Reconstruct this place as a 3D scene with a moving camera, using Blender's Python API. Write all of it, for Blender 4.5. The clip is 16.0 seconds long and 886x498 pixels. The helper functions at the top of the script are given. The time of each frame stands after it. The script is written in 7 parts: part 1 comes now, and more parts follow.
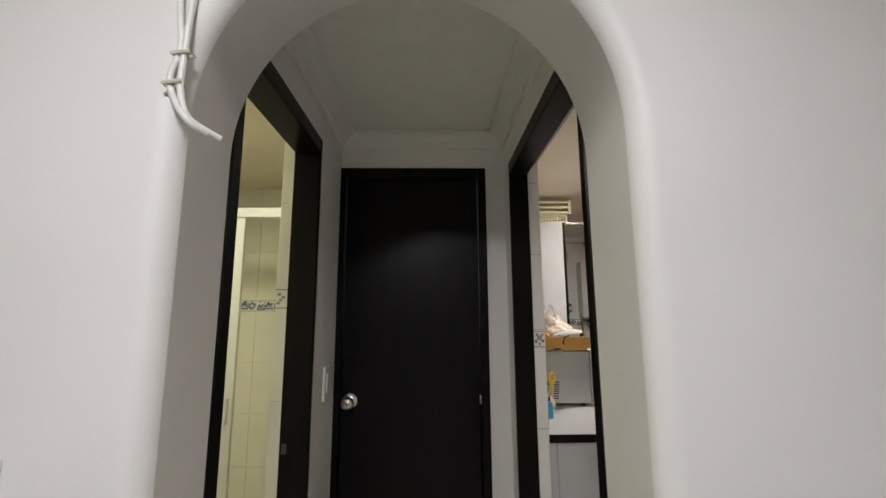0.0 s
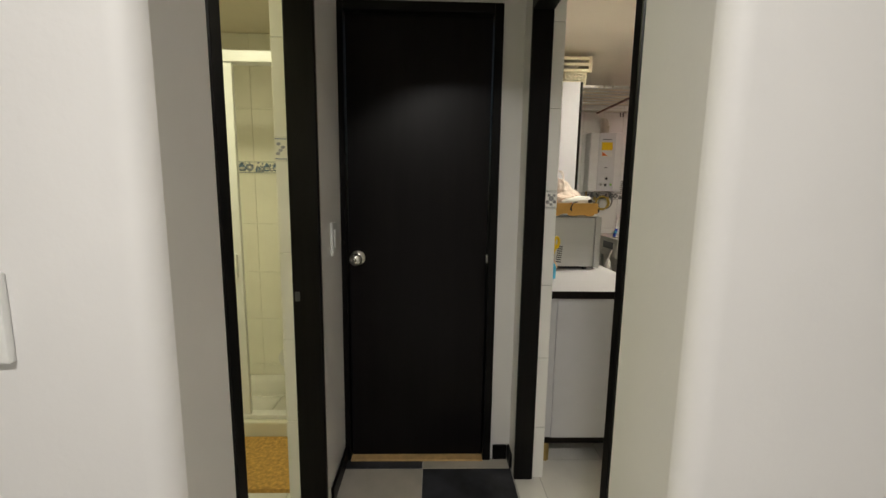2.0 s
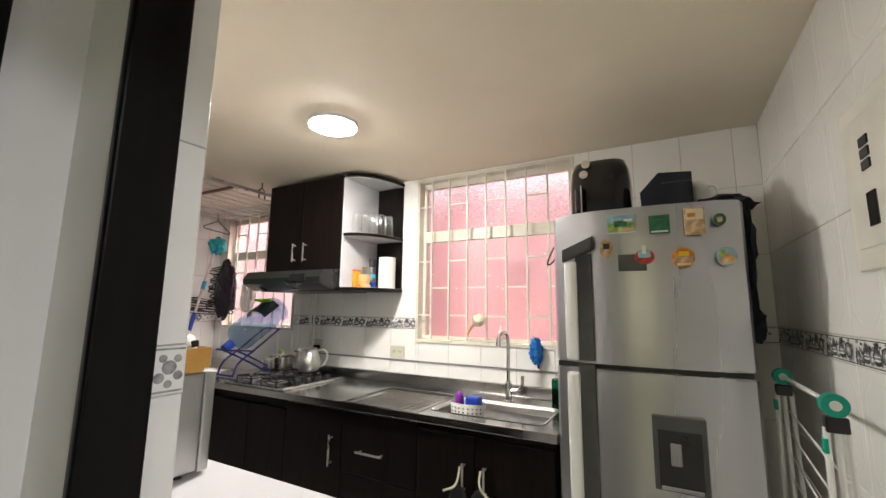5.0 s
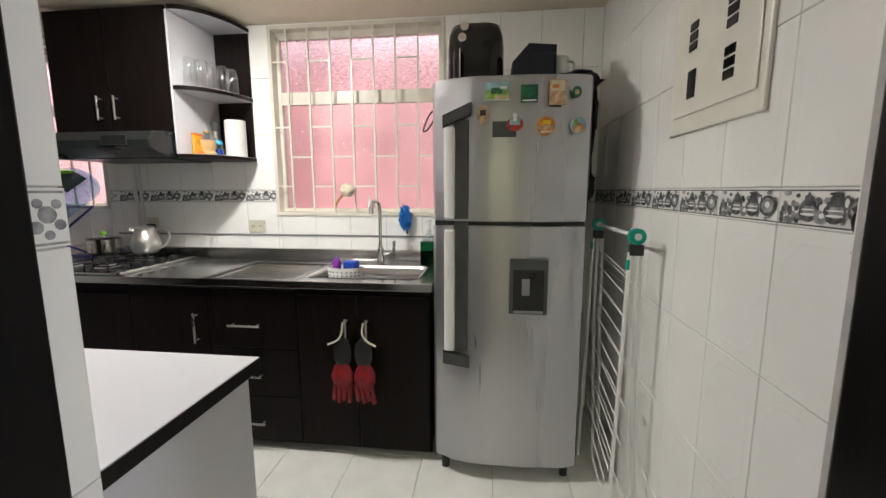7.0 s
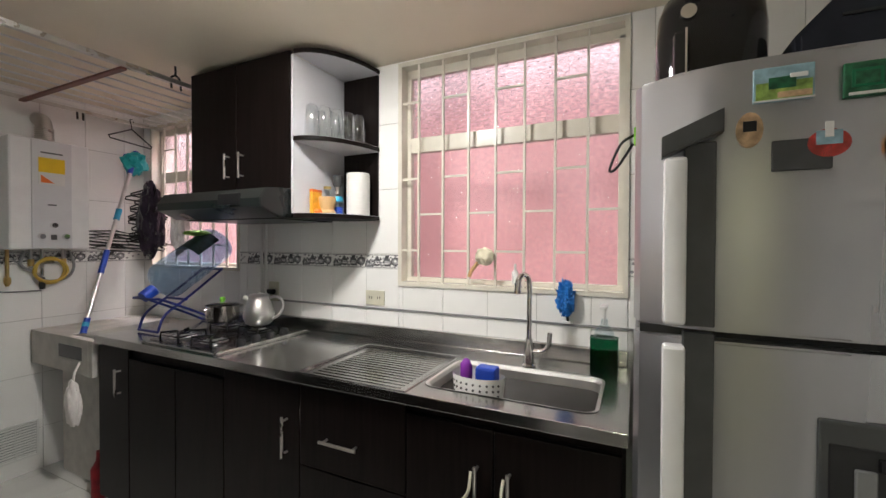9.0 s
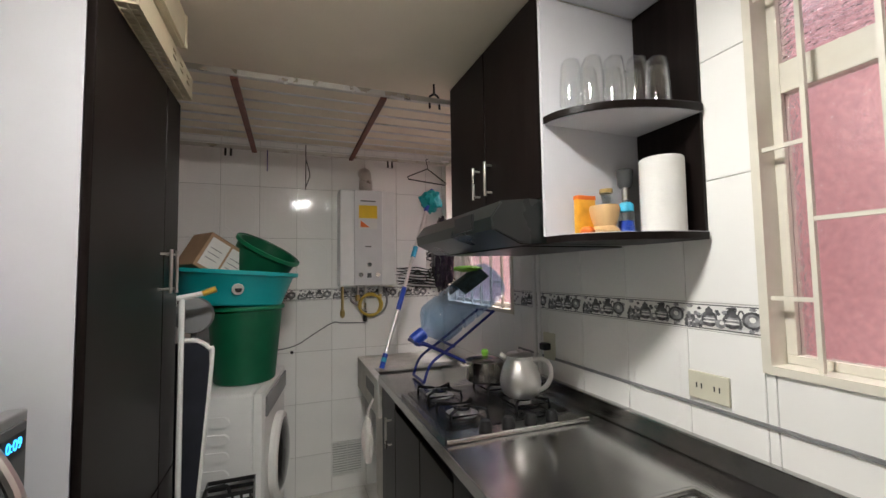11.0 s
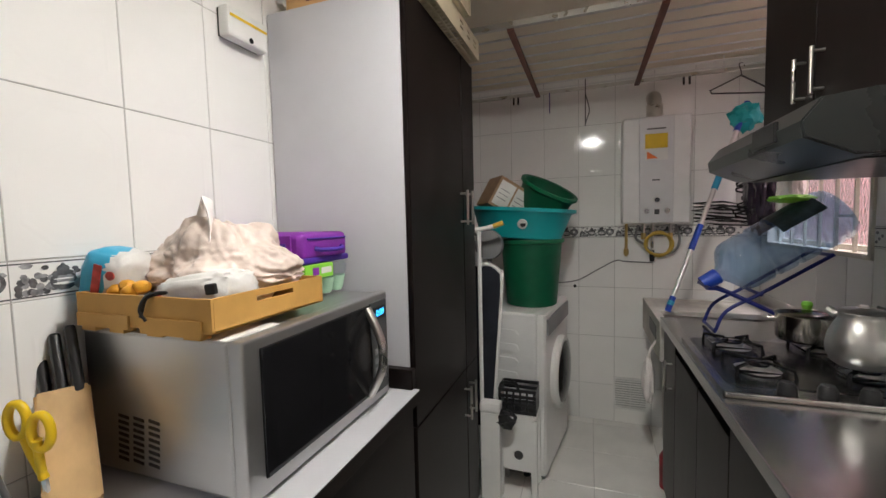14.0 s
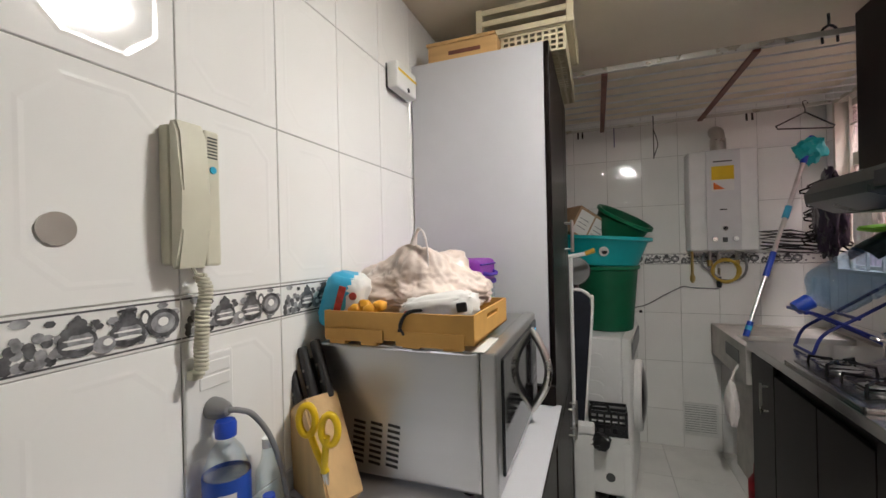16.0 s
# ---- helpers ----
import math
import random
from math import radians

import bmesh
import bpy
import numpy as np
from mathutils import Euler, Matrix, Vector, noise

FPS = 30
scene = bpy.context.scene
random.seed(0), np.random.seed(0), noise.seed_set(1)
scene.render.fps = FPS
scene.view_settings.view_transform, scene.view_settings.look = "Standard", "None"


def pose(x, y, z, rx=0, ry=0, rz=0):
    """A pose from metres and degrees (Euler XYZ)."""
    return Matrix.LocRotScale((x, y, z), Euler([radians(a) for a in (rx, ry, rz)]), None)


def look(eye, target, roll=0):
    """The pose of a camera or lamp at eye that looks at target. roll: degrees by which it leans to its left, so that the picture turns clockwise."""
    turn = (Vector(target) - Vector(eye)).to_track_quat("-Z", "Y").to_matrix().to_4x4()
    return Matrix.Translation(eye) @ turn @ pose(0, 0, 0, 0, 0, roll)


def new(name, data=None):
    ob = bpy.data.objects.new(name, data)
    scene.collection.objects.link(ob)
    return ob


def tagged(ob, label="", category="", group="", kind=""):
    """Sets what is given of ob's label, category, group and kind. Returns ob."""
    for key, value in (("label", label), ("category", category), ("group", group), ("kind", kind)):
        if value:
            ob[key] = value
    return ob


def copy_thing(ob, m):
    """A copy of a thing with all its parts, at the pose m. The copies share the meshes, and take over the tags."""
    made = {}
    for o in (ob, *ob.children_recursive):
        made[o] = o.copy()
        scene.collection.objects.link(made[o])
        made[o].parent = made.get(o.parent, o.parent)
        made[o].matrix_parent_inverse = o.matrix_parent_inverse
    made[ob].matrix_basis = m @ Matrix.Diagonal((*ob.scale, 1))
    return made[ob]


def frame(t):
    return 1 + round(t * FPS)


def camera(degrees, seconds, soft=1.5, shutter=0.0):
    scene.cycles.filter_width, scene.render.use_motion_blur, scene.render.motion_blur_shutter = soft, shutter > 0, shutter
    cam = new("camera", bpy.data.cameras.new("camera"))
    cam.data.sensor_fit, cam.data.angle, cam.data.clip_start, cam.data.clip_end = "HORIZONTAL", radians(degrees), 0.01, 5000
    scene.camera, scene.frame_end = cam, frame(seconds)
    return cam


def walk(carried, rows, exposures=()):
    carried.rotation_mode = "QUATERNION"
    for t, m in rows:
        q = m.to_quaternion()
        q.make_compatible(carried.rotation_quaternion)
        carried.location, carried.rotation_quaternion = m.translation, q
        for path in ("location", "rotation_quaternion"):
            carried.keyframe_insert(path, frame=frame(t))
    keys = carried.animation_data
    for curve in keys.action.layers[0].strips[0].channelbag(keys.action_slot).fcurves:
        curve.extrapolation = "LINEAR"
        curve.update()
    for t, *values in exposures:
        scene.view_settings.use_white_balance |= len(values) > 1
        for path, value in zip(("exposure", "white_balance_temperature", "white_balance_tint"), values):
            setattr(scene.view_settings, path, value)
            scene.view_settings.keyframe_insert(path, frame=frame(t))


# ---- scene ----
cam = camera(94.8, 16.0)
METRES, EYE, TILT, LEAN, TURN = 4.0, 1.39, 0.0, 0.0, -1.2
ROWS = [
    (0.0, 0.0, 0.0, 0.0, 0.05, 8.97, 0.31),
    (0.5, -0.003, 0.0093, -0.0033, 0.14, 1.89, -0.24),
    (1.0, -0.0056, 0.0191, -0.0168, 0.26, -5.34, -0.66),
    (1.5, -0.0086, 0.0241, -0.028, 0.57, -11.85, -1.0),
    (2.0, -0.0112, 0.0199, -0.0207, -0.18, -8.06, -0.78),
    (2.5, -0.0175, 0.032, -0.0062, -2.71, -3.24, -0.16),
    (3.0, -0.0345, 0.0605, -0.0073, -9.34, -0.78, 0.11),
    (3.5, -0.0322, 0.1135, -0.0116, -18.15, 0.21, -0.26),
    (4.0, -0.021, 0.181, -0.01, -31.78, 1.61, -0.58),
    (4.5, -0.0095, 0.2424, -0.0072, -47.42, 4.26, -0.93),
    (5.0, 0.014, 0.2771, -0.0031, -60.47, 8.38, -0.67),
    (5.2, 0.021, 0.2846, -0.0003, -65.7, 10.5, -0.6),
    (7.3, -0.005, 0.312, -0.0206, -82.7, -8.85, -0.25),
    (7.5, 0.0025, 0.3124, -0.0198, -81.75, -7.55, -0.26),
    (8.0, 0.034, 0.3236, -0.0149, -78.3, -4.85, -0.28),
    (8.5, 0.0931, 0.3399, -0.0104, -72.17, -2.26, -0.35),
    (9.0, 0.1589, 0.3787, -0.0041, -63.52, -0.81, -0.21),
    (9.5, 0.2253, 0.409, -0.0044, -51.3, -0.05, 0.09),
    (10.0, 0.2769, 0.4449, -0.0009, -39.26, 1.01, 0.48),
    (10.2, 0.289, 0.458, 0.0005, -35.2, 1.2, 0.6),
    (12.3, 0.3702, 0.4985, 0.0075, -1.95, 4.95, 0.65),
    (12.5, 0.3709, 0.4943, 0.0051, -1.12, 3.32, 0.74),
    (13.0, 0.3762, 0.4879, -0.0031, 1.7, -1.85, 0.53),
    (13.5, 0.3755, 0.4873, -0.0085, 9.92, -5.32, 1.01),
    (14.0, 0.359, 0.4732, -0.0048, 20.88, -3.82, 1.39),
    (14.5, 0.3466, 0.4568, -0.0007, 32.5, -0.67, 1.13),
    (15.0, 0.3331, 0.4545, 0.0023, 41.73, 2.9, 0.3),
    (15.5, 0.2968, 0.4422, -0.0008, 33.31, 3.3, 0.72),
    (16.0, 0.2698, 0.4055, -0.0017, 21.98, -0.01, 1.33),
]
walk(cam, [(t, pose(0, 0, EYE, TILT, LEAN, TURN) @ pose(METRES * x, METRES * y, METRES * z, 90 + pitch, roll, yaw)) for t, x, y, z, yaw, pitch, roll in ROWS],
     [(0.0, 0.17, 6600, 8), (1.5, 0.25, 6900, 6), (2.5, 0.36, 7200, 4), (3.0, 0.44, 7200, 4), (3.5, 0.75, 6700, 7), (4.0, 0.98, 6400, 9), (5.0, 0.9, 6400, 9), (7.5, 0.66, 6150, 9),
      (9.0, 0.48, 6150, 9), (10.0, 0.28, 6150, 8), (12.5, 0.5, 6250, 9), (14.0, 0.2, 6200, 9), (15.5, 0.0, 6200, 9), (16.0, 0.1, 6200, 9)])

# world, lamps and exposure
world = bpy.data.worlds.new("world")
scene.world = world
world.use_nodes = True
wt = world.node_tree
sky = wt.nodes.new("ShaderNodeTexSky")
sky.sky_type = "NISHITA"
sky.sun_disc = False
sky.sun_elevation, sky.sun_rotation = radians(40), radians(120)
wt.links.new(sky.outputs[0], wt.nodes["Background"].inputs[0])
wt.nodes["Background"].inputs[1].default_value = 0.06
scene.view_settings.exposure = 0.0


def area_lamp(name, loc, size, watts, rgb, target=None, spread=180):
    lamp = bpy.data.lights.new(name, "AREA")
    lamp.shape, lamp.size, lamp.energy, lamp.color = "DISK", size, watts, rgb
    lamp.spread = radians(spread)
    ob = new(name, lamp)
    ob.matrix_world = look(loc, target or (loc[0], loc[1] + 0.0001, loc[2] - 1))
    return ob


area_lamp("living_lamp_light", (-0.15, -0.45, 2.33), 0.25, 21, (0.97, 0.95, 1.0))
area_lamp("bathroom_lamp_light", (-1.15, 1.45, 2.2), 0.2, 7.5, (1.0, 0.975, 0.70))
# unseen lamps added high outside, shining in through the two windows as daylight fill
area_lamp("daylight_fill", (2.82, 4.2, 2.85), 0.55, 62, (1.0, 0.86, 0.85), (1.5, 4.0, 0.7))
area_lamp("daylight_fill", (2.82, 2.05, 2.95), 0.55, 12, (1.0, 0.84, 0.84), (1.4, 2.0, 0.6))

# materials


def mat(name, rgb, rough=0.5, metal=0.0, var=0.08, scale=14.0, bump=0.0, bscale=120.0, coat=0.0, stretch=(1, 1, 1), spec=0.5, each=0.0, rvar=0.1, trans=0.0, ior=1.45, alpha=1.0):
    m = bpy.data.materials.new(name)
    m.use_nodes = True
    nt = m.node_tree
    b = nt.nodes["Principled BSDF"]
    co = nt.nodes.new("ShaderNodeTexCoord")
    mp = nt.nodes.new("ShaderNodeMapping")
    mp.inputs["Scale"].default_value = stretch
    nt.links.new(co.outputs["Object"], mp.inputs["Vector"])
    n1 = nt.nodes.new("ShaderNodeTexNoise")
    n1.inputs["Scale"].default_value = scale
    n1.inputs["Detail"].default_value = 6
    nt.links.new(mp.outputs[0], n1.inputs["Vector"])
    ramp = nt.nodes.new("ShaderNodeValToRGB")
    ramp.color_ramp.elements[0].position, ramp.color_ramp.elements[1].position = 0.3, 0.7
    ramp.color_ramp.elements[0].color = (*[c * (1 - var) for c in rgb], 1)
    ramp.color_ramp.elements[1].color = (*[min(1, c * (1 + var)) for c in rgb], 1)
    nt.links.new(n1.outputs["Fac"], ramp.inputs[0])
    colour = ramp.outputs[0]
    if each:
        oi = nt.nodes.new("ShaderNodeObjectInfo")
        mr = nt.nodes.new("ShaderNodeMapRange")
        mr.inputs["To Min"].default_value, mr.inputs["To Max"].default_value = 1 - each, 1 + each
        nt.links.new(oi.outputs["Random"], mr.inputs["Value"])
        hs = nt.nodes.new("ShaderNodeHueSaturation")
        nt.links.new(mr.outputs[0], hs.inputs["Value"])
        nt.links.new(colour, hs.inputs["Color"])
        colour = hs.outputs[0]
    nt.links.new(colour, b.inputs["Base Color"])
    n2 = nt.nodes.new("ShaderNodeTexNoise")
    n2.inputs["Scale"].default_value = bscale
    n2.inputs["Detail"].default_value = 4
    nt.links.new(mp.outputs[0], n2.inputs["Vector"])
    rr = nt.nodes.new("ShaderNodeMapRange")
    rr.inputs["To Min"].default_value, rr.inputs["To Max"].default_value = max(0, rough - rvar * rough), min(1, rough + rvar * rough)
    nt.links.new(n1.outputs["Fac"], rr.inputs["Value"])
    nt.links.new(rr.outputs[0], b.inputs["Roughness"])
    b.inputs["Metallic"].default_value = metal
    b.inputs["Specular IOR Level"].default_value = spec
    b.inputs["Coat Weight"].default_value = coat
    b.inputs["Coat Roughness"].default_value = 0.06
    b.inputs["Transmission Weight"].default_value = trans
    b.inputs["IOR"].default_value = ior
    if bump:
        bp = nt.nodes.new("ShaderNodeBump")
        bp.inputs["Strength"].default_value = bump
        bp.inputs["Distance"].default_value = 0.004
        nt.links.new(n2.outputs["Fac"], bp.inputs["Height"])
        nt.links.new(bp.outputs[0], b.inputs["Normal"])
    return m


def glow(name, rgb, strength):
    m = bpy.data.materials.new(name)
    m.use_nodes = True
    b = m.node_tree.nodes["Principled BSDF"]
    b.inputs["Base Color"].default_value = (*rgb, 1)
    b.inputs["Emission Color"].default_value = (*rgb, 1)
    b.inputs["Emission Strength"].default_value = strength
    return m


PLASTER = mat("white wall paint", (0.78, 0.77, 0.76), 0.55, var=0.05, scale=1.8, bump=0.12, bscale=60)
CORNICE = mat("white cornice plaster", (0.76, 0.755, 0.73), 0.6, var=0.03, bump=0.08, bscale=50)
CEIL = mat("cream ceiling paint", (0.80, 0.725, 0.585), 0.7, var=0.04, scale=2.5, bump=0.1, bscale=80)
GROUT = mat("grey tile grout", (0.48, 0.47, 0.45), 0.85, var=0.15, scale=30)
TILE = mat("white glazed wall tile", (0.87, 0.865, 0.84), 0.1, var=0.02, scale=5, each=0.02, bump=0.012, bscale=14, rvar=0.3)
BATH_TILE = mat("cream glazed bathroom tile", (0.78, 0.76, 0.66), 0.2, var=0.03, scale=5, each=0.02)
FLOOR_TILE = mat("pale ceramic floor tile", (0.76, 0.75, 0.715), 0.22, var=0.06, scale=6, each=0.03, bump=0.03, bscale=40)
HALL_TILE = mat("grey stone floor tile", (0.43, 0.40, 0.35), 0.4, var=0.12, scale=7, each=0.04, bump=0.05, bscale=50)
BLACK_TILE = mat("black marbled floor tile", (0.03, 0.032, 0.038), 0.35, var=0.85, scale=6, bump=0.03, bscale=40)
PRINT_DARK = mat("dark grey tile print", (0.11, 0.11, 0.115), 0.12, var=0.6, scale=60)
PRINT_MID = mat("mid grey tile print", (0.30, 0.30, 0.31), 0.12, var=0.5, scale=60)
PRINT_BLUE = mat("blue tile print", (0.08, 0.13, 0.22), 0.12, var=0.6, scale=60)
BLACK_WOOD = mat("black lacquered wood", (0.0045, 0.004, 0.004), 0.34, var=0.3, scale=10, bump=0.05, bscale=60, stretch=(6, 6, 0.6), spec=0.16)
DOOR_WOOD = mat("dark stained door veneer", (0.0045, 0.0035, 0.004), 0.36, var=0.4, scale=6, bump=0.03, bscale=70, stretch=(5, 5, 0.4), spec=0.2)
CAB = mat("dark wenge laminate", (0.008, 0.0055, 0.005), 0.34, var=0.35, scale=8, bump=0.05, bscale=90, stretch=(8, 8, 0.5), spec=0.14)
WHITE_LAM = mat("white melamine", (0.54, 0.54, 0.565), 0.32, var=0.015, bump=0.03, bscale=300)
STEEL = mat("brushed stainless steel", (0.47, 0.465, 0.455), 0.2, metal=1, var=0.12, scale=4, bump=0.008, bscale=30, rvar=0.3)
SINK_STEEL = mat("satin sink steel", (0.72, 0.71, 0.69), 0.4, metal=1, var=0.06, scale=6)
LABEL_TEAL = mat("dark teal sleeve print", (0.03, 0.06, 0.075), 0.35, var=0.5, scale=30)
STEEL_M = mat("brushed microwave steel", (0.52, 0.52, 0.51), 0.34, metal=0.92, var=0.06, scale=9, bump=0.02, bscale=160, stretch=(0.05, 0.05, 1))
STEEL_V = mat("brushed fridge steel", (0.45, 0.452, 0.47), 0.28, metal=0.88, var=0.03, scale=9, bump=0.002, bscale=160, stretch=(1, 1, 0.05))
CHROME = mat("polished chrome", (0.78, 0.77, 0.75), 0.1, metal=1, var=0.03)
SATIN = mat("satin nickel", (0.62, 0.60, 0.56), 0.28, metal=1, var=0.05)
ALU = mat("dented cast aluminium", (0.78, 0.77, 0.75), 0.33, metal=1, var=0.10, bump=0.10, bscale=26, rvar=0.3)
BLACK_PLASTIC = mat("black plastic", (0.014, 0.014, 0.015), 0.35, var=0.2)
GLOSS_BLACK = mat("glossy black plastic", (0.01, 0.01, 0.011), 0.06, var=0.2)
HOOD_GREY = mat("dark grey hood enamel", (0.015, 0.018, 0.0175), 0.28, var=0.15, scale=6)
DARK_GREY = mat("dark grey plastic", (0.06, 0.062, 0.062), 0.4, var=0.15)
GREY = mat("grey plastic", (0.22, 0.22, 0.225), 0.4, var=0.08)
WHITE_PLASTIC = mat("white plastic", (0.76, 0.76, 0.74), 0.35, var=0.03)
CREAM_PLASTIC = mat("aged cream plastic", (0.62, 0.60, 0.48), 0.42, var=0.05)
BEIGE_PLASTIC = mat("beige basket plastic", (0.62, 0.55, 0.38), 0.45, var=0.06)
WHITE_METAL = mat("white enamelled steel", (0.75, 0.75, 0.74), 0.3, var=0.03)
PANEL_CREAM = mat("cream enamel of the panel", (0.77, 0.75, 0.67), 0.3, var=0.04)
CREAM_METAL = mat("cream painted window metal", (0.70, 0.67, 0.58), 0.24, var=0.05, bump=0.06, bscale=60)
HEATER = mat("pearl grey painted steel", (0.62, 0.62, 0.625), 0.35, metal=0.1, var=0.03)
RED = mat("red rubber", (0.22, 0.008, 0.014), 0.42, var=0.5, bump=0.2, bscale=40)
BLUE = mat("blue plastic", (0.015, 0.06, 0.42), 0.38, var=0.15)
BLUE_METAL = mat("blue painted steel", (0.012, 0.02, 0.16), 0.35, var=0.15)
BRUSH_BLUE = mat("bright blue bristles", (0.015, 0.16, 0.52), 0.5, var=0.3, bump=0.6, bscale=150)
LIGHT_BLUE = mat("light blue plastic", (0.05, 0.38, 0.60), 0.4, var=0.1)
TEAL = mat("turquoise plastic", (0.015, 0.36, 0.38), 0.42, var=0.06)
GREEN = mat("dark green plastic", (0.008, 0.15, 0.065), 0.4, var=0.08)
BUCKET_GREEN = mat("green bucket plastic", (0.006, 0.10, 0.045), 0.42, var=0.1)
RACK_GREEN = mat("sea green plastic", (0.0, 0.30, 0.22), 0.4, var=0.08)
LIME = mat("lime green plastic", (0.25, 0.65, 0.05), 0.4, var=0.1)
POT_STEEL = mat("polished pot steel", (0.60, 0.57, 0.52), 0.16, metal=1, var=0.05)
HOB_STEEL = mat("dark steel hob plate", (0.20, 0.20, 0.205), 0.22, metal=1, var=0.15, scale=8)
BATH_GROUT = mat("cream bathroom grout", (0.74, 0.72, 0.62), 0.8, var=0.08, scale=30)
MEADOW = mat("soft green picture print", (0.24, 0.36, 0.08), 0.4, var=0.5, scale=70)
MAGNET_ORANGE = mat("orange picture print", (0.55, 0.20, 0.03), 0.4, var=0.5, scale=60)
PALE_GREEN = mat("pale green moulded pulp", (0.38, 0.58, 0.42), 0.8, var=0.1, bump=0.3, bscale=90)
PURPLE = mat("purple nylon cloth", (0.19, 0.02, 0.30), 0.6, var=0.12, bump=0.25, bscale=160)
VIOLET = mat("violet cloth trim", (0.06, 0.02, 0.28), 0.6, var=0.12)
CARD = mat("brown corrugated cardboard", (0.34, 0.22, 0.13), 0.8, var=0.1, bump=0.1, bscale=60)
CARD_YELLOW = mat("ochre cardboard", (0.55, 0.31, 0.08), 0.7, var=0.1, bump=0.08, bscale=50)
PINE = mat("pale pine wood", (0.58, 0.36, 0.15), 0.55, var=0.18, scale=5, stretch=(0.6, 6, 6), bump=0.08)
BEECH = mat("beech wood", (0.56, 0.37, 0.17), 0.5, var=0.14, scale=5, stretch=(6, 6, 0.6))
RUST_WOOD = mat("reddish brown varnished strip", (0.16, 0.06, 0.04), 0.5, var=0.25)
PAPER = mat("white paper", (0.68, 0.67, 0.64), 0.85, var=0.03, bump=0.25, bscale=70)
YELLOW = mat("yellow plastic", (0.75, 0.50, 0.01), 0.4, var=0.06)
YELLOW_HOSE = mat("yellow gas hose", (0.55, 0.38, 0.06), 0.45, var=0.15)
ORANGE = mat("orange plastic", (0.75, 0.16, 0.02), 0.4, var=0.08)
AMBER = mat("amber package print", (0.72, 0.35, 0.03), 0.4, var=0.25, scale=20)
BAG_TAN = mat("thin white and tan plastic bag", (0.68, 0.57, 0.50), 0.3, var=0.2, scale=9, bump=0.35, bscale=34)
WRAP = mat("dark violet plastic film", (0.03, 0.022, 0.035), 0.16, var=0.5, scale=10, bump=0.6, bscale=30)
BAG = mat("crumpled white plastic bag", (0.86, 0.81, 0.78), 0.3, var=0.08, scale=12, bump=0.45, bscale=30)
CLOTH_DARK = mat("dark blue black cloth", (0.012, 0.014, 0.022), 0.85, var=0.35, bump=0.4, bscale=60)
MAT_ORANGE = mat("orange tufted bath mat", (0.56, 0.33, 0.10), 0.95, var=0.3, scale=60, bump=1.0, bscale=150)
CONCRETE = mat("pale cement laundry tub", (0.52, 0.50, 0.46), 0.7, var=0.12, bump=0.2, bscale=40)
BRASS = mat("brass", (0.55, 0.40, 0.16), 0.35, metal=1, var=0.15)
IRON = mat("black cast iron", (0.012, 0.012, 0.012), 0.55, var=0.3, bump=0.2, bscale=90)
CORD_CREAM = mat("cream coiled cord", (0.60, 0.58, 0.46), 0.45, var=0.06)
SPONGE = mat("cream sponge", (0.72, 0.66, 0.50), 0.95, var=0.15, bump=0.6, bscale=120)
LABEL_BLUE = mat("blue label print", (0.01, 0.06, 0.35), 0.35, var=0.2)
MAGNET_GREEN = mat("green magnet print", (0.02, 0.11, 0.05), 0.35, var=0.5, scale=60)
MAGNET_SKY = mat("pale blue print", (0.26, 0.40, 0.46), 0.35, var=0.25, scale=50)
MAGNET_TAN = mat("tan magnet print", (0.48, 0.33, 0.19), 0.4, var=0.4, scale=60)
MAGNET_RED = mat("dark red print", (0.42, 0.05, 0.04), 0.4, var=0.4, scale=60)
BLUE_DIGIT = glow("blue digits", (0.05, 0.45, 1.0), 2.5)
LAMP_DISC = glow("lit lamp diffuser", (1.0, 0.94, 0.86), 185.0)
LAMP_SOFT = glow("lit lamp diffuser of the other rooms", (1.0, 0.94, 0.86), 6.0)
# outside backdrop that glows by itself, with daylight put into its emission
PINK_GLOW = glow("glowing pink backdrop outside", (0.56, 0.25, 0.26), 0.8)
nt = PINK_GLOW.node_tree
# glow ramps upward from pink to near white, imitating open sky
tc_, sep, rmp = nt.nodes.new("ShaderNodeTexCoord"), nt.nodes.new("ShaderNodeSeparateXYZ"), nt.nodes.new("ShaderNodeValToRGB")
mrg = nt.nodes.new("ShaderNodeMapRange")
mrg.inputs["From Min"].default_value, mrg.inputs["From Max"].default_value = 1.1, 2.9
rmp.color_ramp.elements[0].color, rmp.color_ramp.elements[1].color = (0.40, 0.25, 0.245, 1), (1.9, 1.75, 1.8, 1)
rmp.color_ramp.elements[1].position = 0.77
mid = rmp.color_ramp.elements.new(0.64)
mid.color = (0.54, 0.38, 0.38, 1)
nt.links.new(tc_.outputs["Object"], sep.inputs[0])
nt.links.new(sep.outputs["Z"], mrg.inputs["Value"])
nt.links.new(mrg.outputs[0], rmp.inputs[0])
# light and dark noise patches in the glow, refracted by the panes as glints
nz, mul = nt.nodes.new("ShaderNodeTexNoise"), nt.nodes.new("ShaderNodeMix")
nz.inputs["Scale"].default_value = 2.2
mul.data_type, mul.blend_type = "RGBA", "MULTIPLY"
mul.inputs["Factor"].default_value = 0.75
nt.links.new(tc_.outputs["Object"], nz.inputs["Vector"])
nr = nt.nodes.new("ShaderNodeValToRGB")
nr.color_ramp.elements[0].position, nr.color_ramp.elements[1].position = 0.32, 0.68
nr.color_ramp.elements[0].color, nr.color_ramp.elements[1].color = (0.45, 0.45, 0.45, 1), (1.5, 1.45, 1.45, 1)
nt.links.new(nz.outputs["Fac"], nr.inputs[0])
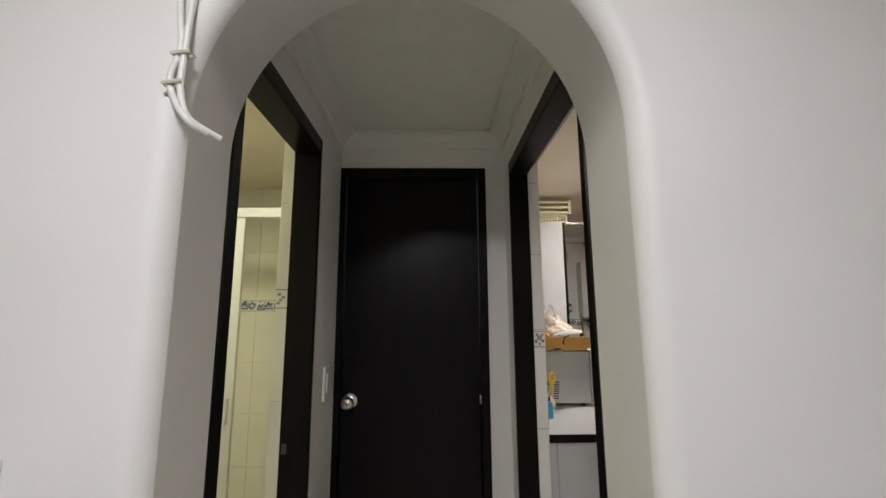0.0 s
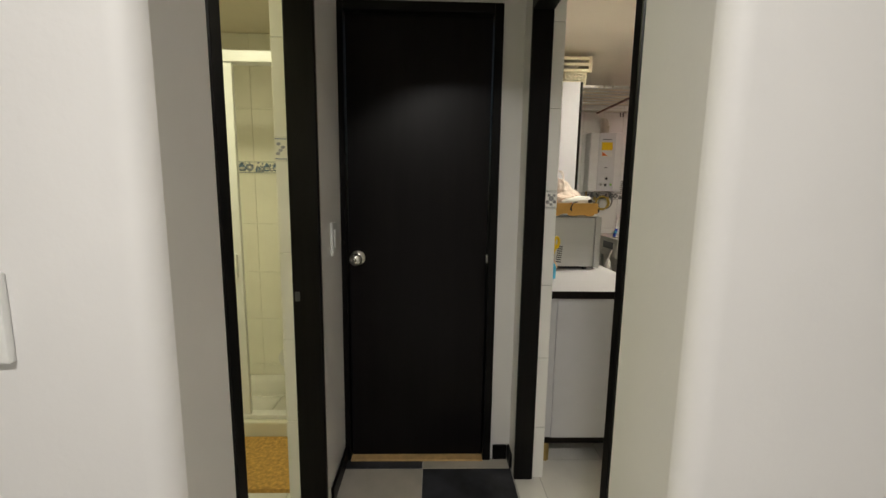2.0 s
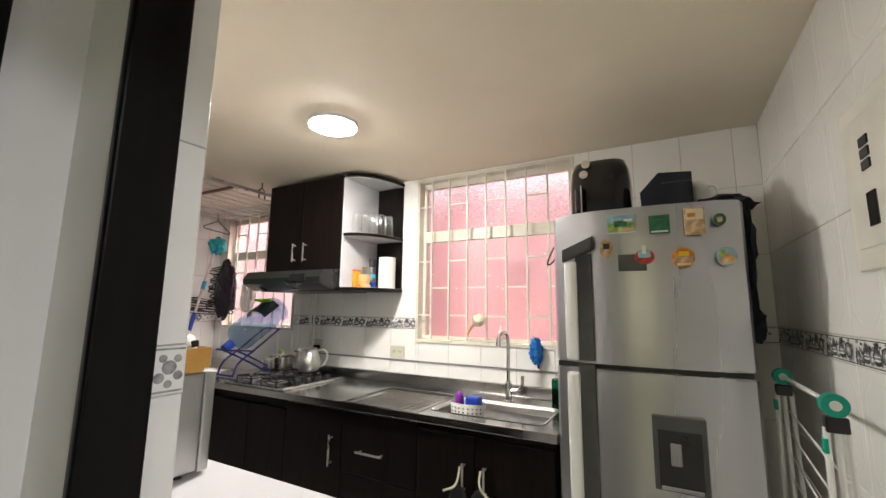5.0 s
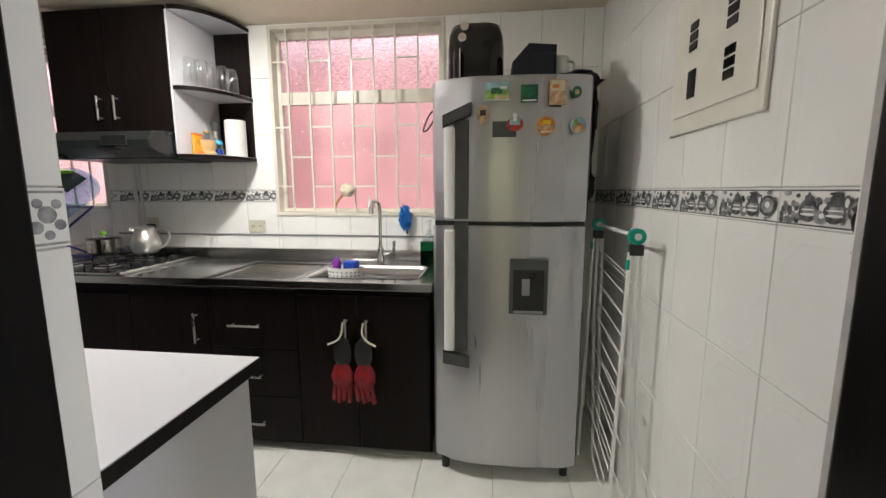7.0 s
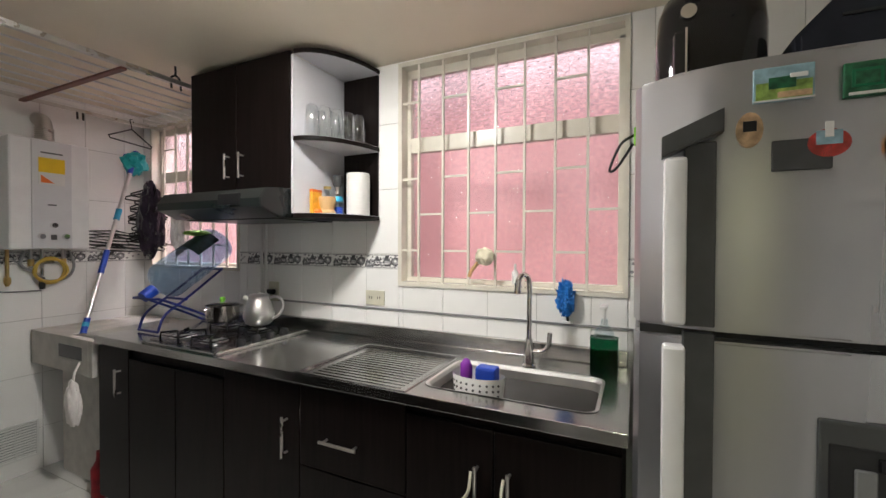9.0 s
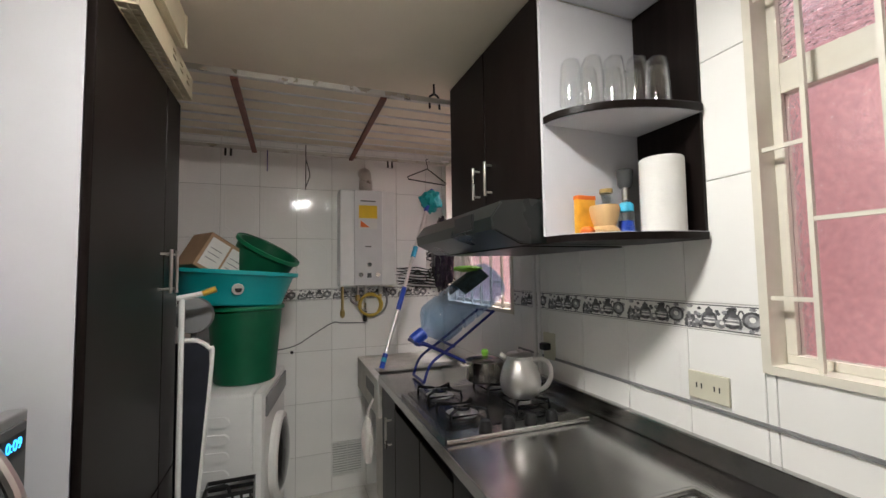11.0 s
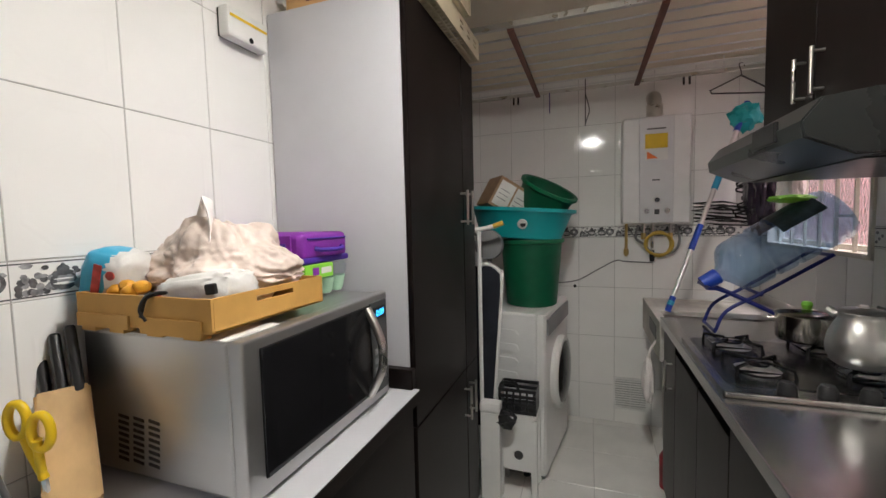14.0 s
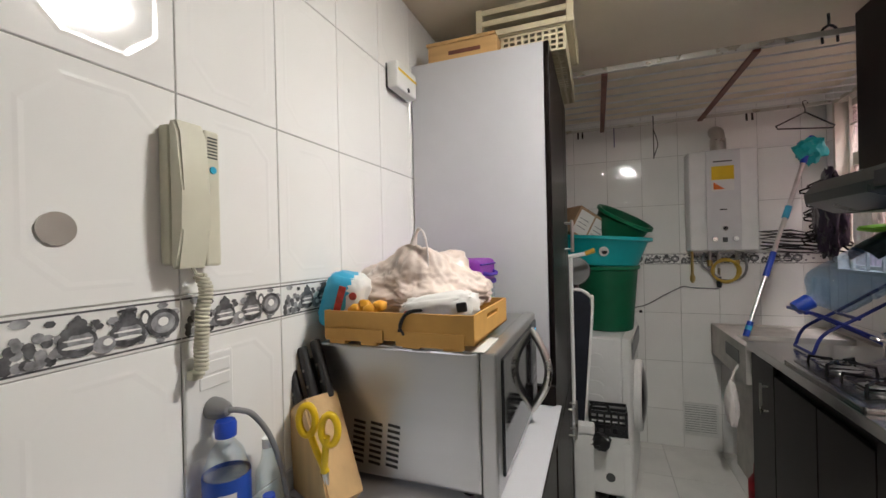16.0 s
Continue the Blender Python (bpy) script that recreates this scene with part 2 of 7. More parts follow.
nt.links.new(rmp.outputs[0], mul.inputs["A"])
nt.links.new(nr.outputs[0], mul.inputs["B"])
# glow raised towards the laundry window to brighten that corner
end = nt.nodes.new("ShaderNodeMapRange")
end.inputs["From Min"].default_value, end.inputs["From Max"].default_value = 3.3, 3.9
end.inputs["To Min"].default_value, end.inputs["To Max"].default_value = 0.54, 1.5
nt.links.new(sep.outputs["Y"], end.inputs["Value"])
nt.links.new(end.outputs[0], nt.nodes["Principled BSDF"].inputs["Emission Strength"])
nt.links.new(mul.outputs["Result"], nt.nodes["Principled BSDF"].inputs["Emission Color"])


def clear_glass(name, rgb, rough, bump, bscale, ior=1.45, var=0.0, scale=14.0, stretch=(1, 1, 1)):
    return mat(name, rgb, rough, var=var, scale=scale, bump=bump, bscale=bscale, trans=1.0, ior=ior, rvar=0.0, stretch=stretch)


def thin_glass(name, rgb, rough=0.03, gloss=1.0, haze=0.0):
    """Thin clear sheet: see-through, with a Fresnel gloss."""
    m = bpy.data.materials.new(name)
    m.use_nodes = True
    nt = m.node_tree
    nt.nodes.remove(nt.nodes["Principled BSDF"])
    tr, gl, mx, fr_ = (nt.nodes.new("ShaderNode" + k) for k in ("BsdfTransparent", "BsdfGlossy", "MixShader", "LayerWeight"))
    tr.inputs[0].default_value = (*rgb, 1)
    gl.inputs["Roughness"].default_value = rough
    gl.inputs["Color"].default_value = (gloss, gloss, gloss, 1)
    fr_.inputs["Blend"].default_value = 0.3
    pw = nt.nodes.new("ShaderNodeMath")
    pw.operation = "MULTIPLY_ADD"
    pw.inputs[1].default_value, pw.inputs[2].default_value = 0.5, 0.03
    nt.links.new(fr_.outputs["Facing"], pw.inputs[0])
    nt.links.new(pw.outputs[0], mx.inputs[0])
    body = tr.outputs[0]
    if haze:
        df, hz = nt.nodes.new("ShaderNodeBsdfDiffuse"), nt.nodes.new("ShaderNodeMixShader")
        df.inputs[0].default_value = (*rgb, 1)
        hz.inputs[0].default_value = haze
        nt.links.new(tr.outputs[0], hz.inputs[1])
        nt.links.new(df.outputs[0], hz.inputs[2])
        body = hz.outputs[0]
    nt.links.new(body, mx.inputs[1])
    nt.links.new(gl.outputs[0], mx.inputs[2])
    nt.links.new(mx.outputs[0], nt.nodes["Material Output"].inputs[0])
    return m


GLASS = thin_glass("clear glass", (0.95, 0.96, 0.96))
FROST = clear_glass("hammered window glass", (0.86, 0.80, 0.81), 0.06, 2.6, 42, ior=1.42, var=0.2, scale=60, stretch=(1, 0.7, 1.8))
FROST_FINE = clear_glass("fine frosted window glass", (0.84, 0.81, 0.81), 0.12, 1.7, 60, ior=1.33, var=0.08, scale=60)
SHOWER_GLASS = clear_glass("obscure shower glass", (0.95, 0.94, 0.88), 0.18, 0.6, 70, ior=1.2)
BLUE_PET = thin_glass("blue tinted bottle plastic", (0.60, 0.73, 0.87), 0.05, haze=0.04)
PET = thin_glass("clear bottle plastic", (0.88, 0.93, 0.95), 0.08)
GREEN_LIQ = clear_glass("dark green soap", (0.01, 0.12, 0.05), 0.08, 0, 30, ior=1.2)

# mesh helpers
BASE = {}


def thing(name, loc, label, category, group="", kind=""):
    ob = new(name)
    ob.empty_display_size = 0.05
    ob.location = loc
    BASE[ob.name] = Vector(loc)
    return tagged(ob, label, category, group, kind)


def finish(name, bm, material, smooth=None):
    me = bpy.data.meshes.new(name)
    bmesh.ops.recalc_face_normals(bm, faces=bm.faces)
    bm.edges.index_update()
    hard = []
    for ed in bm.edges:
        if len(ed.link_faces) == 2:
            a0, a1 = sorted(f.calc_area() for f in ed.link_faces)
            if a1 > 6 * a0 and ed.calc_face_angle(0.0) > 0.2:
                hard.append(ed.index)
    bm.to_mesh(me)
    bm.free()
    for m in material if isinstance(material, (list, tuple)) else [material]:
        me.materials.append(m)
    if smooth is not None:
        me.polygons.foreach_set("use_smooth", [True] * len(me.polygons))
        me.set_sharp_from_angle(angle=radians(smooth))
        for i in hard:
            me.edges[i].use_edge_sharp = True
    return me


def part(name, bm, material, parent, label="", smooth=35):
    """One mesh in world coordinates, hung under its thing."""
    at = BASE[parent.name]
    bmesh.ops.translate(bm, verts=bm.verts, vec=-at)
    ob = new(name, finish(name, bm, material, smooth))
    ob.parent = parent
    BASE[ob.name] = at
    return tagged(ob, label)


def single(name, bm, material, label="", category="", group="", kind="", smooth=35, loc=(0, 0, 0)):
    at = Vector(loc)
    bmesh.ops.translate(bm, verts=bm.verts, vec=-at)
    ob = new(name, finish(name, bm, material, smooth))
    ob.location = at
    BASE[ob.name] = at
    return tagged(ob, label, category, group, kind)


def box(x0, y0, z0, x1, y1, z1, bevel=0.0, bm=None, m=None, seg=2, slot=0):
    b = bm or bmesh.new()
    r = bmesh.ops.create_cube(b, size=1.0)
    vs = r["verts"]
    bmesh.ops.scale(b, verts=vs, vec=(abs(x1 - x0), abs(y1 - y0), abs(z1 - z0)))
    bmesh.ops.translate(b, verts=vs, vec=((x0 + x1) / 2, (y0 + y1) / 2, (z0 + z1) / 2))
    faces = list({f for v in vs for f in v.link_faces})
    if bevel:
        es = list({e for v in vs for e in v.link_edges})
        got = bmesh.ops.bevel(b, geom=es, offset=bevel, segments=seg, affect="EDGES", profile=0.5)
        vs = list({v for f in got["faces"] for v in f.verts} | {v for v in vs if v.is_valid})
        faces = list({f for v in vs for f in v.link_faces})
    for f in faces:
        f.material_index = slot
    if m is not None:
        bmesh.ops.transform(b, matrix=m, verts=vs)
    return b


def lathe(profile, centre=(0, 0, 0), n=28, bm=None, m=None, slot=0):
    """Turn (radius, z) round the z axis."""
    b = bm or bmesh.new()
    rings = []
    for r, z in profile:
        if r < 1e-5:
            rings.append([b.verts.new((0, 0, z))])
        else:
            rings.append([b.verts.new((r * math.cos(2 * math.pi * i / n), r * math.sin(2 * math.pi * i / n), z)) for i in range(n)])
    for lo, hi in zip(rings, rings[1:]):
        for i in range(n):
            j = (i + 1) % n
            if len(lo) == 1 and len(hi) == 1:
                continue
            q = [lo[0], hi[j], hi[i]] if len(lo) == 1 else [lo[i], lo[j], hi[0]] if len(hi) == 1 else [lo[i], lo[j], hi[j], hi[i]]
            b.faces.new(q).material_index = slot
    vs = [v for r in rings for v in r]
    bmesh.ops.transform(b, matrix=Matrix.Translation(centre) @ (m or Matrix()), verts=vs)
    return b


def cyl(p, q, r, n=16, bm=None, r2=None, slot=0):
    p, q = Vector(p), Vector(q)
    h = (q - p).length
    m = (q - p).to_track_quat("Z", "Y").to_matrix().to_4x4()
    return lathe([(0, 0), (r, 0), (r if r2 is None else r2, h), (0, h)], p, n, bm, m, slot)


def tube(points, r, n=8, bm=None, closed=False, slot=0):
    """A round bar along points."""
    b = bm or bmesh.new()
    pts = [Vector(p) for p in points]
    rings = []
    up = Vector((0, 0, 1))
    for i, p in enumerate(pts):
        a = pts[i - 1] if (i or closed) else p
        c = pts[(i + 1) % len(pts)] if (i < len(pts) - 1 or closed) else p
        d = (c - a).normalized()
        if i == 0:
            side = d.cross(up if abs(d.z) < 0.9 else Vector((1, 0, 0))).normalized()
        else:
            side = (side - d * side.dot(d)).normalized()
        o = d.cross(side)
        rings.append([b.verts.new(p + r * (math.cos(2 * math.pi * k / n) * side + math.sin(2 * math.pi * k / n) * o)) for k in range(n)])
    pairs = list(zip(rings, rings[1:])) + ([(rings[-1], rings[0])] if closed else [])
    for lo, hi in pairs:
        for k in range(n):
            j = (k + 1) % n
            b.faces.new((lo[k], lo[j], hi[j], hi[k])).material_index = slot
    if not closed:
        b.faces.new(rings[0]).material_index = slot
        b.faces.new(rings[-1]).material_index = slot
    return b


def smooth_path(points, steps=6):
    """Catmull-Rom through the points."""
    p = [Vector(a) for a in points]
    p = [p[0] * 2 - p[1]] + p + [p[-1] * 2 - p[-2]]
    out = []
    for i in range(1, len(p) - 2):
        for s in range(steps):
            t = s / steps
            out.append(0.5 * ((2 * p[i]) + (p[i + 1] - p[i - 1]) * t + (2 * p[i - 1] - 5 * p[i] + 4 * p[i + 1] - p[i + 2]) * t * t + (3 * p[i] - p[i - 1] - 3 * p[i + 1] + p[i + 2]) * t ** 3))
    return out + [p[-2]]


def prism(outline, lo, hi, axis="z", bm=None, m=None, slot=0, bevel=0.0):
    """Push a 2D outline from lo to hi along an axis (x: outline is y, z; y: x, z; z: x, y)."""
    b = bm or bmesh.new()
    place = {"x": lambda u, v, w: (w, u, v), "y": lambda u, v, w: (u, w, v), "z": lambda u, v, w: (u, v, w)}[axis]
    a = [b.verts.new(place(u, v, lo)) for u, v in outline]
    c = [b.verts.new(place(u, v, hi)) for u, v in outline]
    fs = [b.faces.new(a), b.faces.new(list(reversed(c)))]
    for i in range(len(a)):
        j = (i + 1) % len(a)
        fs.append(b.faces.new((a[i], c[i], c[j], a[j])))
    for f in fs:
        f.material_index = slot
    vs = a + c
    if bevel:
        es = [e for f in fs[:2] for e in f.edges]
        got = bmesh.ops.bevel(b, geom=es, offset=bevel, segments=2, affect="EDGES")
        vs = list({v for f in got["faces"] for v in f.verts} | {v for v in vs if v.is_valid})
    if m is not None:
        bmesh.ops.transform(b, matrix=m, verts=vs)
    return b


def rounded(x0, y0, x1, y1, r, n=5):
    """A rectangle outline with round corners."""
    out = []
    for cx, cy, a in ((x1 - r, y1 - r, 0), (x0 + r, y1 - r, 90), (x0 + r, y0 + r, 180), (x1 - r, y0 + r, 270)):
        for i in range(n + 1):
            t = radians(a + 90 * i / n)
            out.append((cx + r * math.cos(t), cy + r * math.sin(t)))
    return out


def lumpy(centre, size, seed=0, rough=0.25, freq=3.0, sub=3, flat=None):
    """A crumpled soft body."""
    b = bmesh.new()
    bmesh.ops.create_icosphere(b, subdivisions=sub, radius=1.0)
    for v in b.verts:
        n = v.co.normalized()
        k = 1 + rough * noise.noise(n * freq + Vector((seed, seed * 2, 0))) + 0.5 * rough * abs(noise.noise(n * freq * 2.7 + Vector((seed, 0, 5))))
        v.co = Vector((n.x * size[0], n.y * size[1], n.z * size[2])) * k
        if flat is not None and v.co.z < flat:
            v.co.z = flat
    bmesh.ops.translate(b, verts=b.verts, vec=centre)
    return b


def crumple(centre, size, seed=0, depth=1.0, sub=5, flat=None):
    """A crumpled bag: sharp folds over a soft body."""
    b = bmesh.new()
    bmesh.ops.create_icosphere(b, subdivisions=sub, radius=1.0)
    off = Vector((seed * 3.1, seed * 1.7, seed))
    for v in b.verts:
        n = v.co.normalized()
        q = Vector((n.x, n.y, n.z * 0.7))
        k = 1.12 + 0.22 * noise.noise(q * 1.6 + off)
        for f, w_ in ((2.6, 0.30), (5.2, 0.17), (10.5, 0.08), (21, 0.035)):
            k -= depth * w_ * abs(noise.noise(q * f + off * f))
        v.co = Vector((n.x * size[0], n.y * size[1], n.z * size[2])) * k
        if flat is not None and v.co.z < flat:
            v.co.z = flat
    bmesh.ops.translate(b, verts=b.verts, vec=centre)
    return b


def lettering(name, words, size, m, material, parent, label=""):
    cu = bpy.data.curves.new(name, "FONT")
    cu.body, cu.size, cu.align_x, cu.align_y, cu.extrude = words, size, "CENTER", "CENTER", 0.0003
    ob = new(name, cu)
    me = bpy.data.meshes.new_from_object(ob)
    bpy.data.objects.remove(ob)
    me.transform(m)
    me.transform(Matrix.Translation(-BASE[parent.name]))
    me.materials.append(material)
    o = new(name, me)
    o.parent = parent
    BASE[o.name] = BASE[parent.name]
    return tagged(o, label)

# plan: corridor x -0.455..0.345, kitchen x 0.477..2.43 and y 0.665..4.75, bathroom beyond x -0.6
HALL_L, HALL_R, KX0, KX1, KY0, KY1, KZ = -0.455, 0.345, 0.477, 2.43, 0.665, 4.75, 2.28


def cut(rects, holes):
    """Rectangles less the holes."""
    for hx0, hz0, hx1, hz1 in holes:
        out = []
        for x0, z0, x1, z1 in rects:
            a0, c0, a1, c1 = max(x0, hx0), max(z0, hz0), min(x1, hx1), min(z1, hz1)
            if a0 >= a1 or c0 >= c1:
                out.append((x0, z0, x1, z1))
                continue
            out += [(x0, z0, a0, z1), (a1, z0, x1, z1), (a0, z0, a1, c0), (a0, c1, a1, z1)]
        rects = [r for r in out if r[2] - r[0] > 0.004 and r[3] - r[1] > 0.004]
    return rects


def slab(axis, lo, hi, u0, z0, u1, z1, holes=()):
    """A wall body across an axis with openings through it."""
    b = bmesh.new()
    for a0, c0, a1, c1 in cut([(u0, z0, u1, z1)], holes):
        if axis == "x":
            box(lo, a0, c0, hi, a1, c1, bm=b)
        else:
            box(a0, lo, c0, a1, hi, c1, bm=b)
    return b


def wall(name, axis, lo, hi, u0, z0, u1, z1, holes=(), material=PLASTER, label="white painted plaster wall"):
    return single(name, slab(axis, lo, hi, u0, z0, u1, z1, holes), material, label, "wall", kind="structure", smooth=None)


# living room shell behind the arch
LZ = 2.4
single("floor_living", box(-2.3, -2.7, -0.06, 2.7, 0.60, 0.0), FLOOR_TILE, "pale ceramic floor of the front room", "floor", kind="structure")
single("ceiling_living", box(-2.3, -2.7, LZ, 2.7, 0.60, LZ + 0.06), CEIL, "plain painted ceiling of the front room", "ceiling", kind="structure")
wall("wall_living_south", "y", -2.8, -2.7, -2.3, 0, 2.7, LZ)
wall("wall_living_west", "x", -2.4, -2.3, -2.7, 0, 0.71, LZ)
wall("wall_living_east", "x", 2.7, 2.8, -2.7, 0, 0.71, LZ)
wall("wall_arch_left", "y", 0.60, 0.71, -2.3, 0, -0.6, LZ)
wall("wall_arch_right", "y", 0.60, 0.655, 0.475, 0, 2.7, LZ)

# the arch: its opening widens a little from front to back
def arch_line(xl, xr, spring, top):
    c, r = (xl + xr) / 2, (xr - xl) / 2
    return [(xr, 0.0)] + [(c + r * math.cos(radians(a)), spring + (top - spring) * math.sin(radians(a))) for a in range(0, 181, 5)] + [(xl, 0.0)]


b = bmesh.new()
AF, AB = 0.60, 0.875
ARCH_R, STEPS = 0.034, 8
far = arch_line(HALL_L, HALL_R, 1.73, 2.15)
frame_xz = [(-0.6, 0.0), (-0.6, LZ), (0.475, LZ), (0.475, 0.0)]
rings = []
for i in range(STEPS + 1):
    a = radians(90 * i / STEPS)
    d, y = ARCH_R * (1 - math.sin(a)), AF + ARCH_R * (1 - math.cos(a))
    rings.append([b.verts.new((x, y, z)) for x, z in arch_line(-0.40 - d, 0.318 + d, 1.69, 2.075 + d)])
ff = [b.verts.new((x, AB, z)) for x, z in far]
rings.append(ff)
no, fo = [b.verts.new((x, AF, z)) for x, z in frame_xz], [b.verts.new((x, AB, z)) for x, z in frame_xz]
b.faces.new(list(reversed(rings[0])) + list(reversed(no)))
b.faces.new(ff + fo)
for lo, hi in zip(rings, rings[1:]):
    for i in range(len(ff) - 1):
        b.faces.new((lo[i], lo[i + 1], hi[i + 1], hi[i]))
for i in range(3):
    b.faces.new((no[i], no[i + 1], fo[i + 1], fo[i]))
single("wall_arch", b, PLASTER, "white plastered round arch into a narrow passage", "arch", kind="structure", smooth=40)

# corridor
wall("wall_end", "y", 1.93, 2.05, -0.6, 0, 0.465, 2.4, holes=[(-0.435, -1, 0.215, 2.065)])
wall("wall_hall_left", "x", -0.59, HALL_L, 0.875, 0, 1.93, 2.4, holes=[(0.875, -1, 1.575, 2.085)])
wall("wall_hall_right", "x", HALL_R, 0.465, 0.875, 0, 1.93, 2.4, holes=[(0.875, -1, 1.797, 2.075)])
single("ceiling_hall", box(HALL_L, 0.875, 2.27, HALL_R, 1.93, 2.33), CORNICE, "white ceiling of the passage", "ceiling", kind="structure")
b = bmesh.new()
step = [(0, 0), (0.075, 0), (0.075, -0.012), (0.05, -0.018), (0.035, -0.034), (0.018, -0.045), (0.012, -0.07), (0, -0.07)]
prism([(HALL_L + u, 2.27 + v) for u, v in step], 0.876, 1.929, "y", bm=b)
prism([(HALL_R - u, 2.27 + v) for u, v in step], 0.876, 1.929, "y", bm=b)
prism([(1.93 - u, 2.268 + v) for u, v in step], HALL_L + 0.002, HALL_R - 0.002, "x", bm=b)
single("cornice", b, CORNICE, "stepped white plaster cornice round the passage ceiling", "cornice", kind="structure", smooth=20)
b = bmesh.new()
box(HALL_L, 1.63, 0, HALL_L + 0.012, 1.93, 0.075, 0.003, bm=b)
box(HALL_R - 0.012, 1.85, 0, HALL_R, 1.93, 0.075, 0.003, bm=b)
box(0.262, 1.918, 0, HALL_R - 0.014, 1.93, 0.075, 0.003, bm=b)
single("baseboard", b, BLACK_WOOD, "black wooden skirting along the passage walls", "baseboard", kind="structure")


def door_frame(name, x0, x1, y0, y1, top, w0, w1, label):
    t = thing(name, ((x0 + x1) / 2, (y0 + y1) / 2, 0), label, "door frame", kind="structure")
    part("jamb", box(x0, y0, 0, x1, y0 + w0, top, 0.004), BLACK_WOOD, t)
    part("jamb", box(x0, y1 - w1, 0, x1, y1, top, 0.004), BLACK_WOOD, t)
    part("head", box(x0, y0 + w0, top - 0.06, x1, y1 - w1, top, 0.004), BLACK_WOOD, t)
    return t


door_frame("door_frame_kitchen", HALL_R - 0.004, 0.425, 0.877, 1.7965, 2.0745, 0.034, 0.0215, "black lacquered wooden frame of the open kitchen doorway")
f = door_frame("door_frame_bathroom", -0.555, HALL_L + 0.004, 0.877, 1.5745, 2.0845, 0.045, 0.0245, "black lacquered wooden frame of the open bathroom doorway")
part("strike_plate", box(-0.545, 1.546, 0.90, -0.528, 1.5515, 0.935, 0.001), DARK_GREY, f, "small metal strike plate")

# the closed door at the end
d = thing("door_1", (-0.11, 1.93, 0), "closed dark brown veneered door with a round metal knob", "door", kind="structure")
part("jamb", box(-0.468, 1.912, 0, -0.43, 2.03, 2.095, 0.004), BLACK_WOOD, d)
part("jamb", box(0.212, 1.912, 0, 0.25, 2.03, 2.095, 0.004), BLACK_WOOD, d)
part("head", box(-0.43, 1.912, 2.055, 0.212, 2.03, 2.095, 0.004), BLACK_WOOD, d)
part("door_leaf", box(-0.427, 1.945, 0.012, 0.209, 1.985, 2.052, 0.003), DOOR_WOOD, d)
part("threshold", box(-0.43, 1.905, 0, 0.212, 2.04, 0.01, 0.003), BEECH, d, "worn wooden threshold strip")
knob = part("door_knob", lathe([(0, 0), (0.033, 0), (0.034, 0.006), (0.026, 0.012), (0.013, 0.016), (0.012, 0.035), (0.022, 0.042), (0.0285, 0.055), (0.027, 0.068), (0.018, 0.076), (0, 0.077)], (-0.386, 1.945, 0.999), m=Matrix.Rotation(radians(90), 4, "X")), SATIN, d, "round satin metal door knob", smooth=50)
part("lock_button", cyl((-0.386, 1.87, 0.999), (-0.386, 1.862, 0.999), 0.008), CHROME, knob)
part("hinge_pin", box(0.205, 1.938, 0.98, 0.213, 1.946, 1.02, 0.001), SATIN, d)

# wall tiles
PITCH, TALL = 0.2235, 0.331
ROWS_Z = [(-0.08, 0.25), (0.25, 0.581), (0.581, 0.911), (0.911, 1.241), (1.317, 1.647), (1.647, 1.978), (1.978, 2.31)]
TILE_MESH = {}


def tile_mesh(w, h, material, emboss=False):
    key = (round(w, 3), round(h, 3), material.name, emboss)
    if key in TILE_MESH:
        return TILE_MESH[key]
    g = 0.0012
    x, z, t, c = w / 2 - g, h / 2 - g, 0.0, 0.0012
    b = bmesh.new()
    ring = lambda dx, dz, y: [b.verts.new(p) for p in ((-dx, y, -dz), (dx, y, -dz), (dx, y, dz), (-dx, y, dz))]
    back, mid, front = ring(x, z, 0.008), ring(x, z, c), ring(x - c, z - c, 0.0)
    for lo, hi in ((back, mid), (mid, front)):
        for i in range(4):
            j = (i + 1) % 4
            b.faces.new((lo[i], lo[j], hi[j], hi[i]))
    if emboss and w > 0.2 and h > 0.3:
        def octagon(dx, dz, k, y):
            return [b.verts.new(p) for p in ((-dx + k, y, -dz), (dx - k, y, -dz), (dx, y, -dz + k), (dx, y, dz - k), (dx - k, y, dz), (-dx + k, y, dz), (-dx, y, dz - k), (-dx, y, -dz + k))]
        o1, o2, o3 = octagon(x - 0.022, z - 0.022, 0.045, 0.0), octagon(x - 0.027, z - 0.027, 0.044, -0.00032), octagon(x - 0.033, z - 0.033, 0.043, 0.00013)
        for lo, hi in ((o1, o2), (o2, o3)):
            for i in range(8):
                j = (i + 1) % 8
                b.faces.new((lo[i], lo[j], hi[j], hi[i]))
        b.faces.new(o3)
        for k, (i, j) in enumerate(((0, 1), (2, 3), (4, 5), (6, 7))):
            b.faces.new((front[k], front[(k + 1) % 4], o1[j], o1[i]))
            b.faces.new((front[(k + 1) % 4], o1[(j + 1) % 8], o1[j]))
    else:
        b.faces.new(front)
    TILE_MESH[key] = finish("tile", b, material, None)
    return TILE_MESH[key]


def blob(b, cx, cz, rx, rz, slot, n=10, y=-0.0006):
    b.faces.new([b.verts.new((cx + rx * math.cos(2 * math.pi * i / n), y, cz + rz * math.sin(2 * math.pi * i / n))) for i in range(n)]).material_index = slot


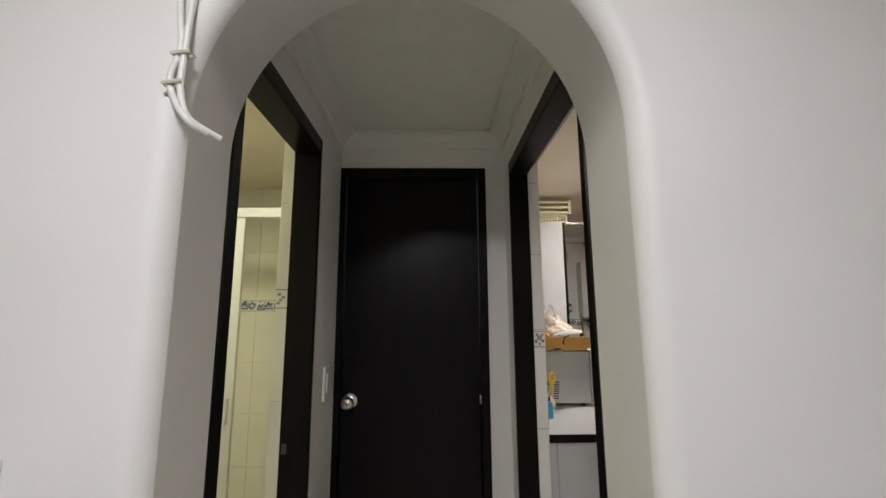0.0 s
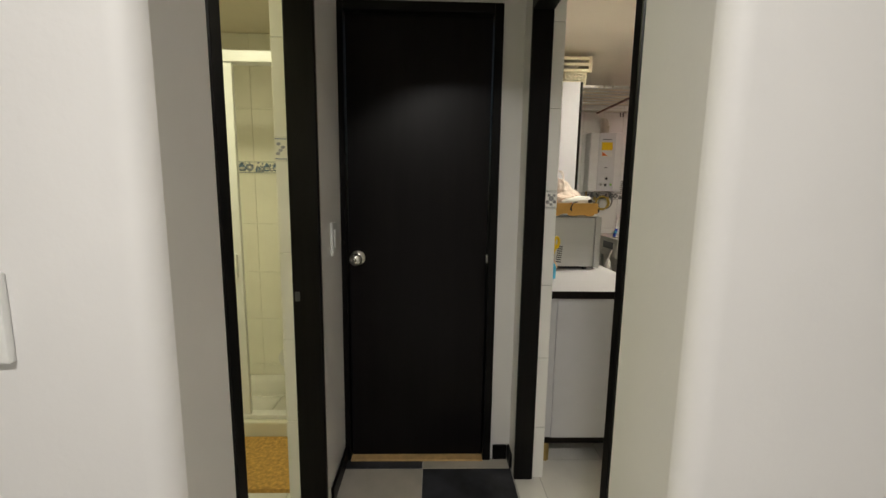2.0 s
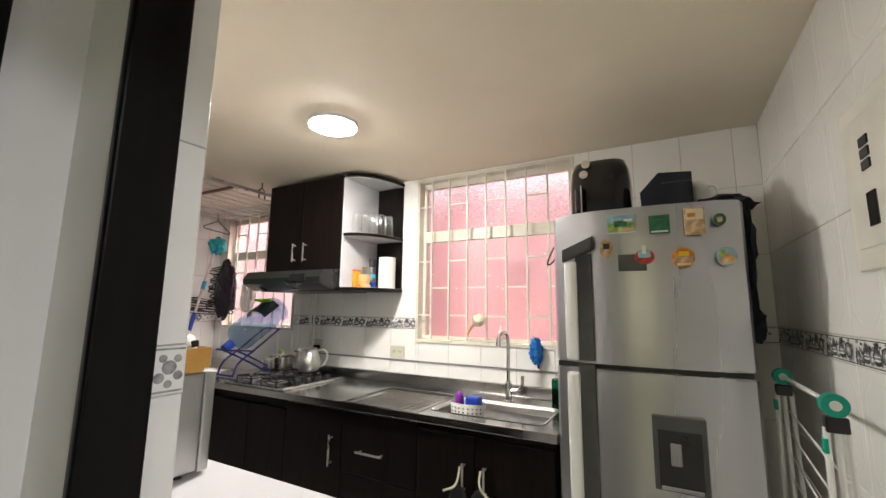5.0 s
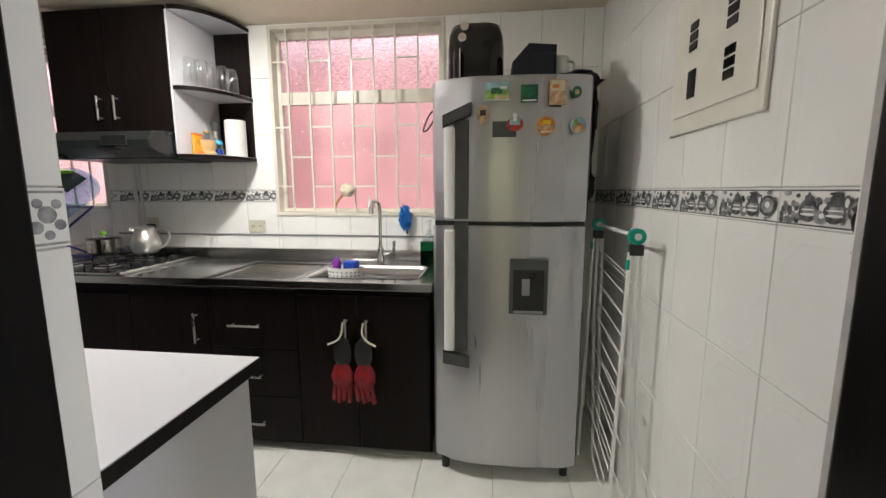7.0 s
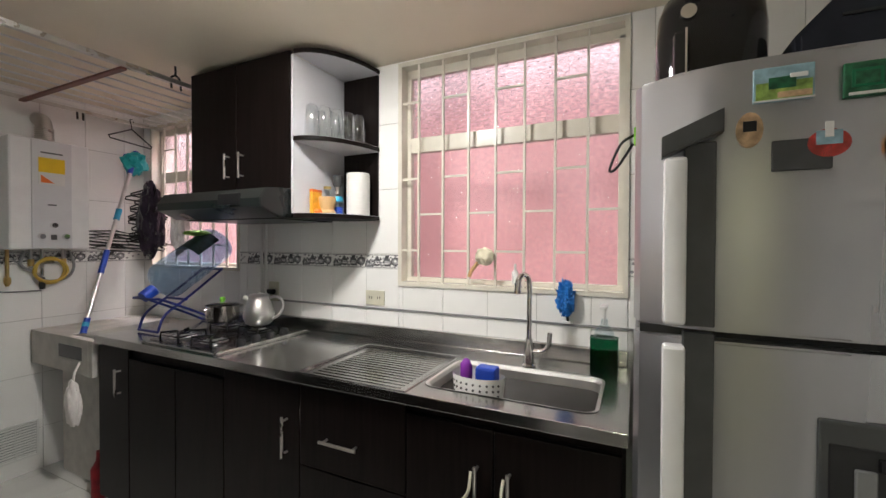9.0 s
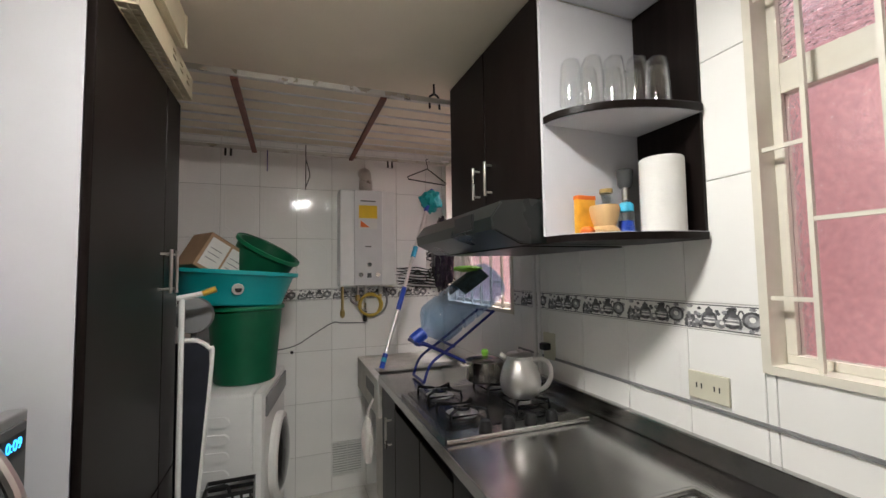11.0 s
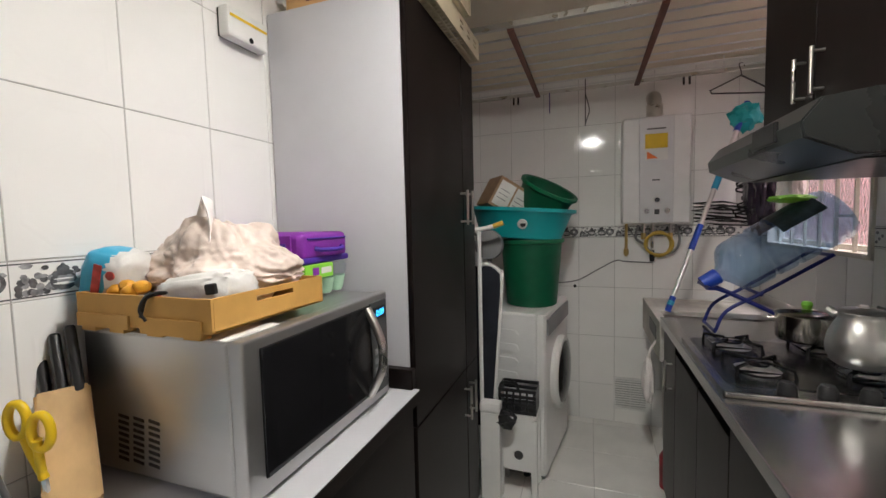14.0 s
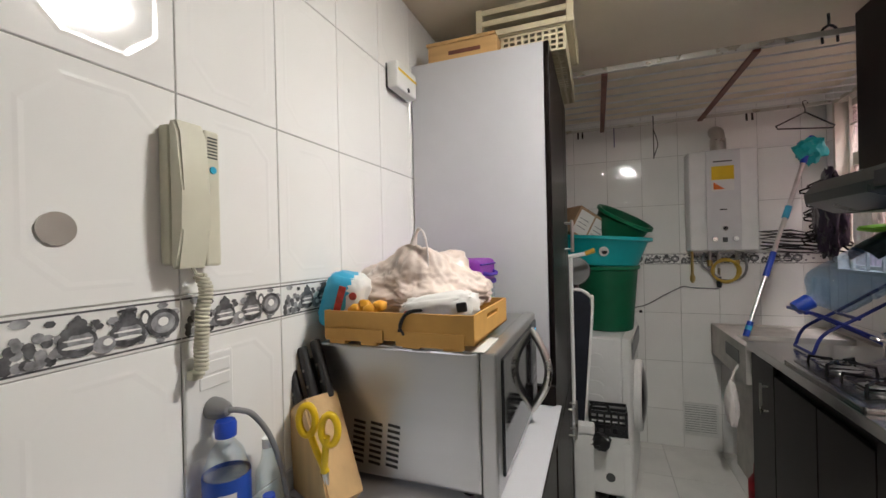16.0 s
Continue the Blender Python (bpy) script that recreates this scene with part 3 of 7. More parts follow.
def border_mesh(w, h, ink, soft, base):
    """A border tile printed with a lidded jar, a jug, fruit and vine leaves."""
    key = ("border", round(w, 3), ink.name)
    if key in TILE_MESH:
        return TILE_MESH[key]
    b = box(-w / 2 + 0.001, 0.0, -h / 2 + 0.001, w / 2 - 0.001, 0.008, h / 2 - 0.001)
    for z in (-h / 2 + 0.006, h / 2 - 0.006):
        b.faces.new([b.verts.new(p) for p in ((-w / 2 + 0.001, -0.0005, z - 0.0014), (w / 2 - 0.001, -0.0005, z - 0.0014), (w / 2 - 0.001, -0.0005, z + 0.0014), (-w / 2 + 0.001, -0.0005, z + 0.0014))]).material_index = 1
    if w > 0.15:
        rnd = random.Random(4)
        y = -0.0006
        for i in range(16):
            y -= 0.00004
            blob(b, -0.098 + 0.0095 * (i % 6) + rnd.uniform(-.003, .003), -0.022 + 0.0105 * (i // 5) + rnd.uniform(-.003, .003), 0.0068, 0.0068, 1 + (i % 2), 8, y)
        for i in range(34):
            y -= 0.00003
            blob(b, rnd.uniform(-0.095, 0.10), rnd.choice((0.024, 0.017, 0.008, -0.014, -0.024)) + rnd.uniform(-.004, .004), rnd.uniform(.005, .011), rnd.uniform(.004, .007), rnd.choice((1, 2, 2)), 6, y)
        for cx, s in ((-0.030, 1.0), (0.030, 1.1)):
            for dx, dz, rx, rz, slot in ((0, -0.007, 0.023, 0.019, 1), (0.003, -0.005, 0.015, 0.012, 2), (0, 0.009, 0.017, 0.006, 1), (0, 0.017, 0.011, 0.008, 1), (0, 0.024, 0.004, 0.005, 1), (0, -0.012, 0.018, 0.0025, 0), (0, -0.003, 0.017, 0.0015, 0)):
                y -= 0.00005
                blob(b, cx + dx, dz, rx * s, rz, slot, 14, y)
        for dx, dz, rx, rz, slot in ((0.030, 0.026, 0.014, 0.003, 1), (0.054, 0.012, 0.008, 0.012, 1), (0.054, 0.011, 0.0045, 0.008, 0), (0.081, 0.0, 0.026, 0.022, 1), (0.081, 0.0, 0.019, 0.016, 2), (0.081, 0.002, 0.008, 0.007, 0), (0.0, -0.016, 0.014, 0.012, 2), (0.004, -0.013, 0.006, 0.005, 0)):
            y -= 0.00005
            blob(b, dx, dz, rx, rz, slot, 16, y)
    elif w > 0.03:
        for i in range(4):
            blob(b, -w / 2 + 0.012 + (w - 0.024) * ((i * 0.37) % 1), -0.016 + 0.011 * i, 0.008, 0.006, 2, 8, -0.0008 - i * 0.0001)
    TILE_MESH[key] = finish("border_tile", b, [base, ink, soft], None)
    return TILE_MESH[key]


FACE = {"+x": 90, "-x": -90, "+y": 180, "-y": 0}


def tiled(owner, face, plane, u0, u1, phase, holes=(), z0=0.0, z1=KZ, material=TILE, emboss=True, rows=ROWS_Z, band=(1.241, 1.317), ink=PRINT_DARK, soft=PRINT_MID):
    """Tiles in rows on one wall face, with a border row, cut round the holes."""
    turn = Matrix.Rotation(radians(FACE[face]), 4, "Z")
    first = phase - PITCH * math.ceil((phase - u0) / PITCH)
    n = int((u1 - first) / PITCH) + 2
    for r, (za, zb) in enumerate(list(rows) + [band]):
        border = r == len(rows)
        for i in range(n):
            cell = (max(u0, first + i * PITCH), max(z0, za), min(u1, first + (i + 1) * PITCH), min(z1, zb))
            if cell[2] - cell[0] < 0.006 or cell[3] - cell[1] < 0.006:
                continue
            for a0, c0, a1, c1 in cut([cell], holes):
                full = a1 - a0 > PITCH - 0.003
                if border:
                    me = border_mesh(a1 - a0, c1 - c0, ink, soft, material)
                else:
                    me = tile_mesh(a1 - a0, c1 - c0, material, emboss and full)
                ob = new("border_tile" if border else "tile", me)
                u, z = (a0 + a1) / 2, (c0 + c1) / 2
                p = (plane, u, z) if face[1] == "x" else (u, plane, z)
                ob.parent = owner
                ob.matrix_basis = Matrix.Translation(p) @ turn


W1, W2 = (1.525, 1.16, 2.58, 2.268), (3.74, 1.195, 4.66, 2.2)
west = single("wall_kitchen_west", slab("x", 0.465, KX0 - 0.003, 1.84, 0, KY1, KZ), GROUT, "white tiled kitchen wall with a printed fruit border", "wall", kind="structure", smooth=None)
west_s = single("wall_kitchen_west_pier", slab("x", 0.465, KX0 - 0.003, KY0, 0, 0.877, KZ), GROUT, "narrow white tiled wall end by the doorway", "wall", kind="structure", smooth=None)
lintel = single("wall_kitchen_lintel", slab("x", 0.465, KX0 - 0.003, 0.877, 2.075, 1.84, KZ), GROUT, "tiled strip above the kitchen doorway", "wall", kind="structure", smooth=None)
east = single("wall_kitchen_east", slab("x", KX1 + 0.003, 2.6, KY0 - 0.07, 0, KY1 + 0.12, 2.4, holes=[W1, W2]), GROUT, "white tiled kitchen wall with two barred windows", "wall", kind="structure", smooth=None)
north = single("wall_kitchen_north", slab("y", KY1 + 0.003, KY1 + 0.12, 0.345, 0, KX1 + 0.003, 2.4), GROUT, "white tiled laundry wall with a printed fruit border", "wall", kind="structure", smooth=None)
south = single("wall_kitchen_south", slab("y", 0.655, KY0 - 0.003, 0.475, 0, KX1 + 0.003, 2.4), GROUT, "white tiled kitchen wall beside the fridge", "wall", kind="structure", smooth=None)
wall("wall_kitchen_back", "x", 0.345, 0.465, 2.05, 0, KY1 + 0.003, 2.4)
single("ceiling_kitchen", box(0.465, 0.655, KZ, 2.6, KY1 + 0.1, KZ + 0.06), CEIL, "cream painted kitchen ceiling", "ceiling", kind="structure")
# tiled ends of the wall at the doorway
end_n = single("wall_end_strip_north", box(0.4265, 1.793, 0, KX0 - 0.006, 1.838, 2.07), GROUT, "tiled end of the wall at the kitchen doorway", "wall", kind="structure", smooth=None)

# floors
def floor_tiles(name, x0, y0, x1, y1, px, py, ox, oy, pick, label):
    owner = single(name, box(x0, y0, -0.06, x1, y1, -0.003), GROUT, label, "floor", kind="structure", smooth=None)
    cache = {}
    i0, j0 = math.floor((x0 - ox) / px), math.floor((y0 - oy) / py)
    for i in range(i0, i0 + int((x1 - x0) / px) + 3):
        for j in range(j0, j0 + int((y1 - y0) / py) + 3):
            a0, a1 = max(x0, ox + i * px), min(x1, ox + (i + 1) * px)
            c0, c1 = max(y0, oy + j * py), min(y1, oy + (j + 1) * py)
            if a1 - a0 < 0.01 or c1 - c0 < 0.01:
                continue
            m = pick(i, j)
            key = (round(a1 - a0, 3), round(c1 - c0, 3), m.name)
            if key not in cache:
                w, h = (a1 - a0) / 2 - 0.0015, (c1 - c0) / 2 - 0.0015
                b = bmesh.new()
                lo = [b.verts.new((sx * w, sy * h, -0.006)) for sx, sy in ((-1, -1), (1, -1), (1, 1), (-1, 1))]
                mi = [b.verts.new((sx * w, sy * h, -0.001)) for sx, sy in ((-1, -1), (1, -1), (1, 1), (-1, 1))]
                hi = [b.verts.new((sx * (w - 0.001), sy * (h - 0.001), 0)) for sx, sy in ((-1, -1), (1, -1), (1, 1), (-1, 1))]
                for p, q in ((lo, mi), (mi, hi)):
                    for k in range(4):
                        b.faces.new((p[k], p[(k + 1) % 4], q[(k + 1) % 4], q[k]))
                b.faces.new(hi)
                cache[key] = finish("floor_tile", b, m, None)
            ob = new("floor_tile", cache[key])
            ob.parent = owner
            ob.location = ((a0 + a1) / 2, (c0 + c1) / 2, 0)
    return owner


# ceiling lamps
def ceiling_lamp(x, y, z, label, lit):
    t = thing("ceiling_lamp", (x, y, z), label, "lamp", "ceiling lamps")
    part("base", cyl((x, y, z), (x, y, z - 0.006), 0.104, 40), WHITE_PLASTIC, t)
    part("rim", lathe([(0.1055, 0), (0.121, 0), (0.120, -0.017), (0.117, -0.020), (0.1055, -0.0155), (0.1055, 0)], (x, y, z), 48), WHITE_PLASTIC, t, smooth=60)
    part("diffuser", lathe([(0, -0.036), (0.05, -0.035), (0.08, -0.031), (0.097, -0.024), (0.105, -0.015), (0.105, -0.007), (0, -0.007)], (x, y, z), 40), lit, t, "glowing white drum diffuser", smooth=60)


ceiling_lamp(1.49, 2.495, KZ, "round white lit ceiling lamp of the kitchen", LAMP_DISC)
ceiling_lamp(-0.15, -0.45, LZ, "round white lit ceiling lamp of the front room", LAMP_SOFT)

# windows
def window(name, y0, z0, y1, z1, rail, bars, label):
    t = thing(name, (KX1, (y0 + y1) / 2, z0), label, "window", kind="structure")
    b = bmesh.new()
    fw = 0.02
    for a in ((y0, z0, y1, z0 + fw), (y0, z1 - fw, y1, z1), (y0, z0 + fw, y0 + fw, z1 - fw), (y1 - fw, z0 + fw, y1, z1 - fw)):
        box(KX1 - 0.008, a[0], a[1], KX1 + 0.1, a[2], a[3], bm=b)
    part("window_frame", b, CREAM_METAL, t)
    b = bmesh.new()
    iw = 0.022
    g0, g1, h0, h1 = y0 + fw, y1 - fw, z0 + fw, z1 - fw
    for a in ((g0, h0, g1, h0 + iw), (g0, h1 - iw - 0.02, g1, h1), (g0, h0 + iw, g0 + iw, h1 - iw), (g1 - iw, h0 + iw, g1, h1 - iw), (g0 + iw, rail, g1 - iw, rail + 0.075)):
        box(KX1 + 0.05, a[0], a[1], KX1 + 0.085, a[2], a[3], 0.002, bm=b)
    part("sash", b, CREAM_METAL, t)
    p = part("pane", box(KX1 + 0.064, g0 + iw, h0 + iw, KX1 + 0.069, g1 - iw, rail), FROST_FINE, t, "pink-lit textured glass pane")
    q = part("pane", box(KX1 + 0.064, g0 + iw, rail + 0.075, KX1 + 0.069, g1 - iw, h1 - iw - 0.02), FROST, t, "pink-lit hammered glass pane")
    p.visible_shadow = q.visible_shadow = False
    ys = [bars[0] + bars[1] * i for i in range(bars[2])]
    for y in ys:
        part("bar", box(KX1 + 0.002, y - 0.005, z0 + 0.012, KX1 + 0.014, y + 0.005, z1 - 0.012), CREAM_METAL, t)
    edges = [y0 + 0.01] + ys + [y1 - 0.01]
    for i, (a, c) in enumerate(zip(edges, edges[1:])):
        for k in ((0.82, 0.48, 0.16) if i % 2 else (0.32,)):
            part("crossbar", box(KX1 + 0.004, a + 0.005, z0 + (z1 - z0) * k - 0.005, KX1 + 0.012, c - 0.005, z0 + (z1 - z0) * k + 0.005), CREAM_METAL, t)
    return t


window("window_1", *W1, 1.83, (1.681, 0.1315, 7), "cream metal kitchen window with security bars and pink-lit obscure glass")
window("window_2", *W2, 1.80, (3.87, 0.13, 6), "cream metal laundry window with security bars and pink-lit obscure glass")
# glowing sheet in place of a sunlit outside
single("backdrop", box(3.0, 0.5, 0.4, 3.05, 5.6, 3.2), PINK_GLOW, "pink glowing backdrop outside the windows, its daylight painted in", "backdrop", kind="structure", smooth=None)

# bathroom
BX0, BY0, BY1, BZ = -1.75, 0.72, 2.85, 2.28
BROWS = [(z, z + 0.331) for z in (0.083, 0.414, 0.745, 1.076)] + [(-0.25, 0.083), (1.488, 1.819), (1.819, 2.15), (2.15, 2.3)]
bath_e = single("wall_bathroom_east", slab("x", -0.603, -0.59, 1.602, 0, BY1, BZ), BATH_GROUT, "cream tiled bathroom wall beside its doorway", "wall", kind="structure", smooth=None)
bath_n = single("wall_bathroom_north", slab("y", BY1 + 0.003, BY1 + 0.1, BX0 - 0.1, 0, -0.59, 2.4), BATH_GROUT, "cream tiled shower wall with a blue printed border", "wall", kind="structure", smooth=None)
wall("wall_bathroom_west", "x", BX0 - 0.1, BX0, BY0, 0, BY1, 2.4, material=BATH_TILE, label="cream tiled bathroom wall")
wall("wall_bathroom_south", "y", 0.71, BY0, BX0 - 0.1, 0, -0.6, 2.4, material=BATH_TILE, label="cream tiled bathroom wall")
wall("wall_bathroom_outer", "x", -0.59, -0.5, 2.05, 0, BY1 + 0.1, 2.4)
single("ceiling_bathroom", box(BX0, BY0, BZ, -0.59, BY1, BZ + 0.06), CEIL, "cream bathroom ceiling", "ceiling", kind="structure")
ceiling_lamp(-1.15, 1.45, BZ, "round lit ceiling lamp of the bathroom", LAMP_SOFT)
end_b = single("wall_end_strip_bathroom", box(-0.60, 1.571, 0, -0.557, 1.60, 2.07), BATH_GROUT, "tiled end of the wall at the bathroom doorway", "wall", kind="structure", smooth=None)
single("shower_curb", box(BX0, 2.10, 0, -0.605, 2.22, 0.09, 0.008), BATH_TILE, "cream tiled shower curb", "curb", kind="structure")
s = thing("shower_screen", (-1.17, 2.16, 0.09), "white aluminium sliding shower screen with obscure glass", "shower screen", kind="structure")
part("top_rail", box(BX0, 2.12, 1.897, -0.605, 2.185, 1.95, 0.004), WHITE_METAL, s)
part("bottom_rail", box(BX0, 2.125, 0.09, -0.605, 2.18, 0.115, 0.004), WHITE_METAL, s)
pan = part("door_panel", box(-1.053, 2.13, 0.115, -1.003, 2.155, 1.896, 0.003), WHITE_METAL, s, "white sliding panel stile")
part("stile", box(BX0 + 0.01, 2.13, 0.115, BX0 + 0.04, 2.155, 1.896, 0.003), WHITE_METAL, s)
part("crossrail", box(BX0 + 0.04, 2.13, 0.87, -1.053, 2.155, 0.92, 0.003), WHITE_METAL, s)
part("pane", box(BX0 + 0.04, 2.141, 0.92, -1.053, 2.145, 1.895), SHOWER_GLASS, s).visible_shadow = False
part("pane", box(BX0 + 0.04, 2.141, 0.115, -1.053, 2.145, 0.87), SHOWER_GLASS, s).visible_shadow = False
part("pull_handle", box(-1.038, 2.112, 0.86, -1.023, 2.13, 0.98, 0.003), WHITE_METAL, s)


# kitchen units along the window wall
def bar_handle(parent, a, c, out, r=0.0055):
    """A bar handle from a to c on two posts that reach out from the front."""
    a, c, out = Vector(a), Vector(c), Vector(out)
    b = cyl(a + out - (c - a) * 0.12, c + out + (c - a) * 0.12, r, 12)
    for p in (a, c):
        cyl(p, p + out, r * 0.8, 10, bm=b)
    return part("handle", b, SATIN, parent, "satin metal bar handle", smooth=50)


FX = 1.815


def base_unit(y0, y1, fronts, handles, label):
    t = thing("base_cabinet", (2.1, (y0 + y1) / 2, 0), label, "cabinet", "base cabinets under the steel worktop")
    b = box(FX + 0.02, y0 + 0.001, 0.05, 2.415, y1 - 0.001, 0.846)
    part("body", b, CAB, t)
    part("plinth", box(FX + 0.07, y0 + 0.002, 0.0, FX + 0.085, y1 - 0.002, 0.05), BLACK_PLASTIC, t)
    for kind, z0, z1, ya, yb in fronts:
        f = part(kind, box(FX, ya + 0.002, z0 + 0.002, FX + 0.019, yb - 0.002, z1 - 0.002, 0.003), CAB, t)
        for a, c in handles:
            if ya - 0.001 <= a[1] <= yb + 0.001 and z0 <= a[2] <= z1:
                bar_handle(f, a, c, (-0.028, 0, 0))
    return t


DARK_DOOR = "dark wenge laminate base cabinet with one door"
base_unit(3.756, 4.03, [("door", 0.05, 0.84, 3.756, 4.03)], [((FX, 3.825, 0.62), (FX, 3.825, 0.73))], DARK_DOOR + " and a bar handle")
base_unit(3.388, 3.756, [("door", 0.05, 0.80, 3.388, 3.756)], [], DARK_DOOR + " under the hob")
base_unit(3.061, 3.388, [("door", 0.05, 0.80, 3.061, 3.388)], [], DARK_DOOR + " under the hob")
base_unit(2.637, 3.061, [("door", 0.05, 0.84, 2.637, 3.061)], [((FX, 2.70, 0.575), (FX, 2.70, 0.70))], DARK_DOOR + " and a bar handle")
base_unit(2.175, 2.637, [("drawer", 0.54, 0.84, 2.175, 2.637), ("drawer", 0.29, 0.54, 2.175, 2.637), ("drawer", 0.05, 0.29, 2.175, 2.637)],
          [((FX, 2.375, z), (FX, 2.505, z)) for z in (0.66, 0.40, 0.15)], "dark wenge laminate cabinet with three drawers")
base_unit(1.525, 2.175, [("door", 0.05, 0.82, 1.876, 2.175), ("door", 0.05, 0.82, 1.525, 1.876)],
          [((FX, 1.925, 0.60), (FX, 1.925, 0.70)), ((FX, 1.825, 0.60), (FX, 1.825, 0.70))], "dark wenge laminate sink cabinet with two doors")

# worktop with sink and drainer
TOP = 0.888
w = thing("worktop", (2.1, 2.77, 0.848), "stainless steel worktop with a pressed sink and ribbed drainer", "worktop")
SINK, DRAIN = (1.895, 1.60, 2.225, 2.15), (1.815, 2.18, 2.27, 2.655)
for x0, y0, x1, y1 in cut([(1.80, 1.515, 2.428, 4.035)], [SINK, DRAIN]):
    part("steel_sheet", box(x0, y0, TOP - 0.004, x1, y1, TOP), STEEL, w)
part("front_lip", box(1.798, 1.513, TOP - 0.036, 1.803, 4.037, TOP + 0.001, 0.002), STEEL, w)
part("end_lip", box(1.803, 1.513, TOP - 0.036, 2.42, 1.517, TOP), STEEL, w)
part("end_lip", box(1.803, 4.033, TOP - 0.036, 2.42, 4.037, TOP), STEEL, w)
part("upstand", box(2.405, 1.522, TOP, 2.4285, 4.03, TOP + 0.065, 0.005), STEEL, w)
x0, y0, x1, y1 = SINK
out = rounded(x0, y0, x1, y1, 0.045, 6)
b = bmesh.new()
cxs, cys = (x0 + x1) / 2, (y0 + y1) / 2
rings = []
for k, z in ((1.05, TOP + 0.0025), (1.0, TOP + 0.001), (0.965, TOP - 0.012), (0.93, TOP - 0.15), (0.86, TOP - 0.172), (0.1, TOP - 0.178)):
    rings.append([b.verts.new((cxs + (u - cxs) * (k if k > 0.9 else k), cys + (v - cys) * (1 - (1 - k) * 0.6 if k > 0.5 else k), z)) for u, v in out])
for lo, hi in zip(rings, rings[1:]):
    for i in range(len(out)):
        j = (i + 1) % len(out)
        b.faces.new((lo[i], lo[j], hi[j], hi[i]))
b.faces.new(rings[-1])
sink = part("sink_basin", b, SINK_STEEL, w, smooth=50)
part("drain_hole", cyl((cxs, cys, TOP - 0.178), (cxs, cys, TOP - 0.172), 0.04, 24), CHROME, sink)
x0, y0, x1, y1 = DRAIN
dn = part("drainer", box(x0, y0, TOP - 0.012, x1, y1, TOP - 0.008), STEEL, w, "ribbed drainer with a raised rim", smooth=40)
for a in ((x0 - 0.008, y0 - 0.008, x1 + 0.008, y0 + 0.004), (x0 - 0.008, y1 - 0.004, x1 + 0.008, y1 + 0.008), (x0 - 0.008, y0, x0 + 0.004, y1), (x1 - 0.004, y0, x1 + 0.008, y1)):
    part("drainer_rim", box(a[0], a[1], TOP - 0.008, a[2], a[3], TOP + 0.003, 0.003), STEEL, dn)
for i in range(15):
    x = x0 + 0.04 + i * 0.0265
    part("ridge", tube([(x, y0 + 0.04, TOP - 0.0085), (x, y1 - 0.05, TOP - 0.0085)], 0.0036, 6), STEEL, dn)

# hob
h = thing("gas_hob", (2.07, 3.37, TOP), "four-burner steel gas hob with black cast iron grates", "hob")
part("plate", prism(rounded(1.815, 3.105, 2.345, 3.66, 0.02), TOP, TOP + 0.012, "z", bevel=0.003), STEEL, h)
part("black_plate", prism(rounded(1.84, 3.175, 2.32, 3.64, 0.02), TOP + 0.0122, TOP + 0.0145, "z"), HOB_STEEL, h, "dark steel burner plate")
for bx, by in ((1.95, 3.305), (1.95, 3.54), (2.21, 3.315), (2.21, 3.54)):
    bu = part("burner", lathe([(0, 0), (0.055, 0), (0.06, 0.006), (0.035, 0.012), (0.033, 0.02), (0, 0.021)], (bx, by, TOP + 0.012), 24), STEEL_M, h, smooth=50)
    part("burner_cap", lathe([(0, 0.021), (0.03, 0.021), (0.03, 0.026), (0, 0.028)], (bx, by, TOP + 0.012), 24), GLOSS_BLACK, bu, smooth=50)
    g = bmesh.new()
    for a in range(4):
        c, s_ = math.cos(radians(45 + 90 * a)), math.sin(radians(45 + 90 * a))
        tube([(bx + 0.10 * c, by + 0.10 * s_, TOP + 0.012), (bx + 0.096 * c, by + 0.096 * s_, TOP + 0.042), (bx + 0.025 * c, by + 0.025 * s_, TOP + 0.045)], 0.0055, 6, bm=g)
    tube([(bx + 0.096 * math.cos(radians(a)), by + 0.096 * math.sin(radians(a)), TOP + 0.03) for a in range(45, 405, 90)], 0.005, 6, bm=g, closed=True)
    part("grate", g, GLOSS_BLACK, h, smooth=60)
for i in range(4):
    part("control_knob", lathe([(0, 0), (0.022, 0), (0.02, 0.02), (0.014, 0.03), (0, 0.03)], (1.965 + i * 0.085, 3.145, TOP + 0.012), 18), BLACK_PLASTIC, h)

part("front_trim", box(1.815, 3.100, TOP + 0.001, 2.345, 3.108, TOP + 0.016, 0.003), CHROME, h, "bright steel front trim")

# wall units and hood
u = thing("wall_cabinet", (2.24, 3.29, 1.62), "dark wenge laminate two-door wall cabinet with bar handles", "cabinet")
part("body", box(2.08, 2.952, 1.63, 2.427, 3.64, 2.25), CAB, u)
d1 = part("door", box(2.06, 3.296, 1.625, 2.079, 3.64, 2.255, 0.003), CAB, u)
d2 = part("door", box(2.06, 2.935, 1.625, 2.079, 3.292, 2.255, 0.003), CAB, u)
bar_handle(d1, (2.06, 3.345, 1.70), (2.06, 3.345, 1.80), (-0.028, 0, 0))
bar_handle(d2, (2.06, 3.245, 1.70), (2.06, 3.245, 1.80), (-0.028, 0, 0))
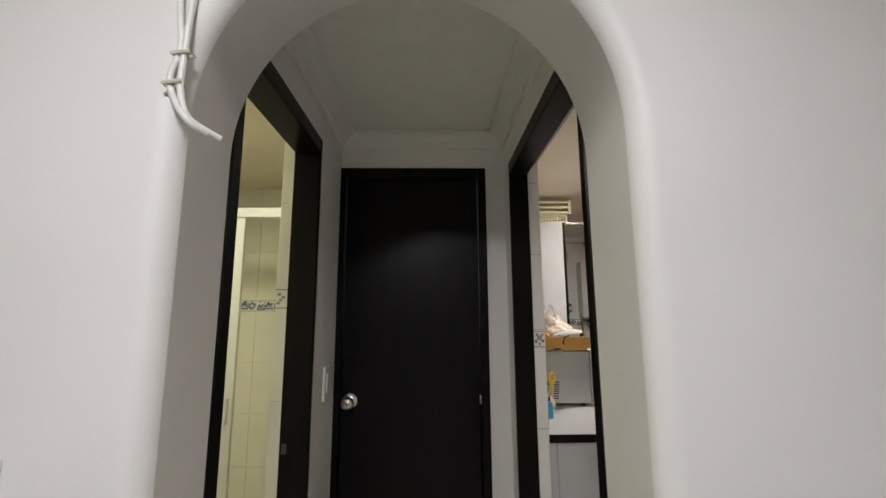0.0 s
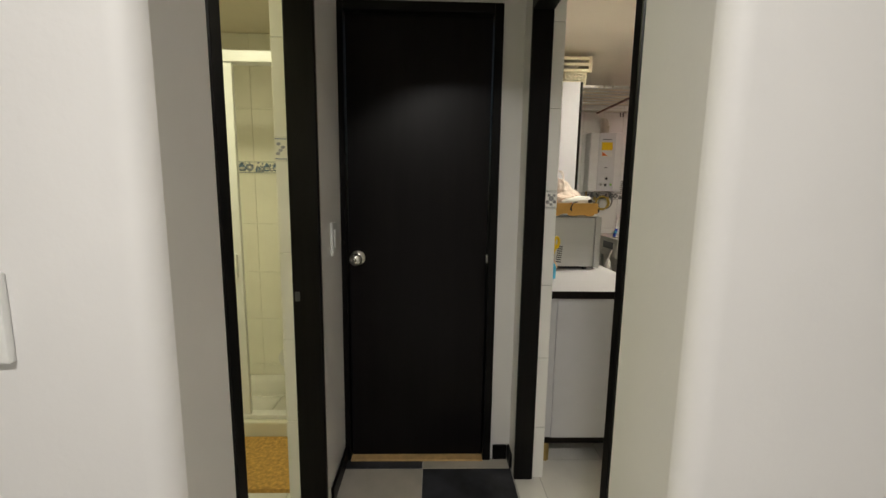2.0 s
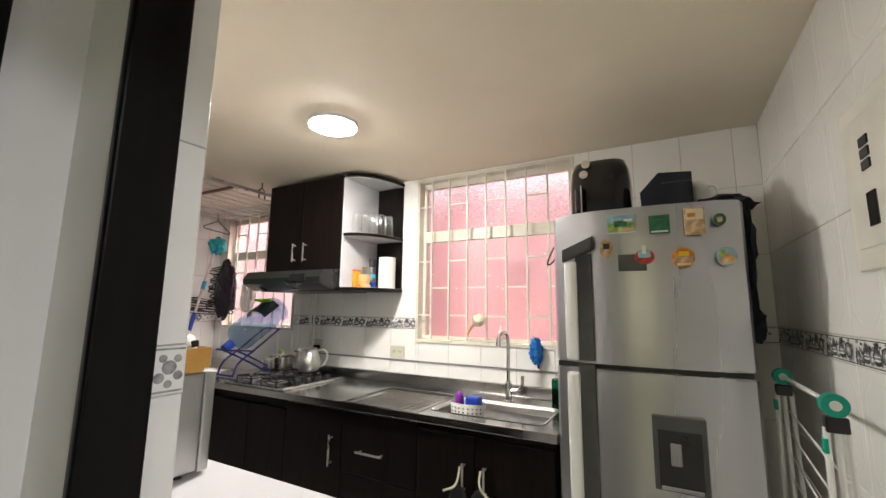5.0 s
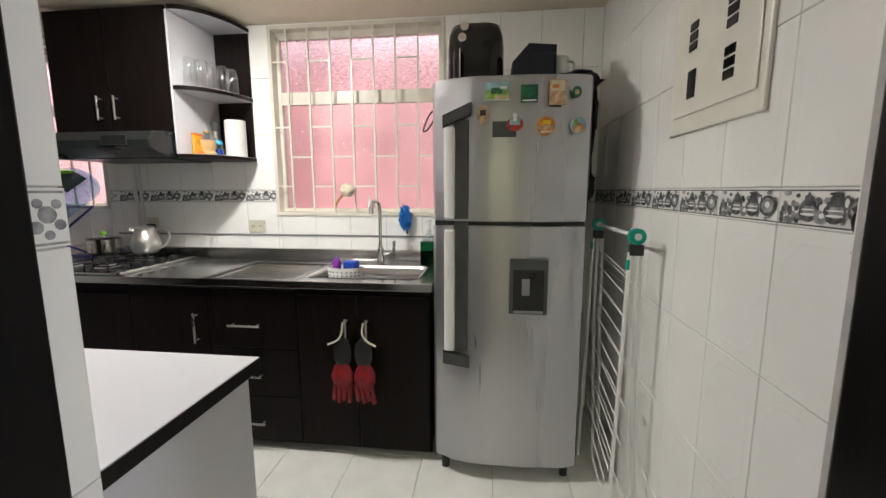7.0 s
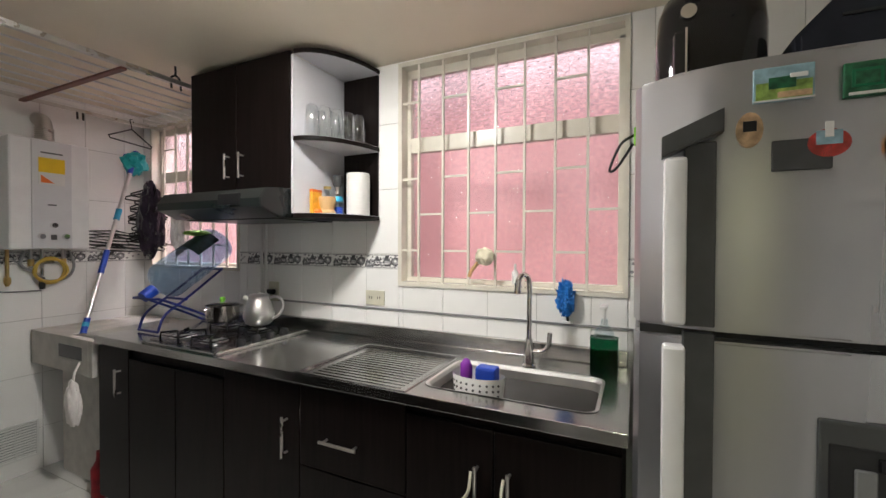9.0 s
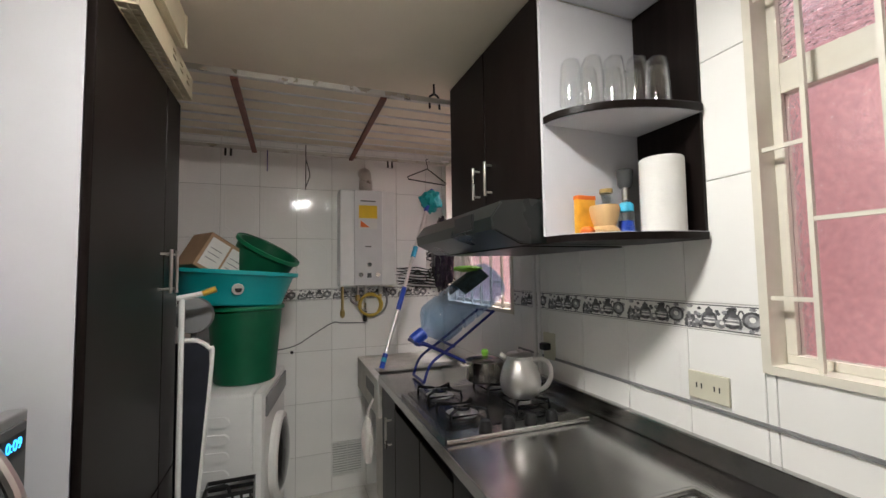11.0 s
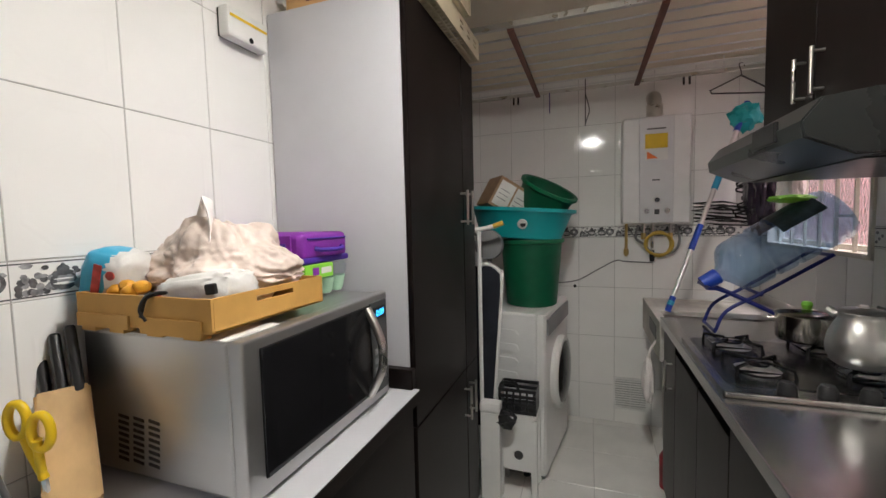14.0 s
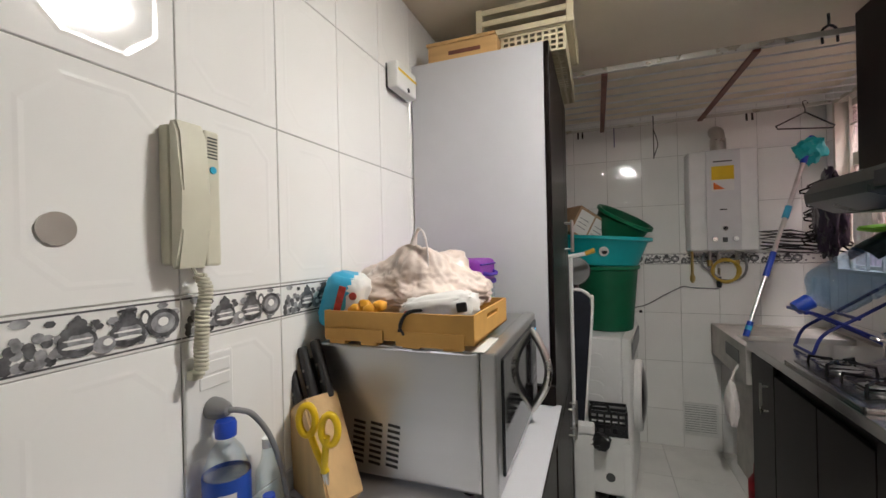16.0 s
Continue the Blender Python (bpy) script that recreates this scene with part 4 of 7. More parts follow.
# open end shelf with a rounded front
e = thing("end_shelf", (2.3, 2.82, 1.49), "open white-lined end shelf with a rounded dark edge", "shelf")
part("side_panel", box(2.06, 2.917, 1.51, 2.427, 2.929, 2.232), WHITE_LAM, e, "white laminate inner side")
part("back_panel", box(2.419, 2.70, 1.51, 2.4285, 2.916, 2.232), CAB, e, "dark laminate back panel")
arc = [(2.06 + 0.36 * (1 - math.cos(radians(7.5 * i))), 2.915 - 0.225 * math.sin(radians(7.5 * i))) for i in range(13)]
for nm, z in (("bottom_board", 1.488), ("middle_board", 1.84), ("top_board", 2.235)):
    bd = part(nm, prism([(2.418, 2.916), (2.06, 2.916)] + arc + [(2.418, 2.69)], z, z + 0.02, "z"), CAB, e)
    if z > 1.5:
        part("white_underside", prism([(2.418, 2.914), (2.064, 2.914)] + [(a + 0.004, c + 0.004) for a, c in arc] + [(2.418, 2.696)], z - 0.0025, z - 0.0005, "z"), WHITE_LAM, bd, "white laminate underside")
    if z < 2.2:
        part("white_top", prism([(2.417, 2.914), (2.064, 2.914)] + [(a + 0.004, c + 0.004) for a, c in arc] + [(2.417, 2.696)], z + 0.0205, z + 0.0225, "z"), WHITE_LAM, bd, "white laminate top")
hd = thing("cooker_hood", (2.15, 3.29, 1.5), "dark grey slim cooker hood under the wall cabinet", "cooker hood")
prof = [(2.42, 1.60), (2.42, 1.49), (1.99, 1.488), (1.90, 1.53), (1.895, 1.565), (1.93, 1.612), (2.02, 1.622)]
part("canopy", prism(prof, 2.94, 3.66, "y", bevel=0.004), HOOD_GREY, hd)
part("filter_panel", box(2.02, 2.98, 1.483, 2.40, 3.62, 1.4875), BLACK_PLASTIC, hd, "black grease filter")
part("switch_panel", box(1.89, 3.06, 1.54, 1.90, 3.20, 1.59, 0.003, m=None), BLACK_PLASTIC, hd, "black switch panel")

# fridge
fr = thing("fridge", (2.05, 1.215, 0), "silver two-door fridge with a water dispenser and long handles", "fridge")


def fridge_front(off):
    y = (1.503, 1.49, 1.41, 1.33, 1.12, 0.92, 0.862, 0.85)
    x = (1.80, 1.775, 1.738, 1.715, 1.718, 1.735, 1.75, 1.78)
    return [(a - off, c) for a, c in zip(x, y)]


part("body", box(1.80, 0.856, 0.05, 2.40, 1.498, 1.755, 0.012), GREY, fr, "grey painted fridge body")
fd = part("freezer_door", prism([(1.81, 0.85), (1.81, 1.503)] + fridge_front(0), 1.183, 1.762, "z", bevel=0.006), STEEL_V, fr, smooth=30)
ld = part("fridge_door", prism([(1.81, 0.85), (1.81, 1.503)] + fridge_front(0), 0.075, 1.163, "z", bevel=0.006), STEEL_V, fr, smooth=30)
part("door_gap", box(1.76, 0.865, 1.163, 1.80, 1.49, 1.183), BLACK_PLASTIC, fr, "black gap between the doors")
for x, y in ((1.80, 0.90), (1.80, 1.45), (2.36, 0.90), (2.36, 1.45)):
    part("foot", cyl((x, y, 0), (x, y, 0.052), 0.018), BLACK_PLASTIC, fr)
for door, z0, z1, top in ((fd, 1.195, 1.565, True), (ld, 0.62, 1.15, False)):
    part("handle_recess", box(1.7075, 1.345, z0 - 0.002, 1.735, 1.405, z1 + 0.03, 0.003), DARK_GREY, door, "dark grey grip hollow")
    hb = part("handle", box(1.690, 1.40, z0, 1.728, 1.445, z1, 0.008), WHITE_METAL, door, "pale metal handle bar")
    zc = (z1, z1 + 0.075) if top else (z0 - 0.075, z0)
    part("handle_end", prism([(1.45, zc[0] + (0 if top else 0.02)), (1.335, zc[0] + (0.045 if top else -0.0)), (1.335, zc[1] + (0.02 if top else -0.03)), (1.45, zc[1] - (0.03 if top else 0))], 1.688, 1.73, "x", bevel=0.004), DARK_GREY, hb, "dark grey handle end")
part("top_hinge", box(1.79, 0.88, 1.756, 1.87, 0.93, 1.772, 0.003), DARK_GREY, fr)
dp = part("water_dispenser", box(1.708, 1.01, 0.79, 1.73, 1.17, 1.03, 0.005), DARK_GREY, ld, "dark grey water dispenser")
part("dispenser_hollow", box(1.7055, 1.025, 0.80, 1.712, 1.155, 0.985, 0.003), BLACK_PLASTIC, dp)
part("dispenser_lever", box(1.700, 1.085, 0.875, 1.7055, 1.118, 0.945, 0.004), GREY, dp)
part("dispenser_nozzle", box(1.698, 1.065, 0.945, 1.7055, 1.085, 0.972, 0.003), GLOSS_BLACK, dp)
part("drip_tray", box(1.699, 1.03, 0.797, 1.7075, 1.15, 0.808, 0.002), GREY, dp)

# counter with the microwave, along the inner wall
ct = thing("white_counter", (0.73, 2.41, 0), "white laminate counter cabinet with a dark edge", "counter")
part("top", box(0.482, 1.865, 0.844, 0.994, 2.965, 0.868, 0.002), WHITE_LAM, ct, "white laminate top")
b = box(0.482, 1.862, 0.832, 0.996, 1.867, 0.866, 0.001)
box(0.992, 1.867, 0.832, 0.997, 2.965, 0.866, 0.001, bm=b)
part("edge_band", b, CAB, ct, "dark edge band")
part("end_panel", box(0.535, 1.883, 0.14, 0.965, 1.899, 0.843), WHITE_LAM, ct, "white end panel")
part("filler_strip", box(0.484, 1.888, 0.14, 0.534, 1.903, 0.843), WHITE_LAM, ct, "white filler strip")
part("body", box(0.484, 1.90, 0.10, 0.955, 2.965, 0.843), CAB, ct)
for i in range(2):
    y0 = 1.89 + i * 0.535
    f = part("door", box(0.956, y0, 0.12, 0.974, y0 + 0.531, 0.83, 0.003), CAB, ct)
    bar_handle(f, (0.974, y0 + (0.47 if i == 0 else 0.06), 0.67), (0.974, y0 + (0.47 if i == 0 else 0.06), 0.77), (0.028, 0, 0))
for x, y in ((0.52, 1.93), (0.93, 1.93), (0.52, 2.93), (0.93, 2.93)):
    part("leg", cyl((x, y, 0), (x, y, 0.101), 0.022), BRASS if y < 2 else BLACK_PLASTIC, ct)

# tall cabinet
tc = thing("tall_cabinet", (0.73, 3.33, 0), "tall larder cabinet with white sides and dark doors", "cabinet")
part("side_panel", box(0.482, 2.975, 0.05, 0.958, 2.993, 2.06), WHITE_LAM, tc, "white laminate side")
part("side_panel", box(0.482, 3.672, 0.05, 0.958, 3.69, 2.06), CAB, tc)
part("body", box(0.484, 2.993, 0.05, 0.955, 3.672, 2.055), CAB, tc)
part("foot_board", box(0.50, 2.99, 0, 0.93, 3.675, 0.05), BLACK_PLASTIC, tc)
for z0, z1, za, zb in ((0.74, 2.06, 1.345, 1.51), (0.05, 0.735, 0.52, 0.685)):
    for y0, y1, hy in ((2.974, 3.513, 3.478), (3.517, 3.69, 3.552)):
        f = part("door", box(0.959, y0, z0, 0.977, y1, z1, 0.003), CAB, tc)
        bar_handle(f, (0.977, hy, za + 0.025), (0.977, hy, zb - 0.025), (0.03, 0, 0))
single("corner_block", box(0.484, 2.945, 0.869, 0.978, 2.9735, 0.93, 0.003), CAB, "dark laminate upstand between counter and larder", "trim", kind="structure")

# microwave
mw = thing("microwave", (0.70, 2.66, 0.868), "stainless steel microwave with a dark door and blue clock digits", "microwave")
MX0, MX1, MY0, MY1, MZ0, MZ1 = 0.50, 0.922, 2.385, 2.905, 0.884, 1.172
part("case", box(MX0, MY0, MZ0, MX1 - 0.035, MY1, MZ1, 0.006), STEEL_M, mw, "brushed steel case")
part("front_frame", box(MX1 - 0.034, MY0 - 0.003, MZ0 - 0.004, MX1, MY1 + 0.003, MZ1 + 0.003, 0.005), STEEL_M, mw)
dr = part("door_glass", box(MX1 - 0.002, MY0 + 0.035, MZ0 + 0.028, MX1 + 0.006, MY1 - 0.105, MZ1 - 0.018, 0.003), GLOSS_BLACK, mw, "glossy black door glass")
pn = part("control_panel", box(MX1 - 0.002, MY1 - 0.10, MZ0 + 0.02, MX1 + 0.005, MY1 - 0.012, MZ1 - 0.015, 0.002), DARK_GREY, mw)
part("display", box(MX1 + 0.003, MY1 - 0.085, MZ1 - 0.065, MX1 + 0.0065, MY1 - 0.02, MZ1 - 0.03), BLACK_PLASTIC, pn)
lettering("clock_digits", "0:09", 0.026, Matrix.Translation((MX1 + 0.0072, MY1 - 0.052, MZ1 - 0.0475)) @ Matrix.Rotation(radians(90), 4, "Z") @ Matrix.Rotation(radians(90), 4, "X"), BLUE_DIGIT, pn, "glowing blue clock digits")
for i in range(4):
    for j in range(3):
        part("key", box(MX1 + 0.004, MY1 - 0.085 + j * 0.022, MZ0 + 0.05 + i * 0.026, MX1 + 0.0065, MY1 - 0.069 + j * 0.022, MZ0 + 0.066 + i * 0.026, 0.001), GREY, pn)
hp = [(MX1 + 0.004 + 0.05 * math.sin(math.pi * i / 14), MY1 - 0.115 - 0.012 * math.sin(math.pi * i / 14), MZ0 + 0.03 + (MZ1 - MZ0 - 0.055) * i / 14) for i in range(15)]
part("handle", tube(hp, 0.011, 10), SATIN, dr, "bowed silver handle")
b = bmesh.new()
for c in range(3):
    for r in range(8):
        prism([(0.583 + c * 0.043 + r * 0.0012, 0.912 + r * 0.0125), (0.612 + c * 0.043 + r * 0.0012, 0.909 + r * 0.0125), (0.612 + c * 0.043 + r * 0.0012, 0.915 + r * 0.0125), (0.583 + c * 0.043 + r * 0.0012, 0.918 + r * 0.0125)], MY0 - 0.0012, MY0 + 0.002, "y", bm=b)
part("side_vent", b, BLACK_PLASTIC, mw, "rows of black vent slots")
for x, y in ((0.53, 2.42), (0.85, 2.42), (0.53, 2.87), (0.85, 2.87)):
    part("foot", cyl((x, y, 0.868), (x, y, 0.885), 0.014), BLACK_PLASTIC, mw)

# laundry corner
wm = thing("washing_machine", (0.98, 4.27, 0), "white front-loading washing machine with a dark round door", "washing machine")
part("body", box(0.66, 3.97, 0.03, 1.265, 4.56, 0.885, 0.012), WHITE_METAL, wm)
part("front_panel", prism([(1.266, 3.972), (1.30, 3.972), (1.31, 3.99), (1.31, 4.54), (1.30, 4.558), (1.266, 4.558)], 0.03, 0.884, "z", bevel=0.006), WHITE_PLASTIC, wm)
rim = part("porthole_rim", lathe([(0.20, 0), (0.205, 0.02), (0.197, 0.035), (0.178, 0.04), (0.172, 0.03), (0.172, 0)], (1.31, 4.27, 0.50), 40, m=Matrix.Rotation(radians(90), 4, "Y")), WHITE_PLASTIC, wm)
part("porthole_glass", lathe([(0, 0.062), (0.08, 0.058), (0.14, 0.048), (0.171, 0.034), (0.171, 0.0), (0, 0.0)], (1.31, 4.27, 0.50), 40, m=Matrix.Rotation(radians(90), 4, "Y")), GLOSS_BLACK, rim, "dark door glass")
part("control_strip", box(1.309, 4.0, 0.77, 1.32, 4.53, 0.86, 0.004), GREY, wm, "grey control strip")
for i in range(7):
    z = 0.30 + i * 0.075
    part("side_rib", prism(rounded(0.80, z, 1.17, z + 0.045, 0.02), 3.963, 3.973, "y", bevel=0.004), WHITE_METAL, wm)
for x, y in ((0.70, 4.0), (1.2, 4.0), (0.70, 4.52), (1.2, 4.52)):
    part("foot", cyl((x, y, 0), (x, y, 0.032), 0.02), BLACK_PLASTIC, wm)

wm.rotation_euler = (0, 0, radians(-8))
wm.location.y += 0.02

wh = thing("water_heater", (1.85, 4.68, 1.33), "pearl grey gas water heater on the wall with a yellow label", "water heater")
part("case", box(1.668, 4.60, 1.33, 2.035, 4.748, 1.965, 0.01), WHITE_METAL, wh, "white enamelled case")
part("front_panel", box(1.76, 4.592, 1.335, 1.945, 4.601, 1.96, 0.004), HEATER, wh)
part("energy_label", box(1.79, 4.590, 1.775, 1.91, 4.5915, 1.86), YELLOW, wh, "yellow energy label")
part("label_strip", box(1.79, 4.590, 1.705, 1.91, 4.5915, 1.775), PAPER, wh, "white lower half of the label")
part("warning_mark", prism([(1.80, 1.715), (1.86, 1.715), (1.80, 1.76)], 4.589, 4.5899, "y"), ORANGE, wh)
part("brand_plate", box(1.80, 4.590, 1.885, 1.90, 4.5915, 1.893), DARK_GREY, wh)
part("slot", box(1.83, 4.590, 1.585, 1.87, 4.5915, 1.592), BLACK_PLASTIC, wh)
for x, z in ((1.80, 1.405), (1.855, 1.47), (1.91, 1.405)):
    part("control_knob", lathe([(0, 0.022), (0.014, 0.022), (0.017, 0.0), (0, 0.0)], (x, 4.592, z), 18, m=Matrix.Rotation(radians(90), 4, "X")), CHROME, wh)
part("display", box(1.843, 4.590, 1.385, 1.87, 4.5915, 1.415), DARK_GREY, wh)
b = tube(smooth_path([(1.85, 4.68, 1.96), (1.85, 4.68, 2.03), (1.85, 4.70, 2.09), (1.85, 4.76, 2.11)]), 0.04, 16)
part("flue", b, SATIN, wh, "corrugated metal flue pipe")
for i in range(7):
    part("flue_ring", tube([(1.85 + 0.042 * math.cos(a), 4.68 + 0.042 * math.sin(a), 1.975 + i * 0.011) for a in [k * math.pi / 10 for k in range(20)]], 0.004, 6, closed=True), SATIN, wh)

ls = thing("laundry_sink", (2.13, 4.39, 0), "pale cement laundry sink with a washboard", "laundry sink")
b = bmesh.new()
for a in ((1.80, 4.06, 2.42, 4.10), (1.80, 4.69, 2.42, 4.73), (1.80, 4.10, 1.84, 4.69), (2.38, 4.10, 2.42, 4.69)):
    box(a[0], a[1], 0.66, a[2], a[3], 0.855, 0.004, bm=b)
box(1.84, 4.10, 0.66, 2.38, 4.69, 0.69, bm=b)
part("basin", b, CONCRETE, ls)
part("washboard", box(1.84, 4.38, 0.82, 2.38, 4.69, 0.85, 0.004), CONCRETE, ls)
part("soap_niche", box(1.797, 4.16, 0.74, 1.802, 4.40, 0.81, 0.001), DARK_GREY, ls, "dark soap niche in the front")
part("pedestal", box(1.90, 4.15, 0, 2.35, 4.62, 0.66, 0.006), CONCRETE, ls)


# small things on and round the sink counter
FAX, FAY = 2.268, 1.878
fa = thing("kitchen_faucet", (FAX, FAY, TOP), "tall chrome kitchen faucet with a side lever", "faucet")
b = lathe([(0, 0), (0.027, 0), (0.027, 0.006), (0.019, 0.012), (0.0185, 0.095), (0.0145, 0.108), (0, 0.108)], (FAX, FAY, TOP), 24)
part("faucet_base", b, CHROME, fa, smooth=50)
pts = smooth_path([(FAX, FAY, TOP + 0.1), (FAX, FAY, 1.10), (FAX, FAY + 0.001, 1.215), (FAX - 0.012, FAY + 0.008, 1.245), (FAX - 0.036, FAY + 0.018, 1.252), (FAX - 0.058, FAY + 0.027, 1.236), (FAX - 0.066, FAY + 0.03, 1.21)])
part("spout", tube(pts, 0.0105, 14), CHROME, fa, smooth=60)
part("spray_head", cyl((FAX - 0.066, FAY + 0.03, 1.222), (FAX - 0.069, FAY + 0.031, 1.182), 0.0135, 18), CHROME, fa, smooth=50)
b = tube(smooth_path([(FAX, FAY - 0.015, TOP + 0.06), (FAX, FAY - 0.05, TOP + 0.064), (FAX - 0.002, FAY - 0.074, TOP + 0.085), (FAX - 0.006, FAY - 0.082, TOP + 0.142)]), 0.0095, 10)
part("lever", b, CHROME, fa, smooth=60)

ck = thing("sponge_basket", (1.95, 1.96, TOP - 0.03), "white perforated plastic sponge basket hung in the sink", "basket")
bw = bmesh.new()
ox = [(1.905 + 0.055 * (1 + math.cos(radians(a))) * 0.9, 1.975 + 0.085 * math.sin(radians(a))) for a in range(0, 360, 12)]
lo = [bw.verts.new((x, y, TOP - 0.035)) for x, y in ox]
hi = [bw.verts.new((1.955 + (x - 1.955) * 1.08, 1.975 + (y - 1.975) * 1.08, TOP + 0.045)) for x, y in ox]
for i in range(len(lo)):
    j = (i + 1) % len(lo)
    bw.faces.new((lo[i], lo[j], hi[j], hi[i]))
bw.faces.new(lo)
cup = part("cup", bw, WHITE_PLASTIC, ck)
for r in range(3):
    for c in range(9):
        a = radians(120 + c * 15)
        p = Vector((1.955 + 0.053 * math.cos(a), 1.975 + 0.0895 * math.sin(a), TOP - 0.012 + r * 0.018))
        q = Vector((math.cos(a), 0.6 * math.sin(a), 0)).normalized()
        part("hole", cyl(p - q * 0.002, p + q * 0.0015, 0.004, 8), DARK_GREY, cup)
single("scouring_sponge", box(1.93, 1.91, TOP + 0.015, 1.985, 1.98, TOP + 0.075, 0.008, m=None), BLUE, "blue scouring sponge in the basket", "sponge", loc=(1.957, 1.95, TOP))
single("purple_sponge", lumpy((1.955, 2.02, TOP + 0.045), (0.02, 0.022, 0.05), 3, 0.2, sub=2), PURPLE, "purple cleaning sponge in the basket", "sponge", loc=(1.955, 2.02, TOP))

so = thing("soap_bottle", (2.33, 1.605, TOP), "pump bottle half full of dark green soap", "soap bottle")
part("bottle", prism(rounded(2.29, 1.555, 2.37, 1.655, 0.02), TOP + 0.001, TOP + 0.13, "z", bevel=0.006), GREEN_LIQ, so)
part("clear_top", lathe([(0.04, 0.131), (0.03, 0.16), (0.014, 0.18), (0.012, 0.2), (0, 0.2)], (2.33, 1.605, TOP), 20), PET, so, "clear upper part")
pm = part("pump", cyl((2.33, 1.605, TOP + 0.18), (2.33, 1.605, TOP + 0.245), 0.006, 10), WHITE_PLASTIC, so)
part("pump_head", box(2.265, 1.592, TOP + 0.243, 2.345, 1.618, TOP + 0.255, 0.004), WHITE_PLASTIC, pm)
bb = thing("bottle_brush", (2.415, 1.76, 1.06), "small blue scrubbing brush hung on the wall tiles", "brush")
part("bristles", lumpy((2.40, 1.76, 1.15), (0.025, 0.032, 0.062), 8, 0.6, 7, 4), BRUSH_BLUE, bb, "blue bristle tuft")
part("brush_handle", cyl((2.412, 1.757, 1.095), (2.42, 1.752, 1.05), 0.006, 8), BLACK_PLASTIC, bb)
part("wall_hook", box(2.40, 1.735, 1.043, 2.4295, 1.775, 1.052, 0.002), WHITE_PLASTIC, bb)
sp = thing("body_brush", (2.42, 2.13, 1.2), "round cream sponge brush with a wooden handle on the window bars", "brush")
part("sponge_head", lumpy((2.405, 2.115, 1.315), (0.025, 0.042, 0.04), 5, 0.25, 5, 3), SPONGE, sp)
part("brush_handle", tube([(2.412, 2.15, 1.285), (2.416, 2.185, 1.245), (2.42, 2.195, 1.22)], 0.009, 8), PINE, sp, "wooden handle")
vi = thing("small_vial", (2.47, 1.985, 1.19), "small clear plastic vial on the window ledge", "bottle")
part("vial", lathe([(0, 0), (0.014, 0), (0.015, 0.05), (0.006, 0.065), (0.005, 0.09), (0, 0.09)], (2.445, 1.985, 1.193), 14), WHITE_PLASTIC, vi)


def socket(name, x, y, z, label, face=1, w=0.075, h=0.115):
    t = thing(name, (x, y, z), label, "socket")
    part("plate", box(x - 0.008 * (face > 0), y - w / 2, z - h / 2, x + 0.008 * (face < 0), y + w / 2, z + h / 2, 0.003), CREAM_PLASTIC if face > 0 else WHITE_PLASTIC, t)
    return t


k = socket("wall_socket", KX1 - 0.0005, 2.72, 1.09, "cream double wall socket on the tiles", w=0.115, h=0.075)
for y in (2.695, 2.745):
    for dy in (-0.007, 0.007):
        part("slot", box(KX1 - 0.0098, y + dy - 0.0015, 1.083, KX1 - 0.008, y + dy + 0.0015, 1.097), BLACK_PLASTIC, k)
k = socket("wall_socket", KX1 - 0.0005, 3.44, 1.085, "cream wall socket with a black plug beside the hob", w=0.08, h=0.115)
part("plug", box(KX1 - 0.045, 3.42, 1.07, KX1 - 0.009, 3.46, 1.10, 0.006), BLACK_PLASTIC, k)
single("tile_trim", box(KX1 - 0.006, 1.503, 1.030, KX1 - 0.0005, 3.70, 1.041, 0.002), GREY, "thin grey pencil trim along the tiles", "trim", kind="structure")
cd = thing("conduit", (KX1 - 0.01, 3.52, 0.955), "pair of thin white conduit pipes up the tiles", "pipe", kind="structure")
for y in (3.50, 3.535):
    part("pipe", cyl((KX1 - 0.012, y, 0.955), (KX1 - 0.012, y, 1.487), 0.009, 10), WHITE_PLASTIC, cd)

# red gloves over the sink door handles
for y, s in ((1.935, 1), (1.835, -1)):
    g = thing("rubber_glove", (FX - 0.03, y, 0.3), "red and black rubber glove hung over a cabinet handle", "glove", "gloves on the sink doors")
    part("cuff", lumpy((FX - 0.045, y, 0.555), (0.012, 0.042, 0.075), 4 + s, 0.12, 3, 3), BLACK_PLASTIC, g, "black cuff")
    part("palm", lumpy((FX - 0.045, y + 0.005 * s, 0.44), (0.016, 0.05, 0.07), 6 + s, 0.18, 4, 3), RED, g)
    for i in range(4):
        yy = y - 0.038 + i * 0.025
        part("finger", tube(smooth_path([(FX - 0.045, yy, 0.40), (FX - 0.05, yy + 0.006 * s, 0.36), (FX - 0.043, yy + 0.01 * s, 0.31 + 0.012 * (i % 2))], 3), 0.0115, 8), RED, g)
    c = tube(smooth_path([(FX - 0.032, y, 0.70), (FX - 0.05, y, 0.655), (FX - 0.05, y + 0.02 * s, 0.62), (FX - 0.06, y + 0.065 * s, 0.60)]), 0.005, 8)
    part("loop", c, CREAM_PLASTIC, g, "pale folded cuff end")

